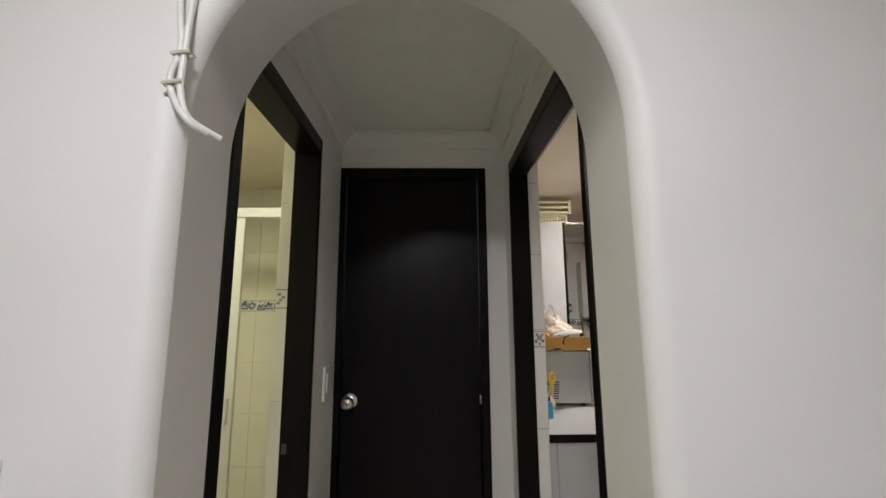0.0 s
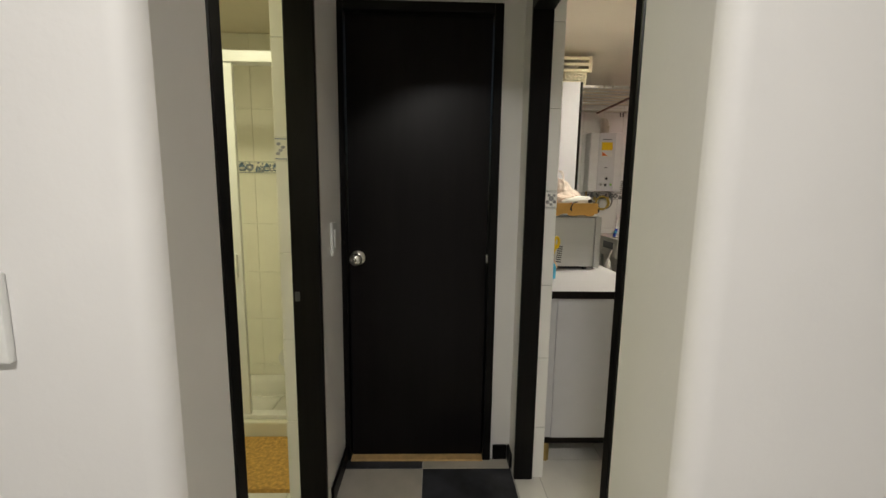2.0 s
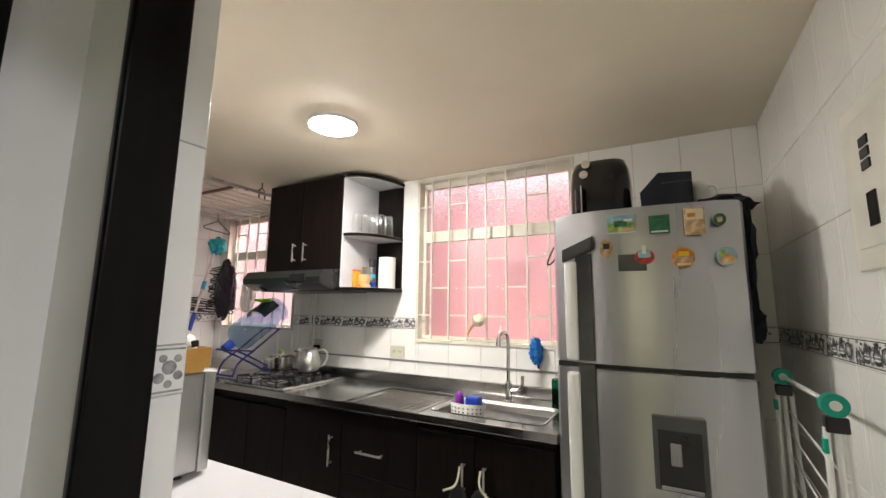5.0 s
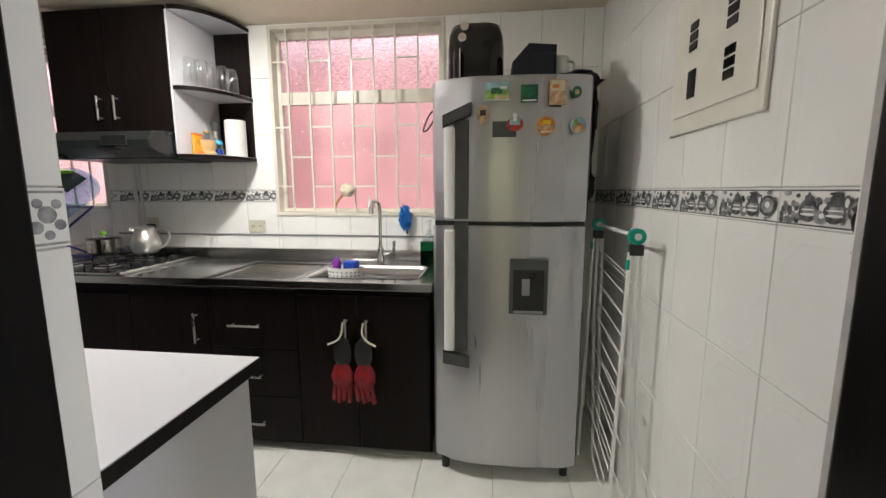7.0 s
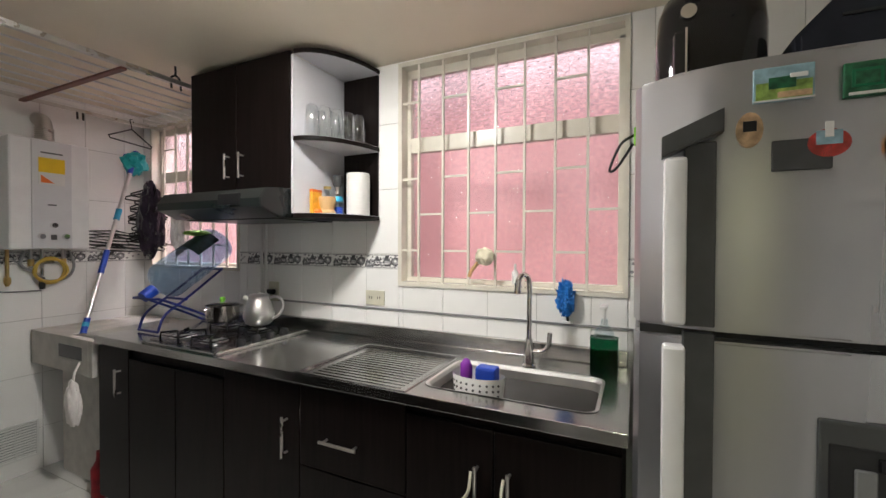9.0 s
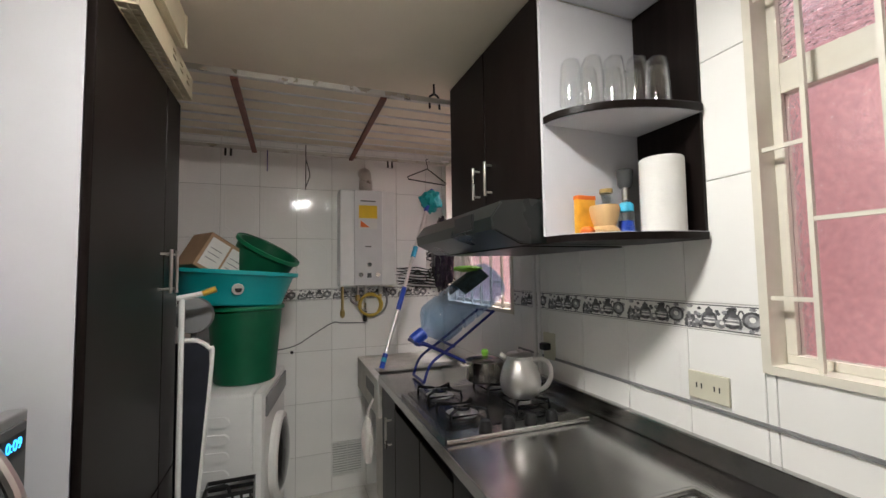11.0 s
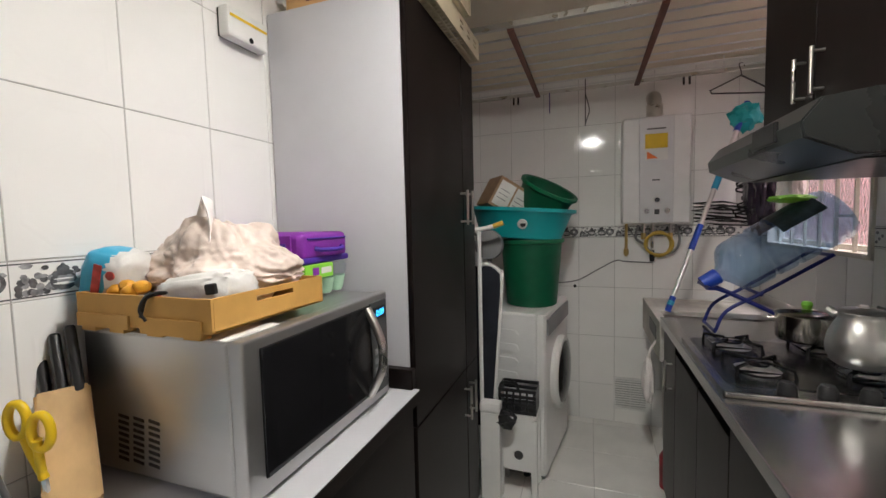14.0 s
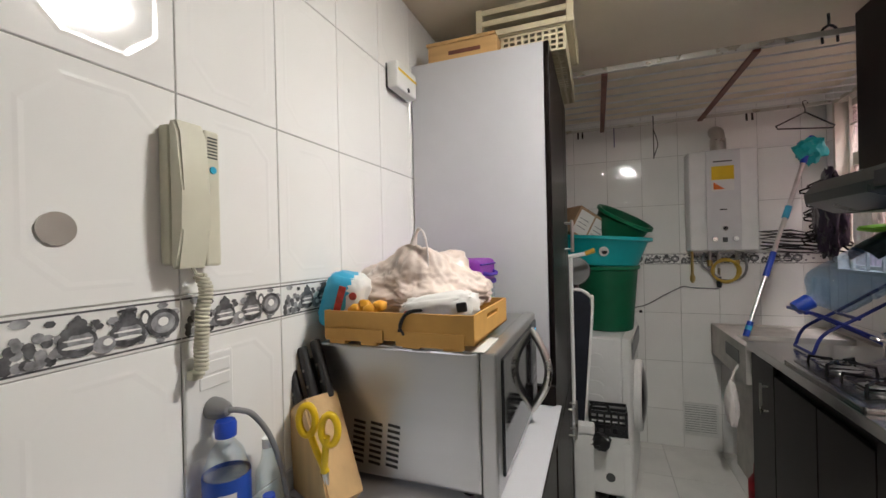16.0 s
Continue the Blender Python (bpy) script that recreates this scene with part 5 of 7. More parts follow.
# pots on the hob
HZ = TOP + 0.058
kt = thing("kettle", (2.18, 3.28, HZ), "dented aluminium jug with a lid and side handle", "kettle")
part("body", lathe([(0, 0), (0.050, 0), (0.064, 0.010), (0.074, 0.032), (0.077, 0.055), (0.072, 0.085), (0.060, 0.115), (0.050, 0.134), (0.0485, 0.143), (0.053, 0.151), (0.046, 0.153), (0, 0.153)], (2.18, 3.28, HZ), 36), ALU, kt, smooth=60)
part("lid", lathe([(0.054, 0.15), (0.045, 0.158), (0.012, 0.163), (0.01, 0.17), (0, 0.172)], (2.18, 3.28, HZ), 28), ALU, kt, smooth=60)
part("handle", tube(smooth_path([(2.212, 3.247, HZ + 0.132), (2.232, 3.215, HZ + 0.143), (2.246, 3.188, HZ + 0.125), (2.248, 3.184, HZ + 0.085), (2.236, 3.196, HZ + 0.05), (2.222, 3.222, HZ + 0.03)]), 0.0085, 10), ALU, kt, smooth=60)
part("spout_lip", tube([(2.135, 3.31, HZ + 0.138), (2.118, 3.322, HZ + 0.15)], 0.012, 8), ALU, kt)
po = thing("cooking_pot", (2.16, 3.535, HZ), "small steel cooking pot with a green-knobbed lid", "pot")
part("body", lathe([(0, 0), (0.075, 0), (0.082, 0.008), (0.083, 0.085), (0.088, 0.088), (0.08, 0.088), (0.078, 0.01), (0, 0.01)], (2.16, 3.535, HZ), 36), POT_STEEL, po, smooth=60)
ld2 = part("lid", lathe([(0.086, 0.0885), (0.08, 0.094), (0.03, 0.104), (0, 0.105)], (2.16, 3.535, HZ), 30), GLASS, po, "glass lid")
part("knob", lathe([(0, 0.105), (0.012, 0.105), (0.016, 0.12), (0.012, 0.13), (0, 0.131)], (2.16, 3.535, HZ), 16), LIME, ld2, "green lid knob")
for s in (-1, 1):
    part("handle", tube(smooth_path([(2.16 + 0.083 * s, 3.515, HZ + 0.07), (2.16 + 0.115 * s, 3.52, HZ + 0.075), (2.16 + 0.115 * s, 3.55, HZ + 0.075), (2.16 + 0.083 * s, 3.555, HZ + 0.07)]), 0.005, 8), SATIN, po)

# water bottle on its tilting stand
ws = thing("bottle_stand", (2.08, 3.86, TOP), "blue tubular steel tilting stand for a water bottle", "stand")
for y in (3.765, 3.935):
    part("leg", tube(smooth_path([(1.93, y, 1.075), (1.985, y, 1.065), (2.19, y, 0.965), (2.32, y, TOP + 0.007)]), 0.007, 8), BLUE_METAL, ws)
    part("leg", tube(smooth_path([(2.33, y, 1.215), (2.11, y, 1.062), (1.995, y, 0.985), (1.955, y, TOP + 0.008)]), 0.007, 8), BLUE_METAL, ws)
for x, z in ((1.935, 1.075), (2.325, 1.212), (2.32, TOP + 0.0075), (1.956, TOP + 0.012), (2.11, 1.055)):
    part("crossbar", cyl((x, 3.765, z), (x, 3.935, z), 0.007, 8), BLUE_METAL, ws)
ax = Vector((0.837, 0.03, 0.547)).normalized()
mb = ax.to_track_quat("Z", "Y").to_matrix().to_4x4()
wb = thing("water_bottle", (1.86, 3.82, 1.14), "large blue tinted water bottle lying tilted on its stand", "water bottle")
prof = [(0.024, 0.0), (0.026, 0.05), (0.045, 0.066), (0.088, 0.092), (0.104, 0.115), (0.108, 0.135)]
for k in range(4):
    z = 0.15 + 0.085 * k
    prof += [(0.108, z + 0.052), (0.102, z + 0.058), (0.1005, z + 0.066), (0.102, z + 0.074), (0.108, z + 0.08)]
prof += [(0.108, 0.49), (0.098, 0.512), (0.07, 0.518), (0, 0.51)]
part("body", lathe(prof, (1.943, 3.84, 1.093), 40, m=mb), BLUE_PET, wb, smooth=50)
part("cap", lathe([(0, -0.02), (0.03, -0.02), (0.033, 0.045), (0.028, 0.05), (0, 0.048)], (1.943, 3.84, 1.093), 24, m=mb), BLUE, wb, "blue screw cap")
lab = bmesh.new()
for i in range(12):
    a0, a1 = radians(20 + i * 11), radians(31 + i * 11)
    q = [mb @ Vector((0.1095 * math.cos(a), 0.1095 * math.sin(a), z)) + Vector((1.943, 3.84, 1.093)) for a, z in ((a0, 0.30), (a1, 0.30), (a1, 0.46), (a0, 0.46))]
    lab.faces.new([lab.verts.new(p) for p in q])
part("label", lab, LABEL_TEAL, wb, "dark teal sleeve label")
single("folded_cloth", lumpy((2.225, 3.845, 1.428), (0.075, 0.05, 0.016), 2, 0.3, 3, 3), LIME, "lime green cleaning cloth on the bottle", "cloth", loc=(2.225, 3.845, 1.42))

# end shelf: glasses above, jars and roll below
tum = thing("drinking_glass", (2.12, 2.86, 1.8635), "clear tall drinking glass upside down on the shelf", "glass", "glasses on the shelf")
part("wall", lathe([(0.034, 0), (0.033, 0.06), (0.029, 0.12), (0.026, 0.142), (0.018, 0.15), (0, 0.151)], (2.12, 2.86, 1.8635), 24), GLASS, tum, smooth=60)
for x, y in ((2.165, 2.825), (2.20, 2.885), (2.225, 2.805), (2.27, 2.86), (2.29, 2.785), (2.335, 2.85), (2.345, 2.765), (2.385, 2.80)):
    copy_thing(tum, Matrix.Translation((x, y, 1.8635)))
SZ = 1.511
pr = thing("paper_roll", (2.355, 2.775, SZ), "white embossed paper towel roll", "paper towel")
b = lathe([(0.02, 0), (0.056, 0), (0.058, 0.004), (0.058, 0.208), (0.055, 0.212), (0.02, 0.212), (0.02, 0)], (2.355, 2.775, SZ), 40)
part("roll", b, PAPER, pr, smooth=40)
part("core", lathe([(0.0165, 0.001), (0.0195, 0.001), (0.0195, 0.2125), (0.0165, 0.2125), (0.0165, 0.001)], (2.355, 2.775, SZ), 24), CARD, pr, "brown cardboard core")
ap = thing("amber_packet", (2.18, 2.895, SZ), "small amber printed packet on the shelf", "packet")
part("packet", box(2.15, 2.885, SZ, 2.215, 2.905, SZ + 0.115, 0.004), AMBER, ap)
part("packet_top", box(2.15, 2.884, SZ + 0.105, 2.215, 2.906, SZ + 0.118, 0.002), ORANGE, ap)
single("orange_cap", lathe([(0, 0), (0.018, 0), (0.02, 0.012), (0.014, 0.022), (0, 0.024)], (2.165, 2.865, SZ), 18), ORANGE, "small round orange cap on the shelf", "cap", loc=(2.165, 2.865, SZ))
single("wooden_mortar", lathe([(0, 0), (0.04, 0), (0.042, 0.012), (0.03, 0.025), (0.038, 0.05), (0.043, 0.075), (0.04, 0.085), (0.032, 0.085), (0.02, 0.03), (0, 0.03)], (2.225, 2.862, SZ), 28), BEECH, "turned pale wooden mortar", "mortar", loc=(2.225, 2.862, SZ))
jr = thing("glass_jar", (2.265, 2.893, SZ), "small clear glass jar with a brass lid", "jar")
part("jar", lathe([(0, 0), (0.02, 0), (0.02, 0.08), (0.012, 0.1), (0.014, 0.13), (0, 0.13)], (2.262, 2.893, SZ), 20), GLASS, jr)
part("lid", lathe([(0, 0.13), (0.019, 0.13), (0.019, 0.142), (0, 0.143)], (2.262, 2.893, SZ), 20), BRASS, jr, "brass lid")
bc = thing("salt_shaker", (2.285, 2.84, SZ), "small clear shaker with blue lid and label", "shaker")
part("cup", lathe([(0, 0), (0.026, 0), (0.027, 0.006), (0.02, 0.07), (0, 0.07)], (2.285, 2.84, SZ), 22), PET, bc)
part("blue_fill", lathe([(0, 0.004), (0.0235, 0.006), (0.021, 0.04), (0, 0.04)], (2.285, 2.84, SZ), 22), BLUE, bc)
part("lid", lathe([(0.021, 0.068), (0.021, 0.085), (0.015, 0.094), (0, 0.096)], (2.285, 2.84, SZ), 22), LIGHT_BLUE, bc, "light blue lid")
ms = thing("hand_blender", (2.33, 2.885, SZ), "steel hand blender standing with its grey end up", "blender")
part("shaft", cyl((2.33, 2.885, SZ), (2.33, 2.885, SZ + 0.15), 0.011, 16), SATIN, ms)
part("head", lathe([(0.016, 0.148), (0.022, 0.16), (0.025, 0.2), (0.022, 0.205), (0, 0.2)], (2.33, 2.885, SZ), 20), DARK_GREY, ms)

# fridge door magnets
def magnet(y0, z0, y1, z1, material, label, oval=False, extra=None):
    x = 1.712
    t = thing("fridge_magnet", (x, (y0 + y1) / 2, (z0 + z1) / 2), label, "magnet", "magnets on the fridge")
    if oval:
        b = prism([((y0 + y1) / 2 + (y1 - y0) / 2 * math.cos(radians(a)), (z0 + z1) / 2 + (z1 - z0) / 2 * math.sin(radians(a))) for a in range(0, 360, 15)], x - 0.004, x + 0.006, "x")
    else:
        b = box(x - 0.004, y0, z0, x + 0.006, y1, z1, 0.002)
    part("plate", b, material, t)
    for i, (a0, c0, a1, c1, m) in enumerate(extra or ()):
        part("print", box(x - 0.005 - i * 0.0006, y0 + (y1 - y0) * a0, z0 + (z1 - z0) * c0, x - 0.0035, y0 + (y1 - y0) * a1, z0 + (z1 - z0) * c1, 0.0004), m, t)


magnet(1.184, 1.665, 1.283, 1.735, MAGNET_SKY, "landscape fridge magnet of green hills and sky", extra=[(0.04, 0.05, 0.96, 0.55, MEADOW), (0.3, 0.35, 0.75, 0.68, MAGNET_GREEN), (0.05, 0.08, 0.6, 0.25, MAGNET_TAN), (0.0, 0.0, 1.0, 0.05, PAPER), (0.12, 0.62, 0.4, 0.74, PAPER)])
magnet(1.074, 1.655, 1.141, 1.722, MAGNET_GREEN, "square green fridge magnet with a frog shape", extra=[(0.16, 0.28, 0.84, 0.8, GREEN), (0.24, 0.36, 0.76, 0.72, MAGNET_GREEN), (0.1, 0.06, 0.9, 0.14, PAPER)])
magnet(0.967, 1.642, 1.03, 1.738, MAGNET_TAN, "pale tan picture magnet", extra=[(0.1, 0.55, 0.9, 0.95, BEIGE_PLASTIC), (0.45, 0.65, 0.85, 0.8, MAGNET_ORANGE), (0.1, 0.08, 0.9, 0.3, MAGNET_TAN)])
magnet(0.908, 1.668, 0.945, 1.71, MAGNET_GREEN, "small green turtle-shaped fridge magnet", True, extra=[(0.3, 0.3, 0.7, 0.7, MAGNET_TAN)])
magnet(1.265, 1.575, 1.312, 1.648, MAGNET_TAN, "oval ochre fridge magnet", True, extra=[(0.25, 0.45, 0.75, 0.75, BLACK_PLASTIC)])
magnet(1.155, 1.523, 1.25, 1.585, DARK_GREY, "dark rectangular fridge magnet")
magnet(1.128, 1.545, 1.195, 1.60, MAGNET_RED, "boat-shaped fridge magnet in red and blue", True, extra=[(0.2, 0.45, 0.8, 0.95, MAGNET_SKY), (0.4, 0.7, 0.6, 1.25, PAPER)])
magnet(1.005, 1.528, 1.075, 1.60, MAGNET_ORANGE, "round orange fridge magnet", True, extra=[(0.1, 0.3, 0.9, 0.55, MAGNET_TAN), (0.25, 0.58, 0.7, 0.8, YELLOW), (0.2, 0.12, 0.8, 0.24, BEIGE_PLASTIC)])
magnet(0.885, 1.53, 0.945, 1.595, MAGNET_SKY, "round beach scene fridge magnet", True, extra=[(0.1, 0.1, 0.9, 0.45, MAGNET_TAN), (0.25, 0.4, 0.6, 0.6, MAGNET_ORANGE), (0.55, 0.5, 0.8, 0.85, MEADOW)])

# on top of the fridge
FT = 1.7565
af = thing("air_fryer", (2.0, 1.33, FT), "glossy black rounded air fryer with silver knobs", "air fryer")
out = rounded(1.87, 1.205, 2.16, 1.455, 0.08, 6)
b = bmesh.new()
rings = []
for k, z in ((0.95, 0.0), (1.0, 0.02), (1.0, 0.17), (0.96, 0.23), (0.85, 0.27), (0.55, 0.285)):
    rings.append([b.verts.new((2.015 + (x - 2.015) * k, 1.33 + (y - 1.33) * k, FT + z)) for x, y in out])
for lo, hi in zip(rings, rings[1:]):
    for i in range(len(out)):
        b.faces.new((lo[i], lo[(i + 1) % len(out)], hi[(i + 1) % len(out)], hi[i]))
b.faces.new(rings[0]), b.faces.new(rings[-1])
part("body", b, GLOSS_BLACK, af, smooth=50)
for y, z in ((1.385, 0.205), (1.375, 0.25)):
    part("dial", lathe([(0, 0.022), (0.018, 0.02), (0.022, 0.0), (0, 0)], (1.885, y, FT + z), 20, m=Matrix.Rotation(radians(-90), 4, "Y")), CHROME, af)
part("basket_handle", box(1.835, 1.385, FT + 0.03, 1.885, 1.42, FT + 0.15, 0.012), GLOSS_BLACK, af)
part("handle_trim", box(1.833, 1.39, FT + 0.03, 1.84, 1.395, FT + 0.15, 0.001), CHROME, af)
bg = thing("black_case", (1.98, 1.08, FT), "black angular fabric case on the fridge", "case")
part("case", prism([(0.985, FT), (1.165, FT), (1.17, FT + 0.10), (1.10, FT + 0.175), (0.985, FT + 0.165)], 1.87, 2.1, "x", bevel=0.01), CLOTH_DARK, bg)
part("zip_band", box(1.868, 0.99, FT + 0.125, 1.874, 1.09, FT + 0.132), BLACK_PLASTIC, bg)
jg = thing("white_jug", (1.96, 0.965, FT), "white plastic jug on the fridge", "jug")
part("body", lathe([(0, 0), (0.035, 0), (0.04, 0.02), (0.037, 0.12), (0.03, 0.135), (0, 0.13)], (1.96, 0.955, FT), 20), WHITE_PLASTIC, jg)
part("handle", tube(smooth_path([(1.93, 0.93, FT + 0.11), (1.92, 0.905, FT + 0.1), (1.92, 0.905, FT + 0.05), (1.93, 0.925, FT + 0.03)]), 0.006, 8), WHITE_PLASTIC, jg)
ch = thing("dark_jacket", (1.95, 0.83, 1.5), "dark blue jacket hung over the fridge side", "jacket")
b = lumpy((1.97, 0.89, FT + 0.03), (0.14, 0.10, 0.035), 12, 0.35, 3, 3)
part("folded_part", b, CLOTH_DARK, ch)
part("hanging_part", lumpy((1.95, 0.825, 1.63), (0.09, 0.026, 0.15), 14, 0.4, 3, 3), CLOTH_DARK, ch)
part("lower_fold", lumpy((1.97, 0.815, 1.33), (0.06, 0.03, 0.06), 17, 0.4, 3, 3), CLOTH_DARK, ch)
part("hanging_sleeve", tube(smooth_path([(1.96, 0.83, 1.55), (1.97, 0.82, 1.45), (1.97, 0.818, 1.36)]), 0.02, 10), CLOTH_DARK, ch)
lp = thing("cable_loop", (1.98, 1.508, 1.6), "black cable loop with a green clip on the fridge side", "cable")
part("loop", tube(smooth_path([(1.98, 1.508, 1.69), (1.96, 1.54, 1.665), (1.95, 1.565, 1.61), (1.955, 1.57, 1.585), (1.97, 1.55, 1.60), (1.98, 1.51, 1.665)]), 0.004, 8), BLACK_PLASTIC, lp)
part("clip", box(1.965, 1.499, 1.66, 1.99, 1.508, 1.71, 0.003), LIME, lp, "green clip")

# folded drying rack between fridge and wall
rk = thing("drying_rack", (1.72, 0.75, 0), "folded white drying rack with sea green joints", "drying rack")
RX = (1.46, 1.97)
for x in RX:
    hb = part("joint", cyl((x - 0.012, 0.755, 1.155), (x + 0.014, 0.755, 1.155), 0.028, 20), RACK_GREEN, rk, "sea green plastic joint")
    part("joint_hub", cyl((x - 0.016, 0.755, 1.155), (x - 0.012, 0.755, 1.155), 0.012, 14), WHITE_PLASTIC, hb)
    part("black_collar", box(x - 0.014, 0.732, 1.09, x + 0.014, 0.778, 1.128, 0.004), BLACK_PLASTIC, hb)
    for dy, foot in ((-0.02, 0.70), (0.0, 0.73), (0.02, 0.80)):
        part("tube", tube([(x, 0.755 + dy, 1.1), (x, 0.755 + dy * 1.3, 0.7), (x - 0.01, foot, 0.0)], 0.0075, 8), WHITE_METAL, rk)
    part("green_clip", box(x - 0.01, 0.775, 1.04, x + 0.01, 0.785, 1.075, 0.002), RACK_GREEN, rk)
part("top_bar", cyl((RX[0], 0.755, 1.155), (RX[1], 0.755, 1.155), 0.007, 10), WHITE_METAL, rk)
for i in range(13):
    z = 1.02 - i * 0.075
    y = 0.775 + (1.02 - z) * 0.03
    part("wire", cyl((RX[0], y, z), (RX[1], y - 0.03, z + 0.02), 0.0028, 6), WHITE_METAL, rk)
    if i % 2:
        part("wire", cyl((RX[0], y - 0.035, z + 0.03), (RX[1], y - 0.06, z + 0.05), 0.0028, 6), WHITE_METAL, rk)

# electrical panel on the wall by the fridge
PK = (1.26 - KY0) / 0.54
px = lambda v: -0.04 + (v + 0.04) * PK
pz = lambda v: 1.315 + (v - 1.315) * PK
ep = thing("electrical_panel", (px(1.1), KY0, pz(1.465)), "cream metal electrical panel with black breaker switches", "electrical panel")
part("plate", box(px(0.893), KY0 + 0.0005, pz(1.465), px(1.321), KY0 + 0.012, pz(1.83), 0.004), PANEL_CREAM, ep)
part("raised_door", box(px(0.915), KY0 + 0.0125, pz(1.51), px(1.285), KY0 + 0.018, pz(1.79), 0.003), PANEL_CREAM, ep)
for cxp, czp, n in ((1.193, 1.704, 3), (1.017, 1.70, 3), (1.016, 1.59, 3), (1.188, 1.585, 1)):
    for i in range(n):
        h = 0.076 / n
        z0 = pz(czp - 0.038 + i * h)
        part("breaker", box(px(cxp) - 0.022, KY0 + 0.016, z0 + 0.003, px(cxp) + 0.022, KY0 + 0.0215, z0 + h * PK - 0.003, 0.001), GLOSS_BLACK, ep)


# counter by the doorway: intercom, sockets, bottle, knives
ic = thing("intercom", (KX0, 2.075, 1.36), "cream wall intercom handset with a coiled cord", "intercom")
IZ0, IZ1 = 1.362, 1.592
part("cradle", box(KX0, 2.034, IZ0 + 0.005, KX0 + 0.022, 2.118, IZ1 - 0.005, 0.006), CREAM_PLASTIC, ic)
out = [(KX0 + 0.022, IZ0), (KX0 + 0.036, IZ0), (KX0 + 0.047, IZ0 + 0.06), (KX0 + 0.05, IZ0 + 0.12), (KX0 + 0.044, IZ1 - 0.02), (KX0 + 0.036, IZ1), (KX0 + 0.022, IZ1)]
part("handset", prism(out, 2.036, 2.086, "y", bevel=0.004), CREAM_PLASTIC, ic)
part("side_panel", box(KX0 + 0.022, 2.0885, IZ0 + 0.002, KX0 + 0.034, 2.117, IZ1 - 0.002, 0.004), CREAM_PLASTIC, ic)
for i in range(7):
    part("speaker_slot", box(KX0 + 0.0335, 2.094, IZ1 - 0.016 - i * 0.0055, KX0 + 0.0348, 2.112, IZ1 - 0.0135 - i * 0.0055), DARK_GREY, ic)
part("button", cyl((KX0 + 0.033, 2.103, IZ1 - 0.068), (KX0 + 0.0365, 2.103, IZ1 - 0.068), 0.006, 12), LIGHT_BLUE, ic, "small blue button")
coil = []
for i in range(420):
    f = i / 419
    a = f * 2 * math.pi * 25
    coil.append((KX0 + 0.028 + 0.0085 * math.cos(a) + 0.003 * math.sin(f * 14), 2.079 + 0.005 * math.sin(f * 9) + 0.0075 * math.sin(f * 4.2) + 0.0088 * math.sin(a), IZ0 - 0.012 - 0.158 * f))
part("coiled_cord", tube(coil, 0.0031, 6), CORD_CREAM, ic, smooth=60)
part("cord_end", tube(smooth_path([(KX0 + 0.03, 2.065, IZ0 + 0.002), (KX0 + 0.03, 2.072, IZ0 - 0.01), coil[0]]), 0.003, 6), CORD_CREAM, ic)
part("cord_plug", box(KX0, 2.068, 1.178, KX0 + 0.022, 2.088, 1.194, 0.003), CORD_CREAM, ic)

CT = 0.868
wp = thing("switch_and_socket_plate", (KX0, 2.11, 1.12), "white double wall plate with switches and a plugged socket", "socket")
part("plate", box(KX0 - 0.0005, 2.065, 1.04, KX0 + 0.008, 2.158, 1.213, 0.003), WHITE_PLASTIC, wp)
for i in range(2):
    part("switch", box(KX0 + 0.006, 2.09, 1.178 - i * 0.025, KX0 + 0.0105, 2.15, 1.2 - i * 0.025, 0.002), WHITE_PLASTIC, wp)
pl = part("plug", lathe([(0, 0), (0.019, 0), (0.0185, 0.012), (0.013, 0.03), (0.009, 0.036), (0, 0.037)], (KX0 + 0.0085, 2.114, 1.118), 20, m=Matrix.Rotation(radians(90), 4, "Y")), GREY, wp, "round grey plug", smooth=50)
part("flex", tube(smooth_path([(KX0 + 0.04, 2.114, 1.118), (KX0 + 0.056, 2.128, 1.114), (KX0 + 0.058, 2.155, 1.095), (KX0 + 0.055, 2.195, 1.04), (KX0 + 0.05, 2.225, 0.97), (KX0 + 0.045, 2.245, 0.90), (KX0 + 0.04, 2.27, CT + 0.006)]), 0.0052, 8), GREY, pl, "grey mains flex", smooth=60)
single("round_sticker", cyl((KX0 + 0.0005, 1.905, 1.42), (KX0 + 0.003, 1.905, 1.42), 0.0215, 32), SATIN, "round mirror-like disc stuck on the tiles", "sticker", loc=(KX0, 1.905, 1.42))

BX_, BY_ = 0.526, 2.104
wbt = thing("drink_bottle", (BX_, BY_, CT), "clear plastic drink bottle with blue cap and label", "bottle")
part("bottle", lathe([(0, 0), (0.034, 0), (0.0365, 0.01), (0.0365, 0.065), (0.035, 0.072), (0.0365, 0.14), (0.0355, 0.158), (0.026, 0.188), (0.0135, 0.205), (0.013, 0.218), (0, 0.218)], (BX_, BY_, CT), 28), PET, wbt, smooth=60)
part("drink", lathe([(0, 0.006), (0.032, 0.006), (0.0335, 0.02), (0.0335, 0.148), (0, 0.148)], (BX_, BY_, CT), 28), BLUE_PET, wbt, "pale blue drink")
lb = part("label", lathe([(0.037, 0.072), (0.0373, 0.074), (0.0373, 0.15), (0.037, 0.152)], (BX_, BY_, CT), 28), LABEL_BLUE, wbt, "blue printed label")
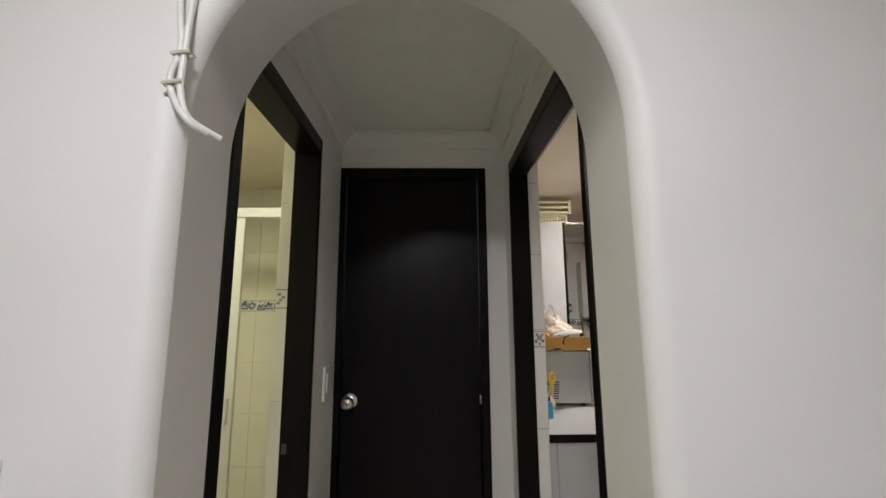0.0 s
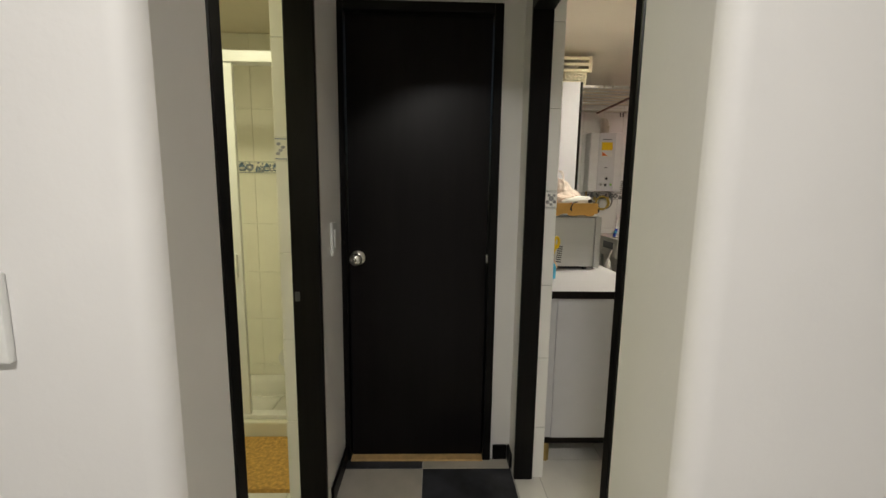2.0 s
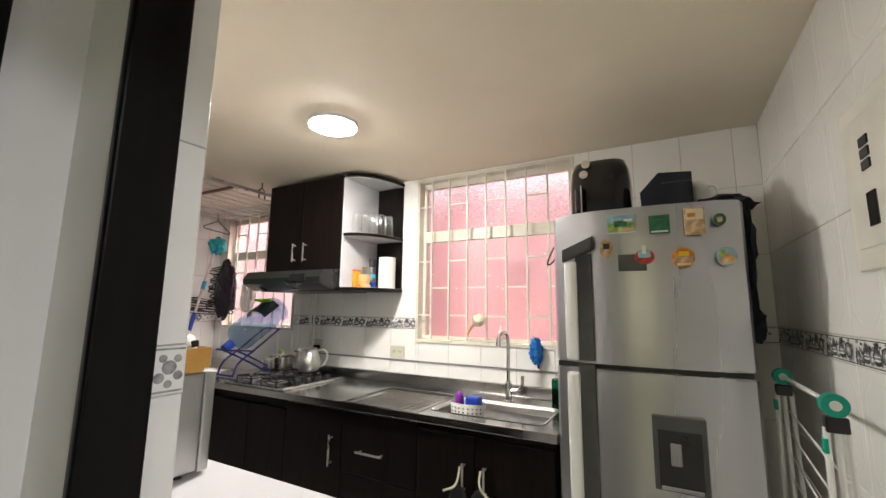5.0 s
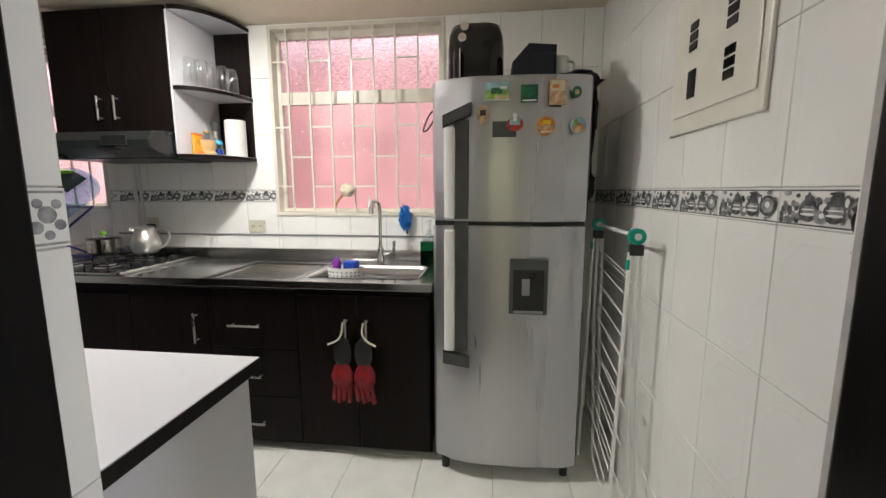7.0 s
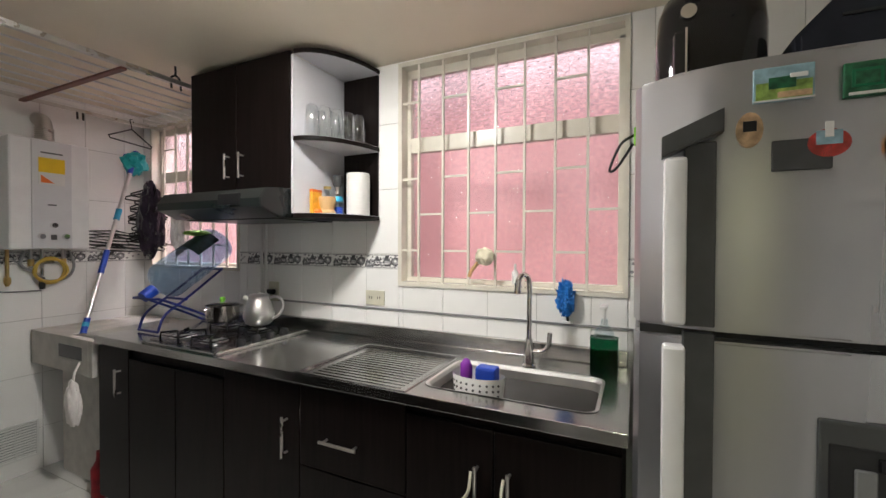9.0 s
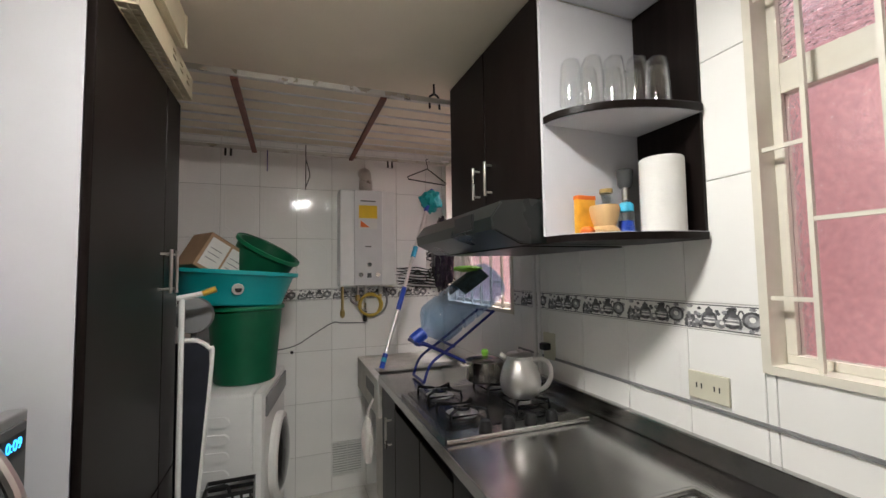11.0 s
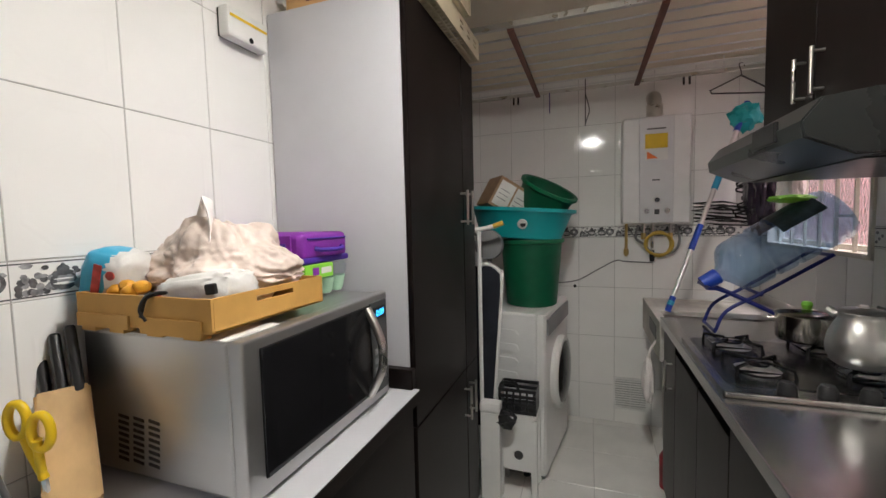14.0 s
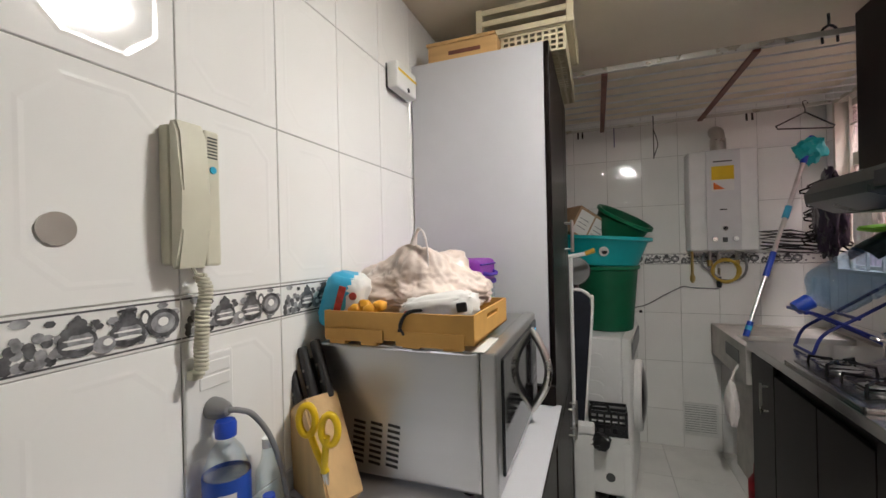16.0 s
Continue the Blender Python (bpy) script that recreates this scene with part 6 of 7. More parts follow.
for za, zb, aa, ab in ((0.113, 0.131, -62, -20), (0.098, 0.106, -70, -38)):
    part("label_patch", prism([(BX_ + 0.0381 * math.cos(radians(a)), BY_ + 0.0381 * math.sin(radians(a))) for a in range(aa, ab + 1, 6)] + [(BX_ + 0.0371 * math.cos(radians(a)), BY_ + 0.0371 * math.sin(radians(a))) for a in range(ab, aa - 1, -6)], CT + za, CT + zb, "z"), PAPER, lb, "white patch of the label")
part("label_stripe", lathe([(0.0374, 0.079), (0.0377, 0.08), (0.0377, 0.086), (0.0374, 0.087)], (BX_, BY_, CT), 28), LIME, lb)
part("cap", lathe([(0, 0.212), (0.0165, 0.212), (0.0172, 0.232), (0.0145, 0.238), (0, 0.238)], (BX_, BY_, CT), 24), BLUE, wbt, "dark blue cap")
sb = thing("small_bottle", (0.575, 2.145, CT), "small light blue plastic bottle", "bottle")
part("bottle", lathe([(0, 0), (0.022, 0), (0.023, 0.06), (0.017, 0.076), (0.010, 0.082), (0, 0.082)], (0.575, 2.145, CT), 22), LIGHT_BLUE, sb, smooth=60)
part("cap", cyl((0.575, 2.145, CT + 0.082), (0.575, 2.145, CT + 0.1), 0.010, 16), BLUE, sb)
gs = thing("spray_bottle", (0.515, 2.205, CT), "small clear plastic bottle beside the socket", "bottle")
part("bottle", lathe([(0, 0), (0.022, 0), (0.023, 0.10), (0.012, 0.125), (0.010, 0.145), (0, 0.145)], (0.515, 2.205, CT), 22), PET, gs, smooth=60)
part("cap", cyl((0.515, 2.205, CT + 0.145), (0.515, 2.205, CT + 0.163), 0.010, 14), WHITE_PLASTIC, gs)

kb = thing("knife_block", (0.565, 2.312, CT), "beech knife block with black-handled knives", "knife block")
tilt = Matrix.Translation((0.565, 2.312, CT)) @ Matrix.Rotation(radians(-25), 4, "Z") @ Matrix.Scale(1.03, 4)
part("block", prism([(-0.07, 0), (0.055, 0), (0.085, 0.03), (-0.012, 0.205), (-0.085, 0.165)], -0.038, 0.038, "y", m=tilt, bevel=0.004), BEECH, kb)
for i, (u, v, l) in enumerate(((-0.065, -0.022, 0.10), (-0.04, 0.0, 0.115), (-0.02, 0.022, 0.12), (-0.055, 0.024, 0.09))):
    d0 = Vector((-0.42, -0.04, 0.90))
    p0 = Vector((u, v, 0.165 + (u + 0.085) * 0.5))
    hm = tilt @ Matrix.Translation(p0) @ d0.to_track_quat("Z", "X").to_matrix().to_4x4()
    kh = part("knife_handle", box(-0.0125, -0.009, -0.01, 0.0125, 0.009, l, 0.006, m=hm), BLACK_PLASTIC, kb)
    for w_ in (0.25, 0.55):
        part("rivet", cyl(hm @ Vector((0, -0.0105, l * w_)), hm @ Vector((0, 0.0105, l * w_)), 0.0035, 8), SATIN, kh)
sc = thing("scissors", (0.62, 2.255, CT), "yellow-handled scissors leaning on the knife block", "scissors")
for s in (-1, 1):
    c = Vector((0.603 + 0.023 * s, 2.244 + 0.004 * s, 1.050 - 0.008 * s))
    ring = [c + Vector((0.0145 * math.cos(t), 0.006 * math.cos(t), 0.029 * math.sin(t))) for t in [k * math.pi / 9 for k in range(18)]]
    part("grip", tube(ring, 0.0072, 8, closed=True), YELLOW, sc, "yellow plastic grip", smooth=60)
    part("shank", tube(smooth_path([(0.603 + 0.019 * s, 2.244, 1.03), (0.605 + 0.011 * s, 2.247, 1.0), (0.609 - 0.003 * s, 2.254, 0.955)]), 0.007, 8), YELLOW, sc, smooth=60)
    part("blade", tube([(0.609 - 0.003 * s, 2.254, 0.955), (0.613, 2.262, CT + 0.004)], 0.004, 6), SATIN, sc)

# tray of groceries on the microwave
MT = 1.1795
tr = thing("cardboard_tray", (0.71, 2.52, MT), "ochre cardboard fruit tray on the microwave", "tray")
TX0, TX1, TY0, TY1, TH = 0.535, 0.885, 2.36, 2.66, 0.072
part("bottom", box(TX0 + 0.001, TY0 + 0.001, MT + 0.0125, TX1, TY1, MT + 0.016), CARD_YELLOW, tr)
part("front_side", box(TX0, TY0, MT + 0.012, TX1, TY0 + 0.005, MT + TH, 0.001), CARD_YELLOW, tr)
part("back_side", box(TX0, TY1 - 0.005, MT + 0.012, TX1, TY1, MT + TH, 0.001), CARD_YELLOW, tr)
part("left_side", box(TX0, TY0 + 0.005, MT + 0.012, TX0 + 0.005, TY1 - 0.005, MT + TH, 0.001), CARD_YELLOW, tr)
part("right_side", slab("x", TX1 - 0.005, TX1, TY0 + 0.005, MT + 0.012, TY1 - 0.005, MT + TH, holes=[(2.46, MT + 0.05, 2.56, MT + TH - 0.012)]), CARD_YELLOW, tr)
part("front_flap", box(TX0 + 0.005, TY0 - 0.005, MT + 0.008, TX0 + 0.15, TY0 - 0.0005, MT + 0.034, 0.001), CARD_YELLOW, tr)
part("front_flap", box(TX0 + 0.18, TY0 - 0.005, MT + 0.004, TX1 - 0.02, TY0 - 0.0005, MT + 0.034, 0.001), CARD_YELLOW, tr)
for x in (0.57, 0.65, 0.75, 0.84):
    part("foot_tab", box(x - 0.02, TY0 - 0.003, MT, x + 0.02, TY0 + 0.02, MT + 0.012, 0.001), CARD_YELLOW, tr)
part("tie", tube(smooth_path([(0.735, TY0 - 0.006, MT + 0.028), (0.73, TY0 - 0.012, MT + 0.05), (0.745, TY0 - 0.006, MT + 0.075), (0.77, TY0 + 0.01, MT + 0.078), (0.74, TY0 - 0.004, MT + 0.07), (0.725, TY0 - 0.008, MT + 0.035)]), 0.003, 6), BLACK_PLASTIC, tr, "black tie")
single("paper_sheet", box(0.66, 2.372, MT - 0.0032, 0.9, 2.50, MT - 0.0012, m=None), PAPER, "loose printed paper under the tray", "paper", loc=(0.8, 2.5, MT - 0.003))
B0 = MT + 0.02
pb = thing("plastic_bag", (0.69, 2.56, B0), "crumpled white plastic carrier bag of groceries", "bag")
b = bmesh.new()
bmesh.ops.create_icosphere(b, subdivisions=6, radius=1)
knot = Vector((0.1, -0.25, 0.96)).normalized()
for v in b.verts:
    n = v.co.normalized()
    near = max(0.0, n.dot(knot))
    side = n - knot * n.dot(knot)
    th = math.atan2(side.y, side.x)
    k = 1 + 0.30 * noise.noise(n * 1.7 + Vector((4, 1, 7))) + 0.10 * noise.noise(n * 3.4 + Vector((9, 2, 3)))
    pull = 1 - abs(noise.noise(Vector((math.cos(th) * 3.2, math.sin(th) * 3.2, n.z * 0.6))))
    sag = 1 - abs(noise.noise(Vector((n.x * 2.2 + n.z, n.y * 2.2, n.z * 7 + n.x * 2.5))))
    k += (0.03 + 0.10 * near) * (pull - 0.75) + 0.11 * (sag - 0.75) * (1 - near) + 0.045 * noise.noise(n * 12)
    peak = 0.012 * max(0.0, near - 0.8) / 0.2
    pinch = 1 - 0.30 * near ** 3
    v.co = Vector((0.69 + n.x * 0.155 * k * pinch, 2.565 + n.y * 0.13 * k * pinch, B0 + max(0.0, 0.07 + n.z * (0.108 if n.z > 0 else 0.07) * k + peak)))
part("bag_body", b, BAG_TAN, pb, smooth=80)
for x, y, hgt, r, tw in ((0.705, 2.515, 0.085, 0.027, 0.3), (0.65, 2.53, 0.03, 0.034, -0.5)):
    b = bmesh.new()
    rows = []
    for i in range(15):
        a = radians(-20 + 220 * i / 14)
        c = Vector((x - r * math.cos(a), y + 0.012 * math.cos(a), B0 + 0.150 + hgt * math.sin(a)))
        wdt = Vector((0.35 * math.cos(a + tw), 1.0, 0.25 * math.sin(3 * a))).normalized() * (0.011 + 0.004 * math.sin(4 * a))
        thk = Vector((math.cos(a), 0, -math.sin(a))) * 0.0016
        rows.append([b.verts.new(c + p) for p in (wdt + thk, wdt - thk, -wdt - thk, -wdt + thk)])
    for lo, hi in zip(rows, rows[1:]):
        for j in range(4):
            b.faces.new((lo[j], lo[(j + 1) % 4], hi[(j + 1) % 4], hi[j]))
    b.faces.new(rows[0]), b.faces.new(rows[-1])
    part("bag_handle", b, BAG, pb, smooth=70)
bp = thing("bread_packet", (0.56, 2.45, B0), "blue and white printed bread packet", "packet")
rm = Matrix.Translation((0.545, 2.43, B0 + 0.065)) @ Matrix.Rotation(radians(18), 4, "Y") @ Matrix.Rotation(radians(15), 4, "Z")
b = bmesh.new()
bmesh.ops.create_icosphere(b, subdivisions=4, radius=1)
for v in b.verts:
    n = v.co
    v.co = Vector((math.copysign(abs(n.x) ** 0.55, n.x) * 0.05, math.copysign(abs(n.y) ** 0.55, n.y) * 0.05, math.copysign(abs(n.z) ** 0.5, n.z) * 0.07)) * (1 + 0.08 * noise.noise(n * 4))
bmesh.ops.transform(b, matrix=rm, verts=b.verts)
for f in b.faces:
    f.material_index = 1 if (rm.inverted() @ f.calc_center_median()).x > 0.012 else 0
part("wrapper", b, [LIGHT_BLUE, PAPER], bp, smooth=60)
part("print_bar", box(-0.008, -0.0525, -0.04, 0.008, -0.05, 0.045, m=rm), MAGNET_RED, bp, "red lettering bar")
part("print_dot", cyl(rm @ Vector((0.028, -0.05, 0.03)), rm @ Vector((0.028, -0.053, 0.03)), 0.009, 14), MAGNET_RED, bp)
wpk = thing("white_packet", (0.79, 2.43, B0), "white bread packet with small printed marks", "packet")
b = bmesh.new()
bmesh.ops.create_icosphere(b, subdivisions=4, radius=1)
pm_ = Matrix.Translation((0.785, 2.44, B0 + 0.05)) @ Matrix.Rotation(radians(-8), 4, "Y") @ Matrix.Rotation(radians(8), 4, "Z")
for v in b.verts:
    n = v.co.copy()
    v.co = Vector((math.copysign(abs(n.x) ** 0.5, n.x) * 0.085, math.copysign(abs(n.y) ** 0.6, n.y) * 0.055, math.copysign(abs(n.z) ** 0.6, n.z) * 0.036)) * (1 + 0.12 * noise.noise(n * 5))
bmesh.ops.transform(b, matrix=pm_, verts=b.verts)
part("wrapper", b, PAPER, wpk, smooth=60)
part("octagon_mark", box(0.048, -0.061, -0.006, 0.07, -0.052, 0.014, 0.003, m=pm_), BLACK_PLASTIC, wpk)
part("red_mark", box(-0.066, -0.060, -0.002, -0.05, -0.052, 0.012, 0.003, m=pm_), MAGNET_RED, wpk)
part("word_bar", box(-0.03, -0.0625, -0.016, 0.03, -0.054, -0.010, m=pm_), LABEL_BLUE, wpk)
pa = thing("pastry", (0.605, 2.405, B0), "small golden pastries in the tray", "pastry")
for i in range(4):
    part("roll", lumpy((0.59 + 0.02 * i, 2.40 + 0.008 * (i % 2), B0 + 0.05 + 0.008 * (i % 2)), (0.018, 0.015, 0.014), i, 0.2, 3, 2), AMBER, pa)

ec = thing("egg_carton", (0.74, 2.80, MT), "pale green pulp egg carton with a clear lid", "egg carton")
for i in range(4):
    for j in range(3):
        part("cup", lathe([(0.016, 0), (0.021, 0.008), (0.029, 0.045), (0.026, 0.045), (0.015, 0.01), (0, 0.01)], (0.655 + j * 0.058, 2.72 + i * 0.052, MT), 14), PALE_GREEN, ec, smooth=50)
cl = part("clear_lid", prism(rounded(0.628, 2.695, 0.80, 2.905, 0.02), MT + 0.047, MT + 0.085, "z", bevel=0.008), PET, ec, "clear plastic lid")
part("sleeve", box(0.70, 2.70, MT + 0.05, 0.806, 2.82, MT + 0.0885, 0.003), LIME, ec, "lime green paper sleeve")
part("sleeve_mark", box(0.8062, 2.73, MT + 0.06, 0.8068, 2.755, MT + 0.08), PURPLE, ec)
part("sleeve_word", box(0.8062, 2.765, MT + 0.062, 0.8068, 2.81, MT + 0.078), PAPER, ec)
lx = thing("lunch_bag", (0.70, 2.80, MT + 0.09), "purple zipped lunch bag on the egg carton", "lunch bag")
part("body", box(0.53, 2.70, MT + 0.098, 0.80, 2.905, MT + 0.172, 0.018, seg=3), PURPLE, lx)
part("trim", box(0.528, 2.698, MT + 0.0895, 0.802, 2.907, MT + 0.107, 0.006), VIOLET, lx)
part("front_flap", box(0.56, 2.694, MT + 0.118, 0.77, 2.699, MT + 0.166, 0.002), PURPLE, lx)
for x in (0.585, 0.725):
    part("tab", box(x, 2.6915, MT + 0.112, x + 0.03, 2.6945, MT + 0.145, 0.001), VIOLET, lx, "violet fastening tab")
part("zip", tube([(0.801, 2.72, MT + 0.155), (0.801, 2.89, MT + 0.155)], 0.003, 6), VIOLET, lx)
part("handle", tube(smooth_path([(0.80, 2.75, MT + 0.13), (0.815, 2.77, MT + 0.125), (0.815, 2.85, MT + 0.125), (0.80, 2.87, MT + 0.13)]), 0.006, 8), VIOLET, lx)

gd = thing("gas_detector", (KX0, 2.855, 1.91), "white wall detector box with a yellow stripe", "detector")
part("back_plate", box(KX0, 2.782, 1.916, KX0 + 0.006, 2.926, 1.996, 0.002), DARK_GREY, gd)
part("case", box(KX0 + 0.006, 2.778, 1.912, KX0 + 0.045, 2.93, 2.0, 0.008), WHITE_PLASTIC, gd)
part("stripe", box(KX0 + 0.0445, 2.786, 1.968, KX0 + 0.0462, 2.925, 1.976), YELLOW, gd)
part("lens", cyl((KX0 + 0.044, 2.86, 1.925), (KX0 + 0.0465, 2.86, 1.925), 0.008, 14), GLOSS_BLACK, gd)

# on top of the tall cabinet
cr = thing("pine_crate", (0.66, 3.1, 2.06), "pale pine box on the larder cabinet", "crate")
part("side", box(0.54, 3.0, 2.0605, 0.80, 3.012, 2.13, 0.002), PINE, cr)
part("side", box(0.54, 3.20, 2.0605, 0.80, 3.212, 2.13, 0.002), PINE, cr)
part("end", box(0.54, 3.012, 2.0605, 0.552, 3.20, 2.13, 0.002), PINE, cr)
part("end", box(0.788, 3.012, 2.0605, 0.80, 3.20, 2.13, 0.002), PINE, cr)
part("bottom", box(0.552, 3.012, 2.0605, 0.788, 3.20, 2.07), PINE, cr)
part("lid", box(0.535, 2.995, 2.1305, 0.795, 3.21, 2.142, 0.002), PINE, cr)
part("slot", box(0.62, 2.9985, 2.088, 0.74, 3.001, 2.102), RUST_WOOD, cr, "dark grip slot")
bk = thing("plastic_basket", (0.92, 3.35, 2.06), "beige lattice plastic basket jutting over the larder cabinet", "basket")
QX0, QX1, QY0, QY1, QZ0, QZ1 = 0.80, 1.025, 3.06, 3.63, 2.0605, 2.14
for i in range(10):
    x = QX0 + 0.004 + i * (QX1 - QX0 - 0.012) / 9
    part("upright", box(x, QY0 - 0.003, QZ0, x + 0.008, QY0 + 0.003, QZ1), BEIGE_PLASTIC, bk)
    part("bottom_bar", box(x, QY0 + 0.004, QZ0, x + 0.007, QY1 - 0.004, QZ0 + 0.004), BEIGE_PLASTIC, bk)
for i in range(5):
    z = QZ0 + i * 0.0182
    part("rail", box(QX0, QY0 - 0.0024, z, QX1 - 0.001, QY0 + 0.0024, z + 0.0075), BEIGE_PLASTIC, bk)
for i in range(24):
    y = QY0 + 0.01 + i * 0.0238
    part("bottom_bar", box(QX0, y, QZ0 + 0.0045, QX1 - 0.004, y + 0.008, QZ0 + 0.008), BEIGE_PLASTIC, bk)
part("front_side", slab("x", QX1 - 0.004, QX1 + 0.001, QY0 - 0.002, QZ0, QY1, QZ1, holes=[(QY0 + 0.30 + k * 0.09, QZ0 + 0.03 + j * 0.02, QY0 + 0.34 + k * 0.09, QZ0 + 0.04 + j * 0.02) for k in range(3) for j in range(2)]), BEIGE_PLASTIC, bk, "smooth slotted front side")
part("back_side", box(QX0, QY0 + 0.004, QZ0 + 0.009, QX0 + 0.004, QY1 - 0.004, QZ1), BEIGE_PLASTIC, bk)
part("end_side", box(QX0, QY1 - 0.004, QZ0, QX1 - 0.004, QY1, QZ1), BEIGE_PLASTIC, bk)
ck2 = thing("slatted_crate", (0.89, 3.2, 2.14), "cream slatted plastic crate stacked on the lattice basket", "crate")
RX0, RX1, RY0, RY1, RZ0 = 0.715, 1.055, 3.045, 3.40, 2.1405
for y in (RY0, RY1):
    for z in (RZ0 + 0.004, RZ0 + 0.044, RZ0 + 0.084):
        part("slat", box(RX0 + 0.012, y - 0.005, z, RX1 - 0.012, y + 0.005, z + 0.02, 0.002), BEIGE_PLASTIC, ck2)
    for x in (RX0, RX1 - 0.024):
        part("corner_post", box(x, y - 0.008, RZ0, x + 0.024, y + 0.008, RZ0 + 0.108, 0.003), BEIGE_PLASTIC, ck2)
for x in (RX0 + 0.004, RX1 - 0.012):
    part("end_side", box(x, RY0 + 0.009, RZ0 + 0.002, x + 0.008, RY1 - 0.009, RZ0 + 0.104), BEIGE_PLASTIC, ck2)
part("bottom", box(RX0 + 0.013, RY0 + 0.006, RZ0 + 0.001, RX1 - 0.013, RY1 - 0.006, RZ0 + 0.005), BEIGE_PLASTIC, ck2)


# laundry corner
cr_ = thing("ceiling_drying_rack", (1.45, 4.15, 2.18), "ceiling drying rack of white rods on brown strips", "drying rack")
part("front_bar", box(0.50, 3.64, 2.185, 2.42, 3.665, 2.21, 0.003), SATIN, cr_, "aluminium front bar")
part("back_bar", box(0.50, 4.65, 2.185, 2.42, 4.67, 2.205, 0.003), SATIN, cr_)
for x in (1.16, 1.75):
    part("strip", box(x - 0.014, 3.65, 2.172, x + 0.014, 4.67, 2.184, 0.002), RUST_WOOD, cr_, "brown wooden strip")
for i in range(8):
    y = 3.77 + i * 0.115
    part("rod", cyl((0.50, y, 2.192), (2.42, y, 2.192), 0.005, 8), WHITE_METAL, cr_)
for x in (0.7, 2.2):
    for y in (3.655, 4.66):
        part("cord", cyl((x, y, 2.2), (x, y, KZ - 0.001), 0.003, 6), WHITE_PLASTIC, cr_)
hk = part("hook", tube(smooth_path([(1.985, 3.652, KZ - 0.002), (1.985, 3.652, 2.235), (1.965, 3.652, 2.215), (1.962, 3.645, 2.16)]), 0.005, 8), IRON, cr_)
part("hook", tube(smooth_path([(1.985, 3.652, 2.235), (2.008, 3.652, 2.215), (2.01, 3.645, 2.16)]), 0.005, 8), IRON, cr_)
for x in (1.0, 1.03, 2.0, 2.03):
    part("pulley_pin", cyl((x, 4.66, 2.19), (x, 4.655, 2.14), 0.006, 8), IRON, cr_)


def hanger(x, y, z, turn, group):
    m = Matrix.Translation((x, y, z)) @ Matrix.Rotation(radians(turn), 4, "Z")
    t = thing("coat_hanger", (x, y, z), "black plastic coat hanger on the drying rack", "hanger", group)
    hook = [m @ Vector(p) for p in smooth_path([(0.018, 0, 0.0), (0.012, 0, 0.012), (0, 0, 0.016), (-0.012, 0, 0.006), (0, 0, -0.03), (0, 0, -0.055)])]
    part("hook", tube(hook, 0.003, 6), BLACK_PLASTIC, t)
    part("frame", tube([m @ Vector(p) for p in ((0, 0, -0.05), (0.17, 0, -0.13), (0.16, 0, -0.145), (-0.16, 0, -0.145), (-0.17, 0, -0.13))], 0.0045, 6, closed=True), BLACK_PLASTIC, t)


hanger(2.26, 4.575, 2.182, 20, "hangers on the drying rack")


def rack_strap(x, y, long, loop, material):
    t = thing("hanging_strap", (x, y, 2.186), "thin dark strap hung from the drying rack", "strap", "straps on the drying rack")
    part("strap", box(x - 0.003, y - 0.002, 2.186 - long, x + 0.003, y + 0.002, 2.186, 0.001), material, t)
    if loop:
        part("loop", tube(smooth_path([(x, y, 2.10), (x + 0.014, y - 0.006, 2.05), (x + 0.022, y - 0.01, 2.0), (x + 0.012, y - 0.006, 1.965), (x, y, 1.93)]), 0.0032, 6), material, t, smooth=60)


rack_strap(1.455, 4.46, 0.27, True, DARK_GREY)
rack_strap(1.235, 4.64, 0.13, False, BLUE_METAL)

mo = thing("mop", (1.87, 4.33, 0.86), "blue and silver telescopic mop leaning on the wall", "mop")
p0, p1 = Vector((1.875, 4.32, 0.857)), Vector((2.30, 4.60, 1.99))
at = lambda f: p0.lerp(p1, f)
part("pole", cyl(at(0.0), at(1.0), 0.0115, 14), ALU, mo, "silver pole")
for a, c, m_ in ((0.0, 0.07, BLUE), (0.03, 0.05, LIGHT_BLUE), (0.29, 0.41, BLUE), (0.58, 0.64, LIGHT_BLUE), (0.86, 1.0, BLUE)):
    part("sleeve", cyl(at(a), at(c), 0.0155 if m_ is BLUE else 0.0165, 14), m_, mo)
part("mop_head", lumpy((2.29, 4.59, 1.91), (0.07, 0.05, 0.07), 9, 0.5, 5, 3), TEAL, mo, "turquoise mop head")
part("mop_block", box(2.24, 4.60, 1.93, 2.36, 4.64, 1.97, 0.006), BLUE, mo)

hb_ = thing("hanger_bundle", (2.27, 4.6, 1.3), "tangled bundle of black hangers on the wall", "hangers")
part("wrapping", crumple((2.335, 4.50, 1.53), (0.06, 0.125, 0.25), 33, 1.2, 5), WRAP, hb_, "glossy dark plastic wrapping", smooth=50)
for i in range(13):
    rr = random.Random(i)
    m = Matrix.Translation((2.33 + rr.uniform(-0.012, 0.012), 4.52 + rr.uniform(-0.015, 0.015), 1.74 - 0.028 * i)) @ Matrix.Rotation(radians(112) + rr.uniform(-0.3, 0.3), 4, "Z") @ Matrix.Rotation(rr.uniform(-0.12, 0.12) - 0.12, 4, "Y")
    part("hanger", tube([m @ Vector(p) for p in ((0, 0, 0), (0.125, 0, -0.055), (0.12, 0, -0.068), (-0.12, 0, -0.068), (-0.125, 0, -0.055))], 0.0055, 6, closed=True), GLOSS_BLACK, hb_)
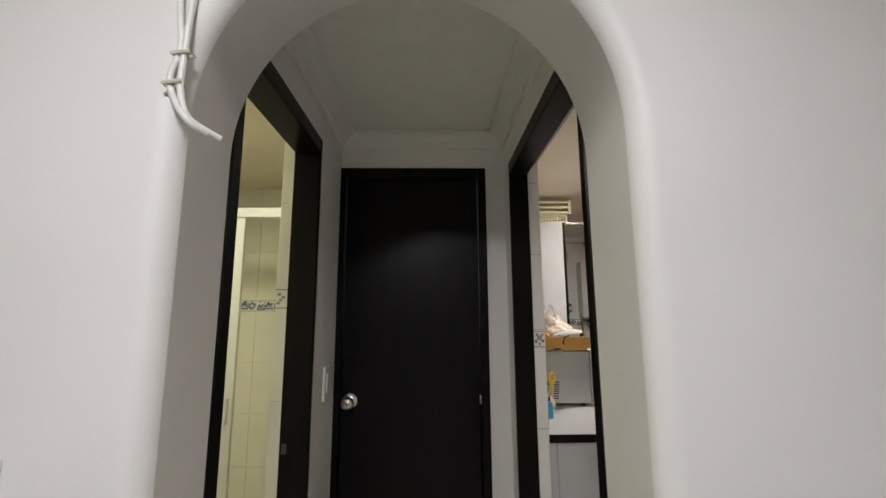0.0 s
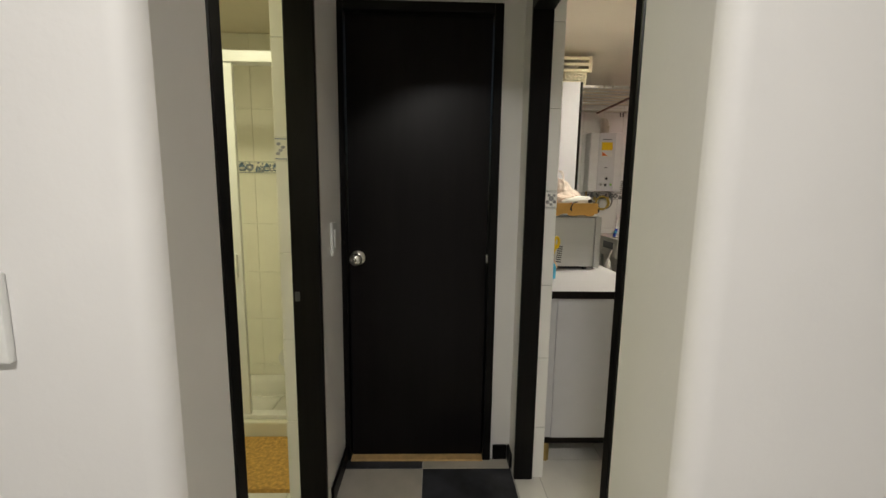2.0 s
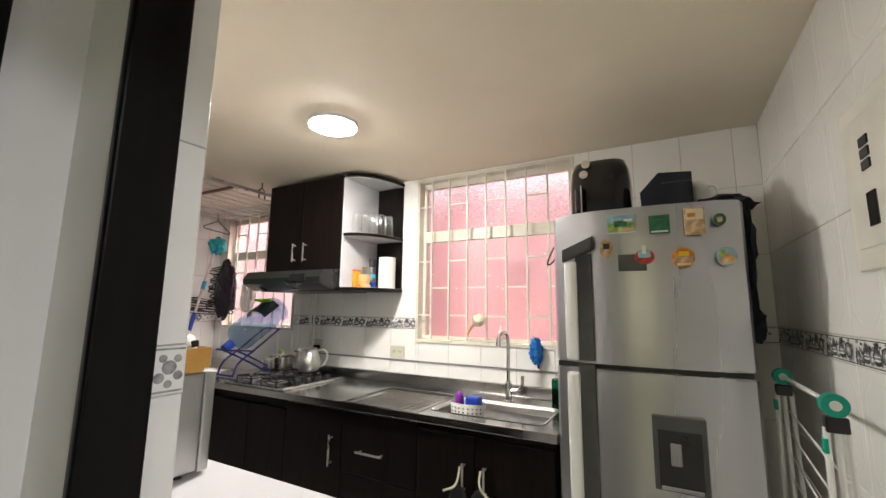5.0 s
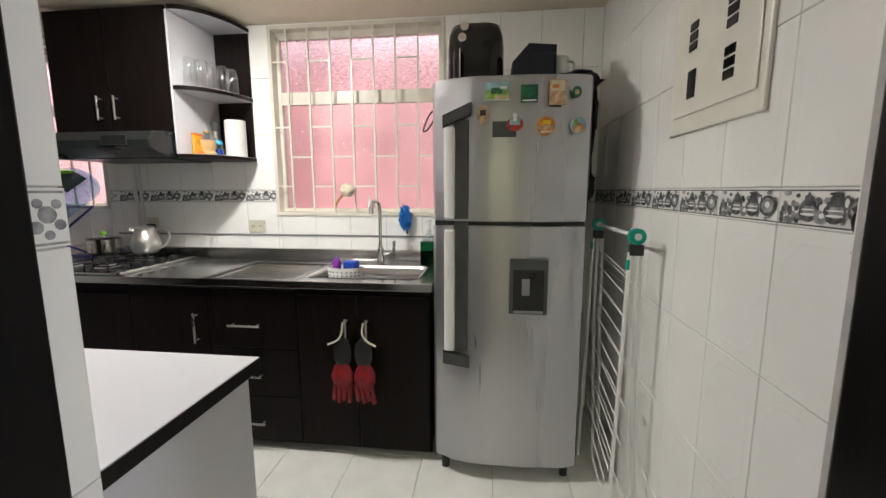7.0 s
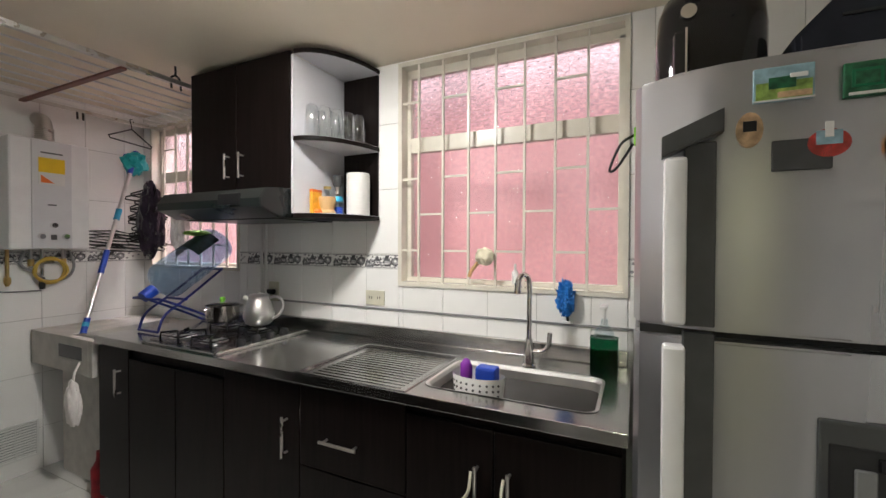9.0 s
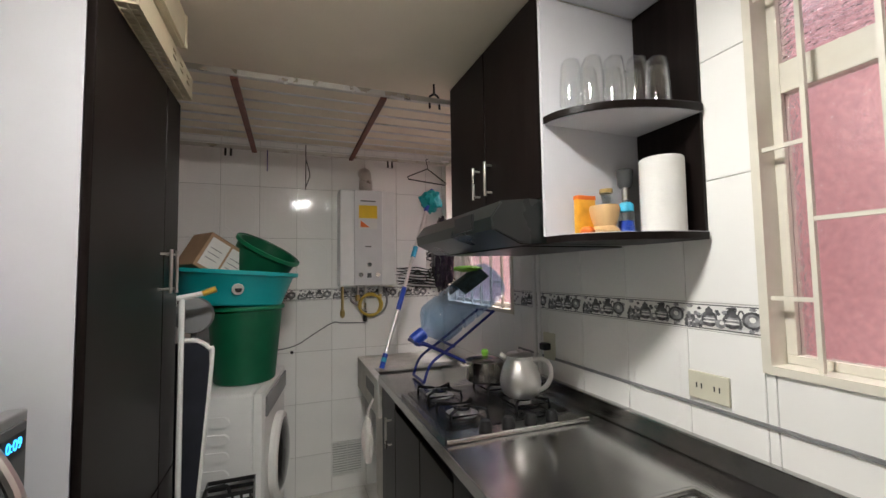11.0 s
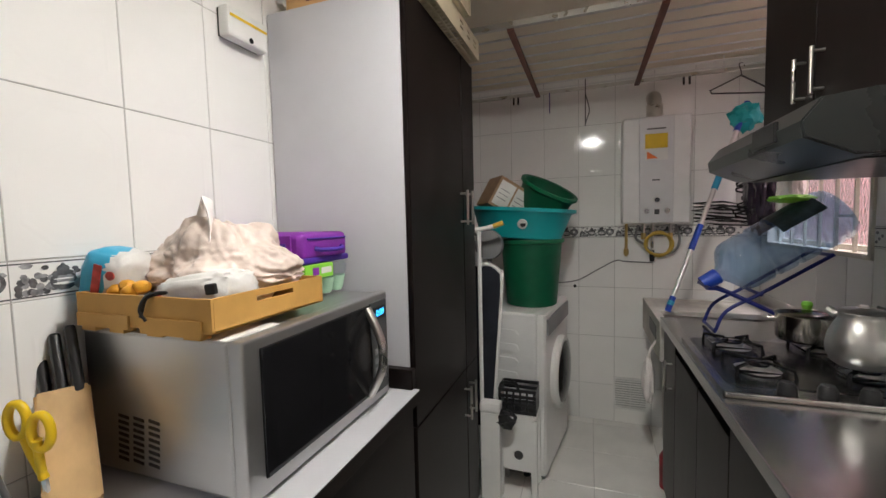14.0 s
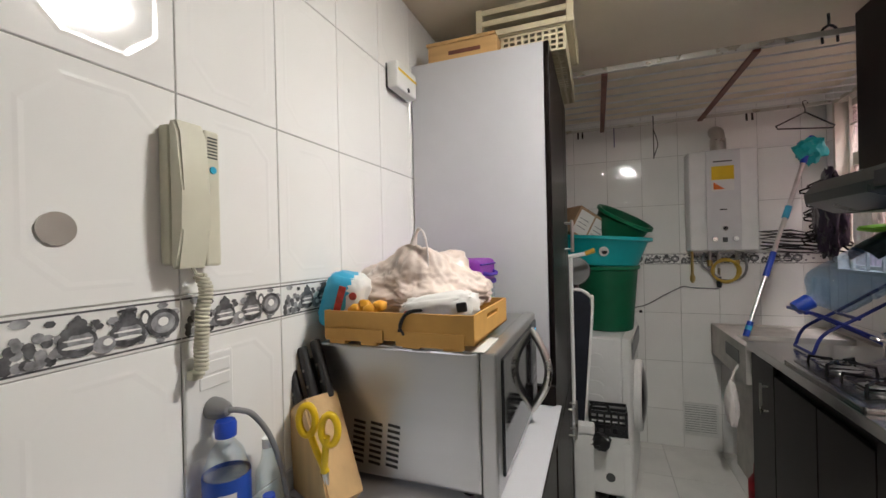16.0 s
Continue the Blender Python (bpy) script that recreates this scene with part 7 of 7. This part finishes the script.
for i in range(6):
    rr = random.Random(40 + i)
    z = 1.335 + 0.022 * i
    part("flat_hanger", tube([(2.06 + rr.uniform(0, 0.03), 4.70, z), (2.22, 4.69, z + rr.uniform(-0.02, 0.03)), (2.36, 4.66, z - 0.03), (2.2, 4.68, z - 0.02)], 0.006, 6, closed=True), BLACK_PLASTIC, hb_)
sg = thing("white_bag", (2.33, 4.2, 1.4), "crumpled clear plastic bag on the window bars", "bag")
part("bag", crumple((2.36, 4.22, 1.48), (0.045, 0.08, 0.16), 44, 1.2, 5), BAG, sg, smooth=70)

# pipes under the heater
ps = thing("gas_pipes", (1.85, 4.74, 1.1), "brass valves and pipes below the water heater", "pipes")
for x, z in ((1.70, 1.12), (1.80, 1.22), (1.85, 1.09), (1.95, 1.22)):
    part("pipe", cyl((x, 4.725, 1.335), (x, 4.725, z), 0.009, 10), BRASS if x < 1.75 else SATIN, ps)
    part("valve", lathe([(0, -0.02), (0.014, -0.02), (0.016, 0), (0.014, 0.02), (0, 0.02)], (x, 4.722, z + 0.03), 12), BRASS if x != 1.85 else IRON, ps)
part("coupling", cyl((1.85, 4.722, 1.09), (1.85, 4.722, 1.16), 0.013, 10), IRON, ps)
for k in range(2):
    ring = [(1.885 + (0.068 + 0.01 * k) * math.cos(t), 4.715 - 0.012 * k, 1.20 + (0.076 - 0.008 * k) * math.sin(t)) for t in [i * math.pi / 14 for i in range(28)]]
    part("yellow_hose", tube(ring, 0.0085, 8, closed=True), YELLOW_HOSE, ps, "coiled yellow gas hose", smooth=60)
part("grey_hose", tube(smooth_path([(1.77, 4.72, 1.32), (1.755, 4.715, 1.24), (1.80, 4.71, 1.2), (1.86, 4.71, 1.14), (1.96, 4.71, 1.15), (2.0, 4.715, 1.22), (1.98, 4.72, 1.32)]), 0.008, 8), GREY, ps, smooth=60)
part("wire", tube(smooth_path([(1.24, 4.742, 0.93), (1.40, 4.742, 0.955), (1.53, 4.742, 1.03), (1.64, 4.742, 1.09), (1.70, 4.74, 1.085), (1.85, 4.735, 1.08)]), 0.004, 6), GREY, ps, "grey wire", smooth=60)
part("wire_stud", cyl((1.385, 4.7495, 0.915), (1.385, 4.738, 0.915), 0.01, 12), BLACK_PLASTIC, ps)
vg = thing("wall_vent", (1.73, 4.745, 0.1), "white louvred wall vent low on the tiles", "vent")
part("frame", slab("y", 4.738, 4.7495, 1.628, 0.095, 1.835, 0.31, holes=[(1.64, 0.107, 1.823, 0.298)]), WHITE_PLASTIC, vg)
part("backing", box(1.64, 4.746, 0.107, 1.823, 4.749, 0.298), GREY, vg)
for i in range(12):
    part("louvre", box(1.64, 4.739, 0.11 + i * 0.0158, 1.823, 4.747, 0.12 + i * 0.0158), WHITE_PLASTIC, vg)
part("mullion", box(1.729, 4.7385, 0.107, 1.734, 4.747, 0.298), WHITE_PLASTIC, vg)

# buckets on the washing machine
WT = 0.8855
gb = thing("green_bucket", (1.16, 4.25, WT), "round dark green plastic bucket on the washing machine", "bucket")
part("wall", lathe([(0, 0), (0.135, 0), (0.142, 0.006), (0.172, 0.355), (0.172, 0.37), (0.168, 0.37), (0.136, 0.012), (0, 0.012)], (1.16, 4.25, WT), 44), BUCKET_GREEN, gb, smooth=50)
part("rim", lathe([(0.1725, 0.352), (0.183, 0.356), (0.185, 0.366), (0.183, 0.3755), (0.168, 0.3755), (0.168, 0.371)], (1.16, 4.25, WT), 44), GREEN, gb, "rolled green rim", smooth=50)
tm = Matrix.Rotation(radians(4), 4, "Y") @ Matrix.Diagonal((1.28, 0.92, 1, 1))
tb = thing("turquoise_tub", (1.10, 4.22, WT + 0.376), "turquoise oval plastic baby tub with a printed eye", "tub")
TB = (1.10, 4.22, WT + 0.385)
part("wall", lathe([(0, 0), (0.17, 0), (0.18, 0.008), (0.215, 0.14), (0.235, 0.15), (0.235, 0.168), (0.21, 0.168), (0.175, 0.02), (0, 0.014)], TB, 44, m=tm), TEAL, tb, smooth=50)
ev = part("printed_eye", cyl((1.145, 4.031, WT + 0.465), (1.145, 4.021, WT + 0.462), 0.026, 20), PAPER, tb, "white printed eye ring")
part("pupil", cyl((1.148, 4.0225, WT + 0.462), (1.148, 4.0195, WT + 0.462), 0.015, 16), BLACK_PLASTIC, ev)
bm2 = Matrix.Rotation(radians(28), 4, "Y") @ Matrix.Rotation(radians(12), 4, "X")
g2 = thing("green_pail", (1.27, 4.27, WT + 0.4), "smaller dark green pail tilted inside the tub", "bucket")
part("wall", lathe([(0, 0), (0.115, 0), (0.12, 0.006), (0.152, 0.215), (0.162, 0.22), (0.162, 0.236), (0.147, 0.236), (0.115, 0.012), (0, 0.012)], (1.16, 4.28, WT + 0.46), 40, m=bm2), BUCKET_GREEN, g2, smooth=50)
part("rim", lathe([(0.163, 0.218), (0.168, 0.221), (0.168, 0.238), (0.163, 0.24)], (1.16, 4.28, WT + 0.46), 40, m=bm2), GREEN, g2)
cm = Matrix.Translation((1.02, 4.19, WT + 0.60)) @ Matrix.Rotation(radians(33), 4, "Z") @ Matrix.Rotation(radians(30), 4, "Y")
cb = thing("cardboard_box", (1.03, 4.17, WT + 0.5), "open brown cardboard box with a white label in the tub", "box")
part("box_body", box(-0.11, -0.10, -0.085, 0.11, 0.10, 0.085, 0.003, m=cm), CARD, cb)
part("flap", box(-0.11, -0.10, 0.0852, 0.108, -0.002, 0.0875, 0.0008, m=cm), CARD, cb)
part("flap", box(-0.11, 0.002, 0.0852, 0.108, 0.10, 0.0875, 0.0008, m=cm), CARD, cb)
for x in (-0.095, 0.008):
    part("label", box(x, -0.1022, -0.07, x + 0.092, -0.1003, 0.07, m=cm), PAPER, cb, "white label")
    for k in range(3):
        part("print_line", box(x + 0.012, -0.1028, 0.02 - k * 0.025, x + 0.07, -0.1022, 0.024 - k * 0.025, m=cm), GREY, cb)

# ironing board, pole, bin and stool beside the washing machine
ib = thing("ironing_board", (0.95, 3.80, 0), "folded ironing board with a dark mesh top standing upright", "ironing board")
part("board", prism([(0.72, 0.35), (1.012, 0.35), (1.028, 0.45), (1.076, 1.06), (1.068, 1.12), (1.03, 1.15), (0.72, 1.15)], 3.775, 3.80, "y", bevel=0.003), CLOTH_DARK, ib, "dark mesh board")
part("cover_edge", tube(smooth_path([(1.014, 3.786, 0.35), (1.03, 3.786, 0.47), (1.079, 3.786, 1.06), (1.07, 3.786, 1.125), (1.03, 3.786, 1.156), (0.98, 3.786, 1.16)]), 0.0095, 10), WHITE_PLASTIC, ib, "white padded edge", smooth=60)
part("leg", cyl((1.0, 3.812, 0.0), (1.0, 3.812, 1.12), 0.008, 10), WHITE_METAL, ib)
part("leg", cyl((0.90, 3.812, 0.0), (0.96, 3.812, 1.12), 0.008, 10), WHITE_METAL, ib)
iron = thing("grey_fan_head", (0.98, 3.86, 1.15), "round grey plastic head behind the ironing board", "fan")
part("head", lathe([(0, 0), (0.06, 0.004), (0.075, 0.025), (0.07, 0.05), (0, 0.06)], (1.0, 3.90, 1.25), 28, m=Matrix.Rotation(radians(90), 4, "X")), GREY, iron, smooth=50)
part("stand", cyl((1.0, 3.88, 0.0), (1.0, 3.88, 1.2), 0.012, 12), GREY, iron)
ml = thing("white_pole", (0.985, 3.735, 0), "white pole with an olive-handled end", "pole")
part("pole", cyl((0.985, 3.735, 0.0), (0.985, 3.735, 1.325), 0.010, 12), WHITE_PLASTIC, ml)
part("arm", tube(smooth_path([(0.95, 3.735, 1.325), (1.0, 3.735, 1.333), (1.06, 3.735, 1.345)]), 0.011, 10), WHITE_PLASTIC, ml)
part("grip", cyl((1.055, 3.735, 1.344), (1.10, 3.735, 1.36), 0.012, 12), YELLOW_HOSE, ml, "olive plastic end")
bi = thing("waste_bin", (1.02, 3.68, 0), "slim white plastic bin with a black bag edge", "bin")
part("body", prism([(0.985, 3.70), (1.075, 3.70), (1.075, 3.755), (0.985, 3.755)], 0.0, 0.46, "z", bevel=0.004), WHITE_PLASTIC, bi)
part("lid", box(0.98, 3.695, 0.462, 1.08, 3.76, 0.505, 0.008), WHITE_PLASTIC, bi)
part("bag_edge", lumpy((1.105, 3.72, 0.43), (0.045, 0.03, 0.04), 50, 0.5, 4, 3), BLACK_PLASTIC, bi, "black bag edge")
st = thing("plastic_stool", (1.16, 3.85, 0), "white plastic step stool with round holes", "stool")
part("seat", prism(rounded(1.05, 3.79, 1.24, 3.955, 0.02), 0.40, 0.42, "z", bevel=0.004), WHITE_PLASTIC, st)
part("front_panel", prism([(1.055, 0.14), (1.235, 0.14), (1.23, 0.40), (1.06, 0.40)], 3.793, 3.801, "y"), WHITE_PLASTIC, st)
for x in (1.06, 1.225):
    for y in (3.80, 3.945):
        part("leg", prism([(x - 0.014, y - 0.012), (x + 0.014, y - 0.012), (x + 0.014, y + 0.012), (x - 0.014, y + 0.012)], 0.0, 0.40, "z", bevel=0.003), WHITE_PLASTIC, st)
part("hole", cyl((1.15, 3.7925, 0.22), (1.15, 3.7905, 0.22), 0.022, 18), DARK_GREY, st, "round hole")
bkt = thing("black_basket", (1.13, 3.86, 0.42), "small black perforated plastic basket on the stool", "basket")
for i in range(6):
    part("grid_bar", box(1.055 + i * 0.033, 3.80, 0.4215, 1.065 + i * 0.033, 3.806, 0.545), BLACK_PLASTIC, bkt)
for z in (0.4215, 0.46, 0.50, 0.53):
    part("grid_rail", box(1.05, 3.801, z, 1.235, 3.805, z + 0.016), BLACK_PLASTIC, bkt)
for z in (0.4215, 0.50, 0.529):
    part("back_rail", box(1.05, 3.93, z, 1.235, 3.935, z + 0.016), BLACK_PLASTIC, bkt)
part("end_side", box(1.05, 3.806, 0.4215, 1.054, 3.93, 0.545), BLACK_PLASTIC, bkt)
part("end_side", box(1.231, 3.806, 0.4215, 1.235, 3.93, 0.545), BLACK_PLASTIC, bkt)
part("bottom", box(1.054, 3.806, 0.4215, 1.231, 3.93, 0.426), BLACK_PLASTIC, bkt)
part("handle", tube(smooth_path([(1.06, 3.80, 0.545), (1.07, 3.795, 0.575), (1.11, 3.795, 0.58), (1.14, 3.80, 0.575), (1.15, 3.802, 0.545)]), 0.007, 8), BLACK_PLASTIC, bkt)
# under the laundry sink
rb = thing("red_bottle", (1.84, 4.12, 0), "red plastic cleaning bottle on the floor", "bottle")
part("bottle", lathe([(0, 0), (0.038, 0), (0.04, 0.16), (0.018, 0.2), (0.016, 0.23), (0, 0.23)], (1.85, 4.10, 0), 20), RED, rb, smooth=60)
part("cap", cyl((1.85, 4.10, 0.23), (1.85, 4.10, 0.25), 0.016, 14), RED, rb)
hw = thing("hanging_bag", (1.78, 4.2, 0.4), "small white plastic bag hung below the laundry sink", "bag")
part("bag", crumple((1.765, 4.17, 0.52), (0.03, 0.055, 0.12), 61, 0.7, 4), BAG, hw, smooth=70)
part("loop", tube(smooth_path([(1.765, 4.17, 0.62), (1.775, 4.175, 0.68), (1.80, 4.18, 0.73)]), 0.006, 6), BAG, hw)

# passage and arch
sp = thing("switch_plate", (-0.62, 0.6, 1.08), "white light switch plate beside the arch", "switch")
part("plate", box(-0.665, 0.588, 1.08, -0.582, 0.5995, 1.20, 0.003), WHITE_PLASTIC, sp)
part("rocker", box(-0.645, 0.584, 1.11, -0.60, 0.589, 1.18, 0.002), WHITE_PLASTIC, sp)
for nm, y, z0, z1 in (("light_switch", 1.765, 1.04, 1.175),):
    t = thing(nm, (HALL_L, y, z0), "white rocker light switch on the passage wall", "switch")
    part("plate", box(HALL_L - 0.0005, y - 0.04, z0, HALL_L + 0.009, y + 0.04, z1, 0.003), WHITE_PLASTIC, t)
    part("rocker", box(HALL_L + 0.008, y - 0.018, z0 + 0.03, HALL_L + 0.014, y + 0.018, z1 - 0.03, 0.003), WHITE_PLASTIC, t)
cbx = thing("cable_pair", (-0.39, 0.6, 1.66), "pair of loose white cables tied along the arch", "cable")
S = 0.595 / 0.64
def arch_pt(x, z, y=0.592):
    return (x * S, y, 1.39 + (z - 1.39) * S)
part("cable", tube(smooth_path([arch_pt(-0.435, 2.10), arch_pt(-0.437, 1.93), arch_pt(-0.428, 1.84), arch_pt(-0.441, 1.785), arch_pt(-0.432, 1.745), arch_pt(-0.405, 1.705), (-0.36, 0.615, 1.672)]), 0.0055, 8), WHITE_PLASTIC, cbx, smooth=60)
part("cable", tube(smooth_path([arch_pt(-0.40, 2.10), arch_pt(-0.415, 1.93), arch_pt(-0.421, 1.83), arch_pt(-0.423, 1.77), arch_pt(-0.415, 1.73), (-0.375, 0.60, 1.685), (-0.345, 0.63, 1.67)]), 0.0055, 8), WHITE_PLASTIC, cbx, smooth=60)
for x, z in ((-0.424, 1.822), (-0.434, 1.768)):
    p = arch_pt(x, z)
    part("cable_tie", tube([(p[0] - 0.014, 0.585, p[2]), (p[0] + 0.014, 0.585, p[2] + 0.004), (p[0] + 0.014, 0.599, p[2] + 0.004), (p[0] - 0.014, 0.599, p[2])], 0.003, 6, closed=True), CREAM_PLASTIC, cbx)

# bathroom
single("bath_mat", prism(rounded(-1.1, 1.70, -0.62, 2.085, 0.03), 0.0005, 0.018, "z", bevel=0.005), MAT_ORANGE, "orange tufted bath mat on the tiles", "bath mat", loc=(-0.86, 1.9, 0))
th = thing("toilet_roll", (-0.64, 1.9, 0.55), "toilet roll on a chrome wall holder", "toilet roll")
part("roll", lathe([(0.018, 0), (0.05, 0), (0.05, 0.1), (0.018, 0.1), (0.018, 0)], (-0.675, 1.83, 0.56), 28, m=Matrix.Rotation(radians(-90), 4, "X")), PAPER, th)
part("holder", tube([(-0.606, 1.82, 0.6), (-0.675, 1.82, 0.6), (-0.675, 1.82, 0.56), (-0.675, 1.94, 0.56)], 0.006, 8), CHROME, th)
shd = thing("shower_head", (-1.02, 2.85, 1.95), "small white shower head on the tiled wall", "shower head")
part("arm", tube(smooth_path([(-1.0, 2.849, 1.97), (-1.0, 2.80, 1.975), (-1.0, 2.76, 1.95)]), 0.009, 10), CHROME, shd)
part("rose", lathe([(0, 0.03), (0.015, 0.03), (0.035, 0.0), (0, 0)], (-1.0, 2.745, 1.90), 20, m=Matrix.Rotation(radians(-20), 4, "X")), WHITE_PLASTIC, shd)

# floors and wall tiles, last
floor_tiles("floor_hall", HALL_L - 0.135, 0.60, HALL_R, 2.06, 0.42, 0.39, -0.08, 1.465, lambda i, j: BLACK_TILE if (i + j) % 2 == 0 else HALL_TILE, "checkered grey and black tiled passage floor")
floor_tiles("floor_kitchen", HALL_R, 0.60, 2.6, 4.87, 0.345, 0.345, 1.50, 1.916, lambda i, j: FLOOR_TILE, "pale ceramic tiled kitchen floor")
floor_tiles("floor_bathroom", -1.85, 0.71, HALL_L - 0.135, 2.95, 0.33, 0.33, -0.66, 1.55, lambda i, j: FLOOR_TILE, "pale ceramic tiled bathroom floor")
tiled(west, "+x", KX0, 1.79, KY1, 2.0665)
tiled(west_s, "+x", KX0, KY0, 0.877, KY0)
tiled(lintel, "+x", KX0, 0.877, 1.79, 2.0665, z0=2.075)
tiled(east, "-x", KX1, KY0, KY1, 2.333, holes=[W1, W2])
tiled(north, "-y", KY1, KX0, KX1, 1.41)
tiled(south, "+y", KY0, KX0, KX1, 0.70)
tiled(end_n, "-y", 1.79, 0.4275, KX0 - 0.001, 0.4275, z1=2.07, emboss=False, rows=ROWS_Z + [(1.241, 1.317)], band=(3.0, 3.1))
b = bmesh.new()
for u, z, r in ((0.438, 1.268, 0.008), (0.452, 1.283, 0.011), (0.466, 1.27, 0.007), (0.442, 1.297, 0.006), (0.464, 1.296, 0.006), (0.452, 1.258, 0.006)):
    cyl((u, 1.7896, z), (u, 1.7886, z), r, 10, bm=b)
for z in (1.2455, 1.3095):
    box(0.429, 1.7888, z, KX0 - 0.003, 1.7897, z + 0.003, bm=b)
ob = new("border_print", finish("border_print", b, PRINT_MID))
ob.parent = end_n
tiled(bath_n, "-y", BY1, BX0, -0.605, -1.0, material=BATH_TILE, emboss=False, rows=BROWS, band=(1.407, 1.488), ink=PRINT_BLUE, soft=PRINT_MID)
tiled(bath_e, "-x", -0.605, 1.575, BY1, 1.61, material=BATH_TILE, emboss=False, rows=BROWS, band=(1.407, 1.488), ink=PRINT_BLUE, soft=PRINT_MID)
tiled(end_b, "-y", 1.568, -0.604, -0.5565, -0.604, z1=2.07, material=BATH_TILE, emboss=False, rows=BROWS, band=(1.407, 1.488), ink=PRINT_BLUE, soft=PRINT_MID)
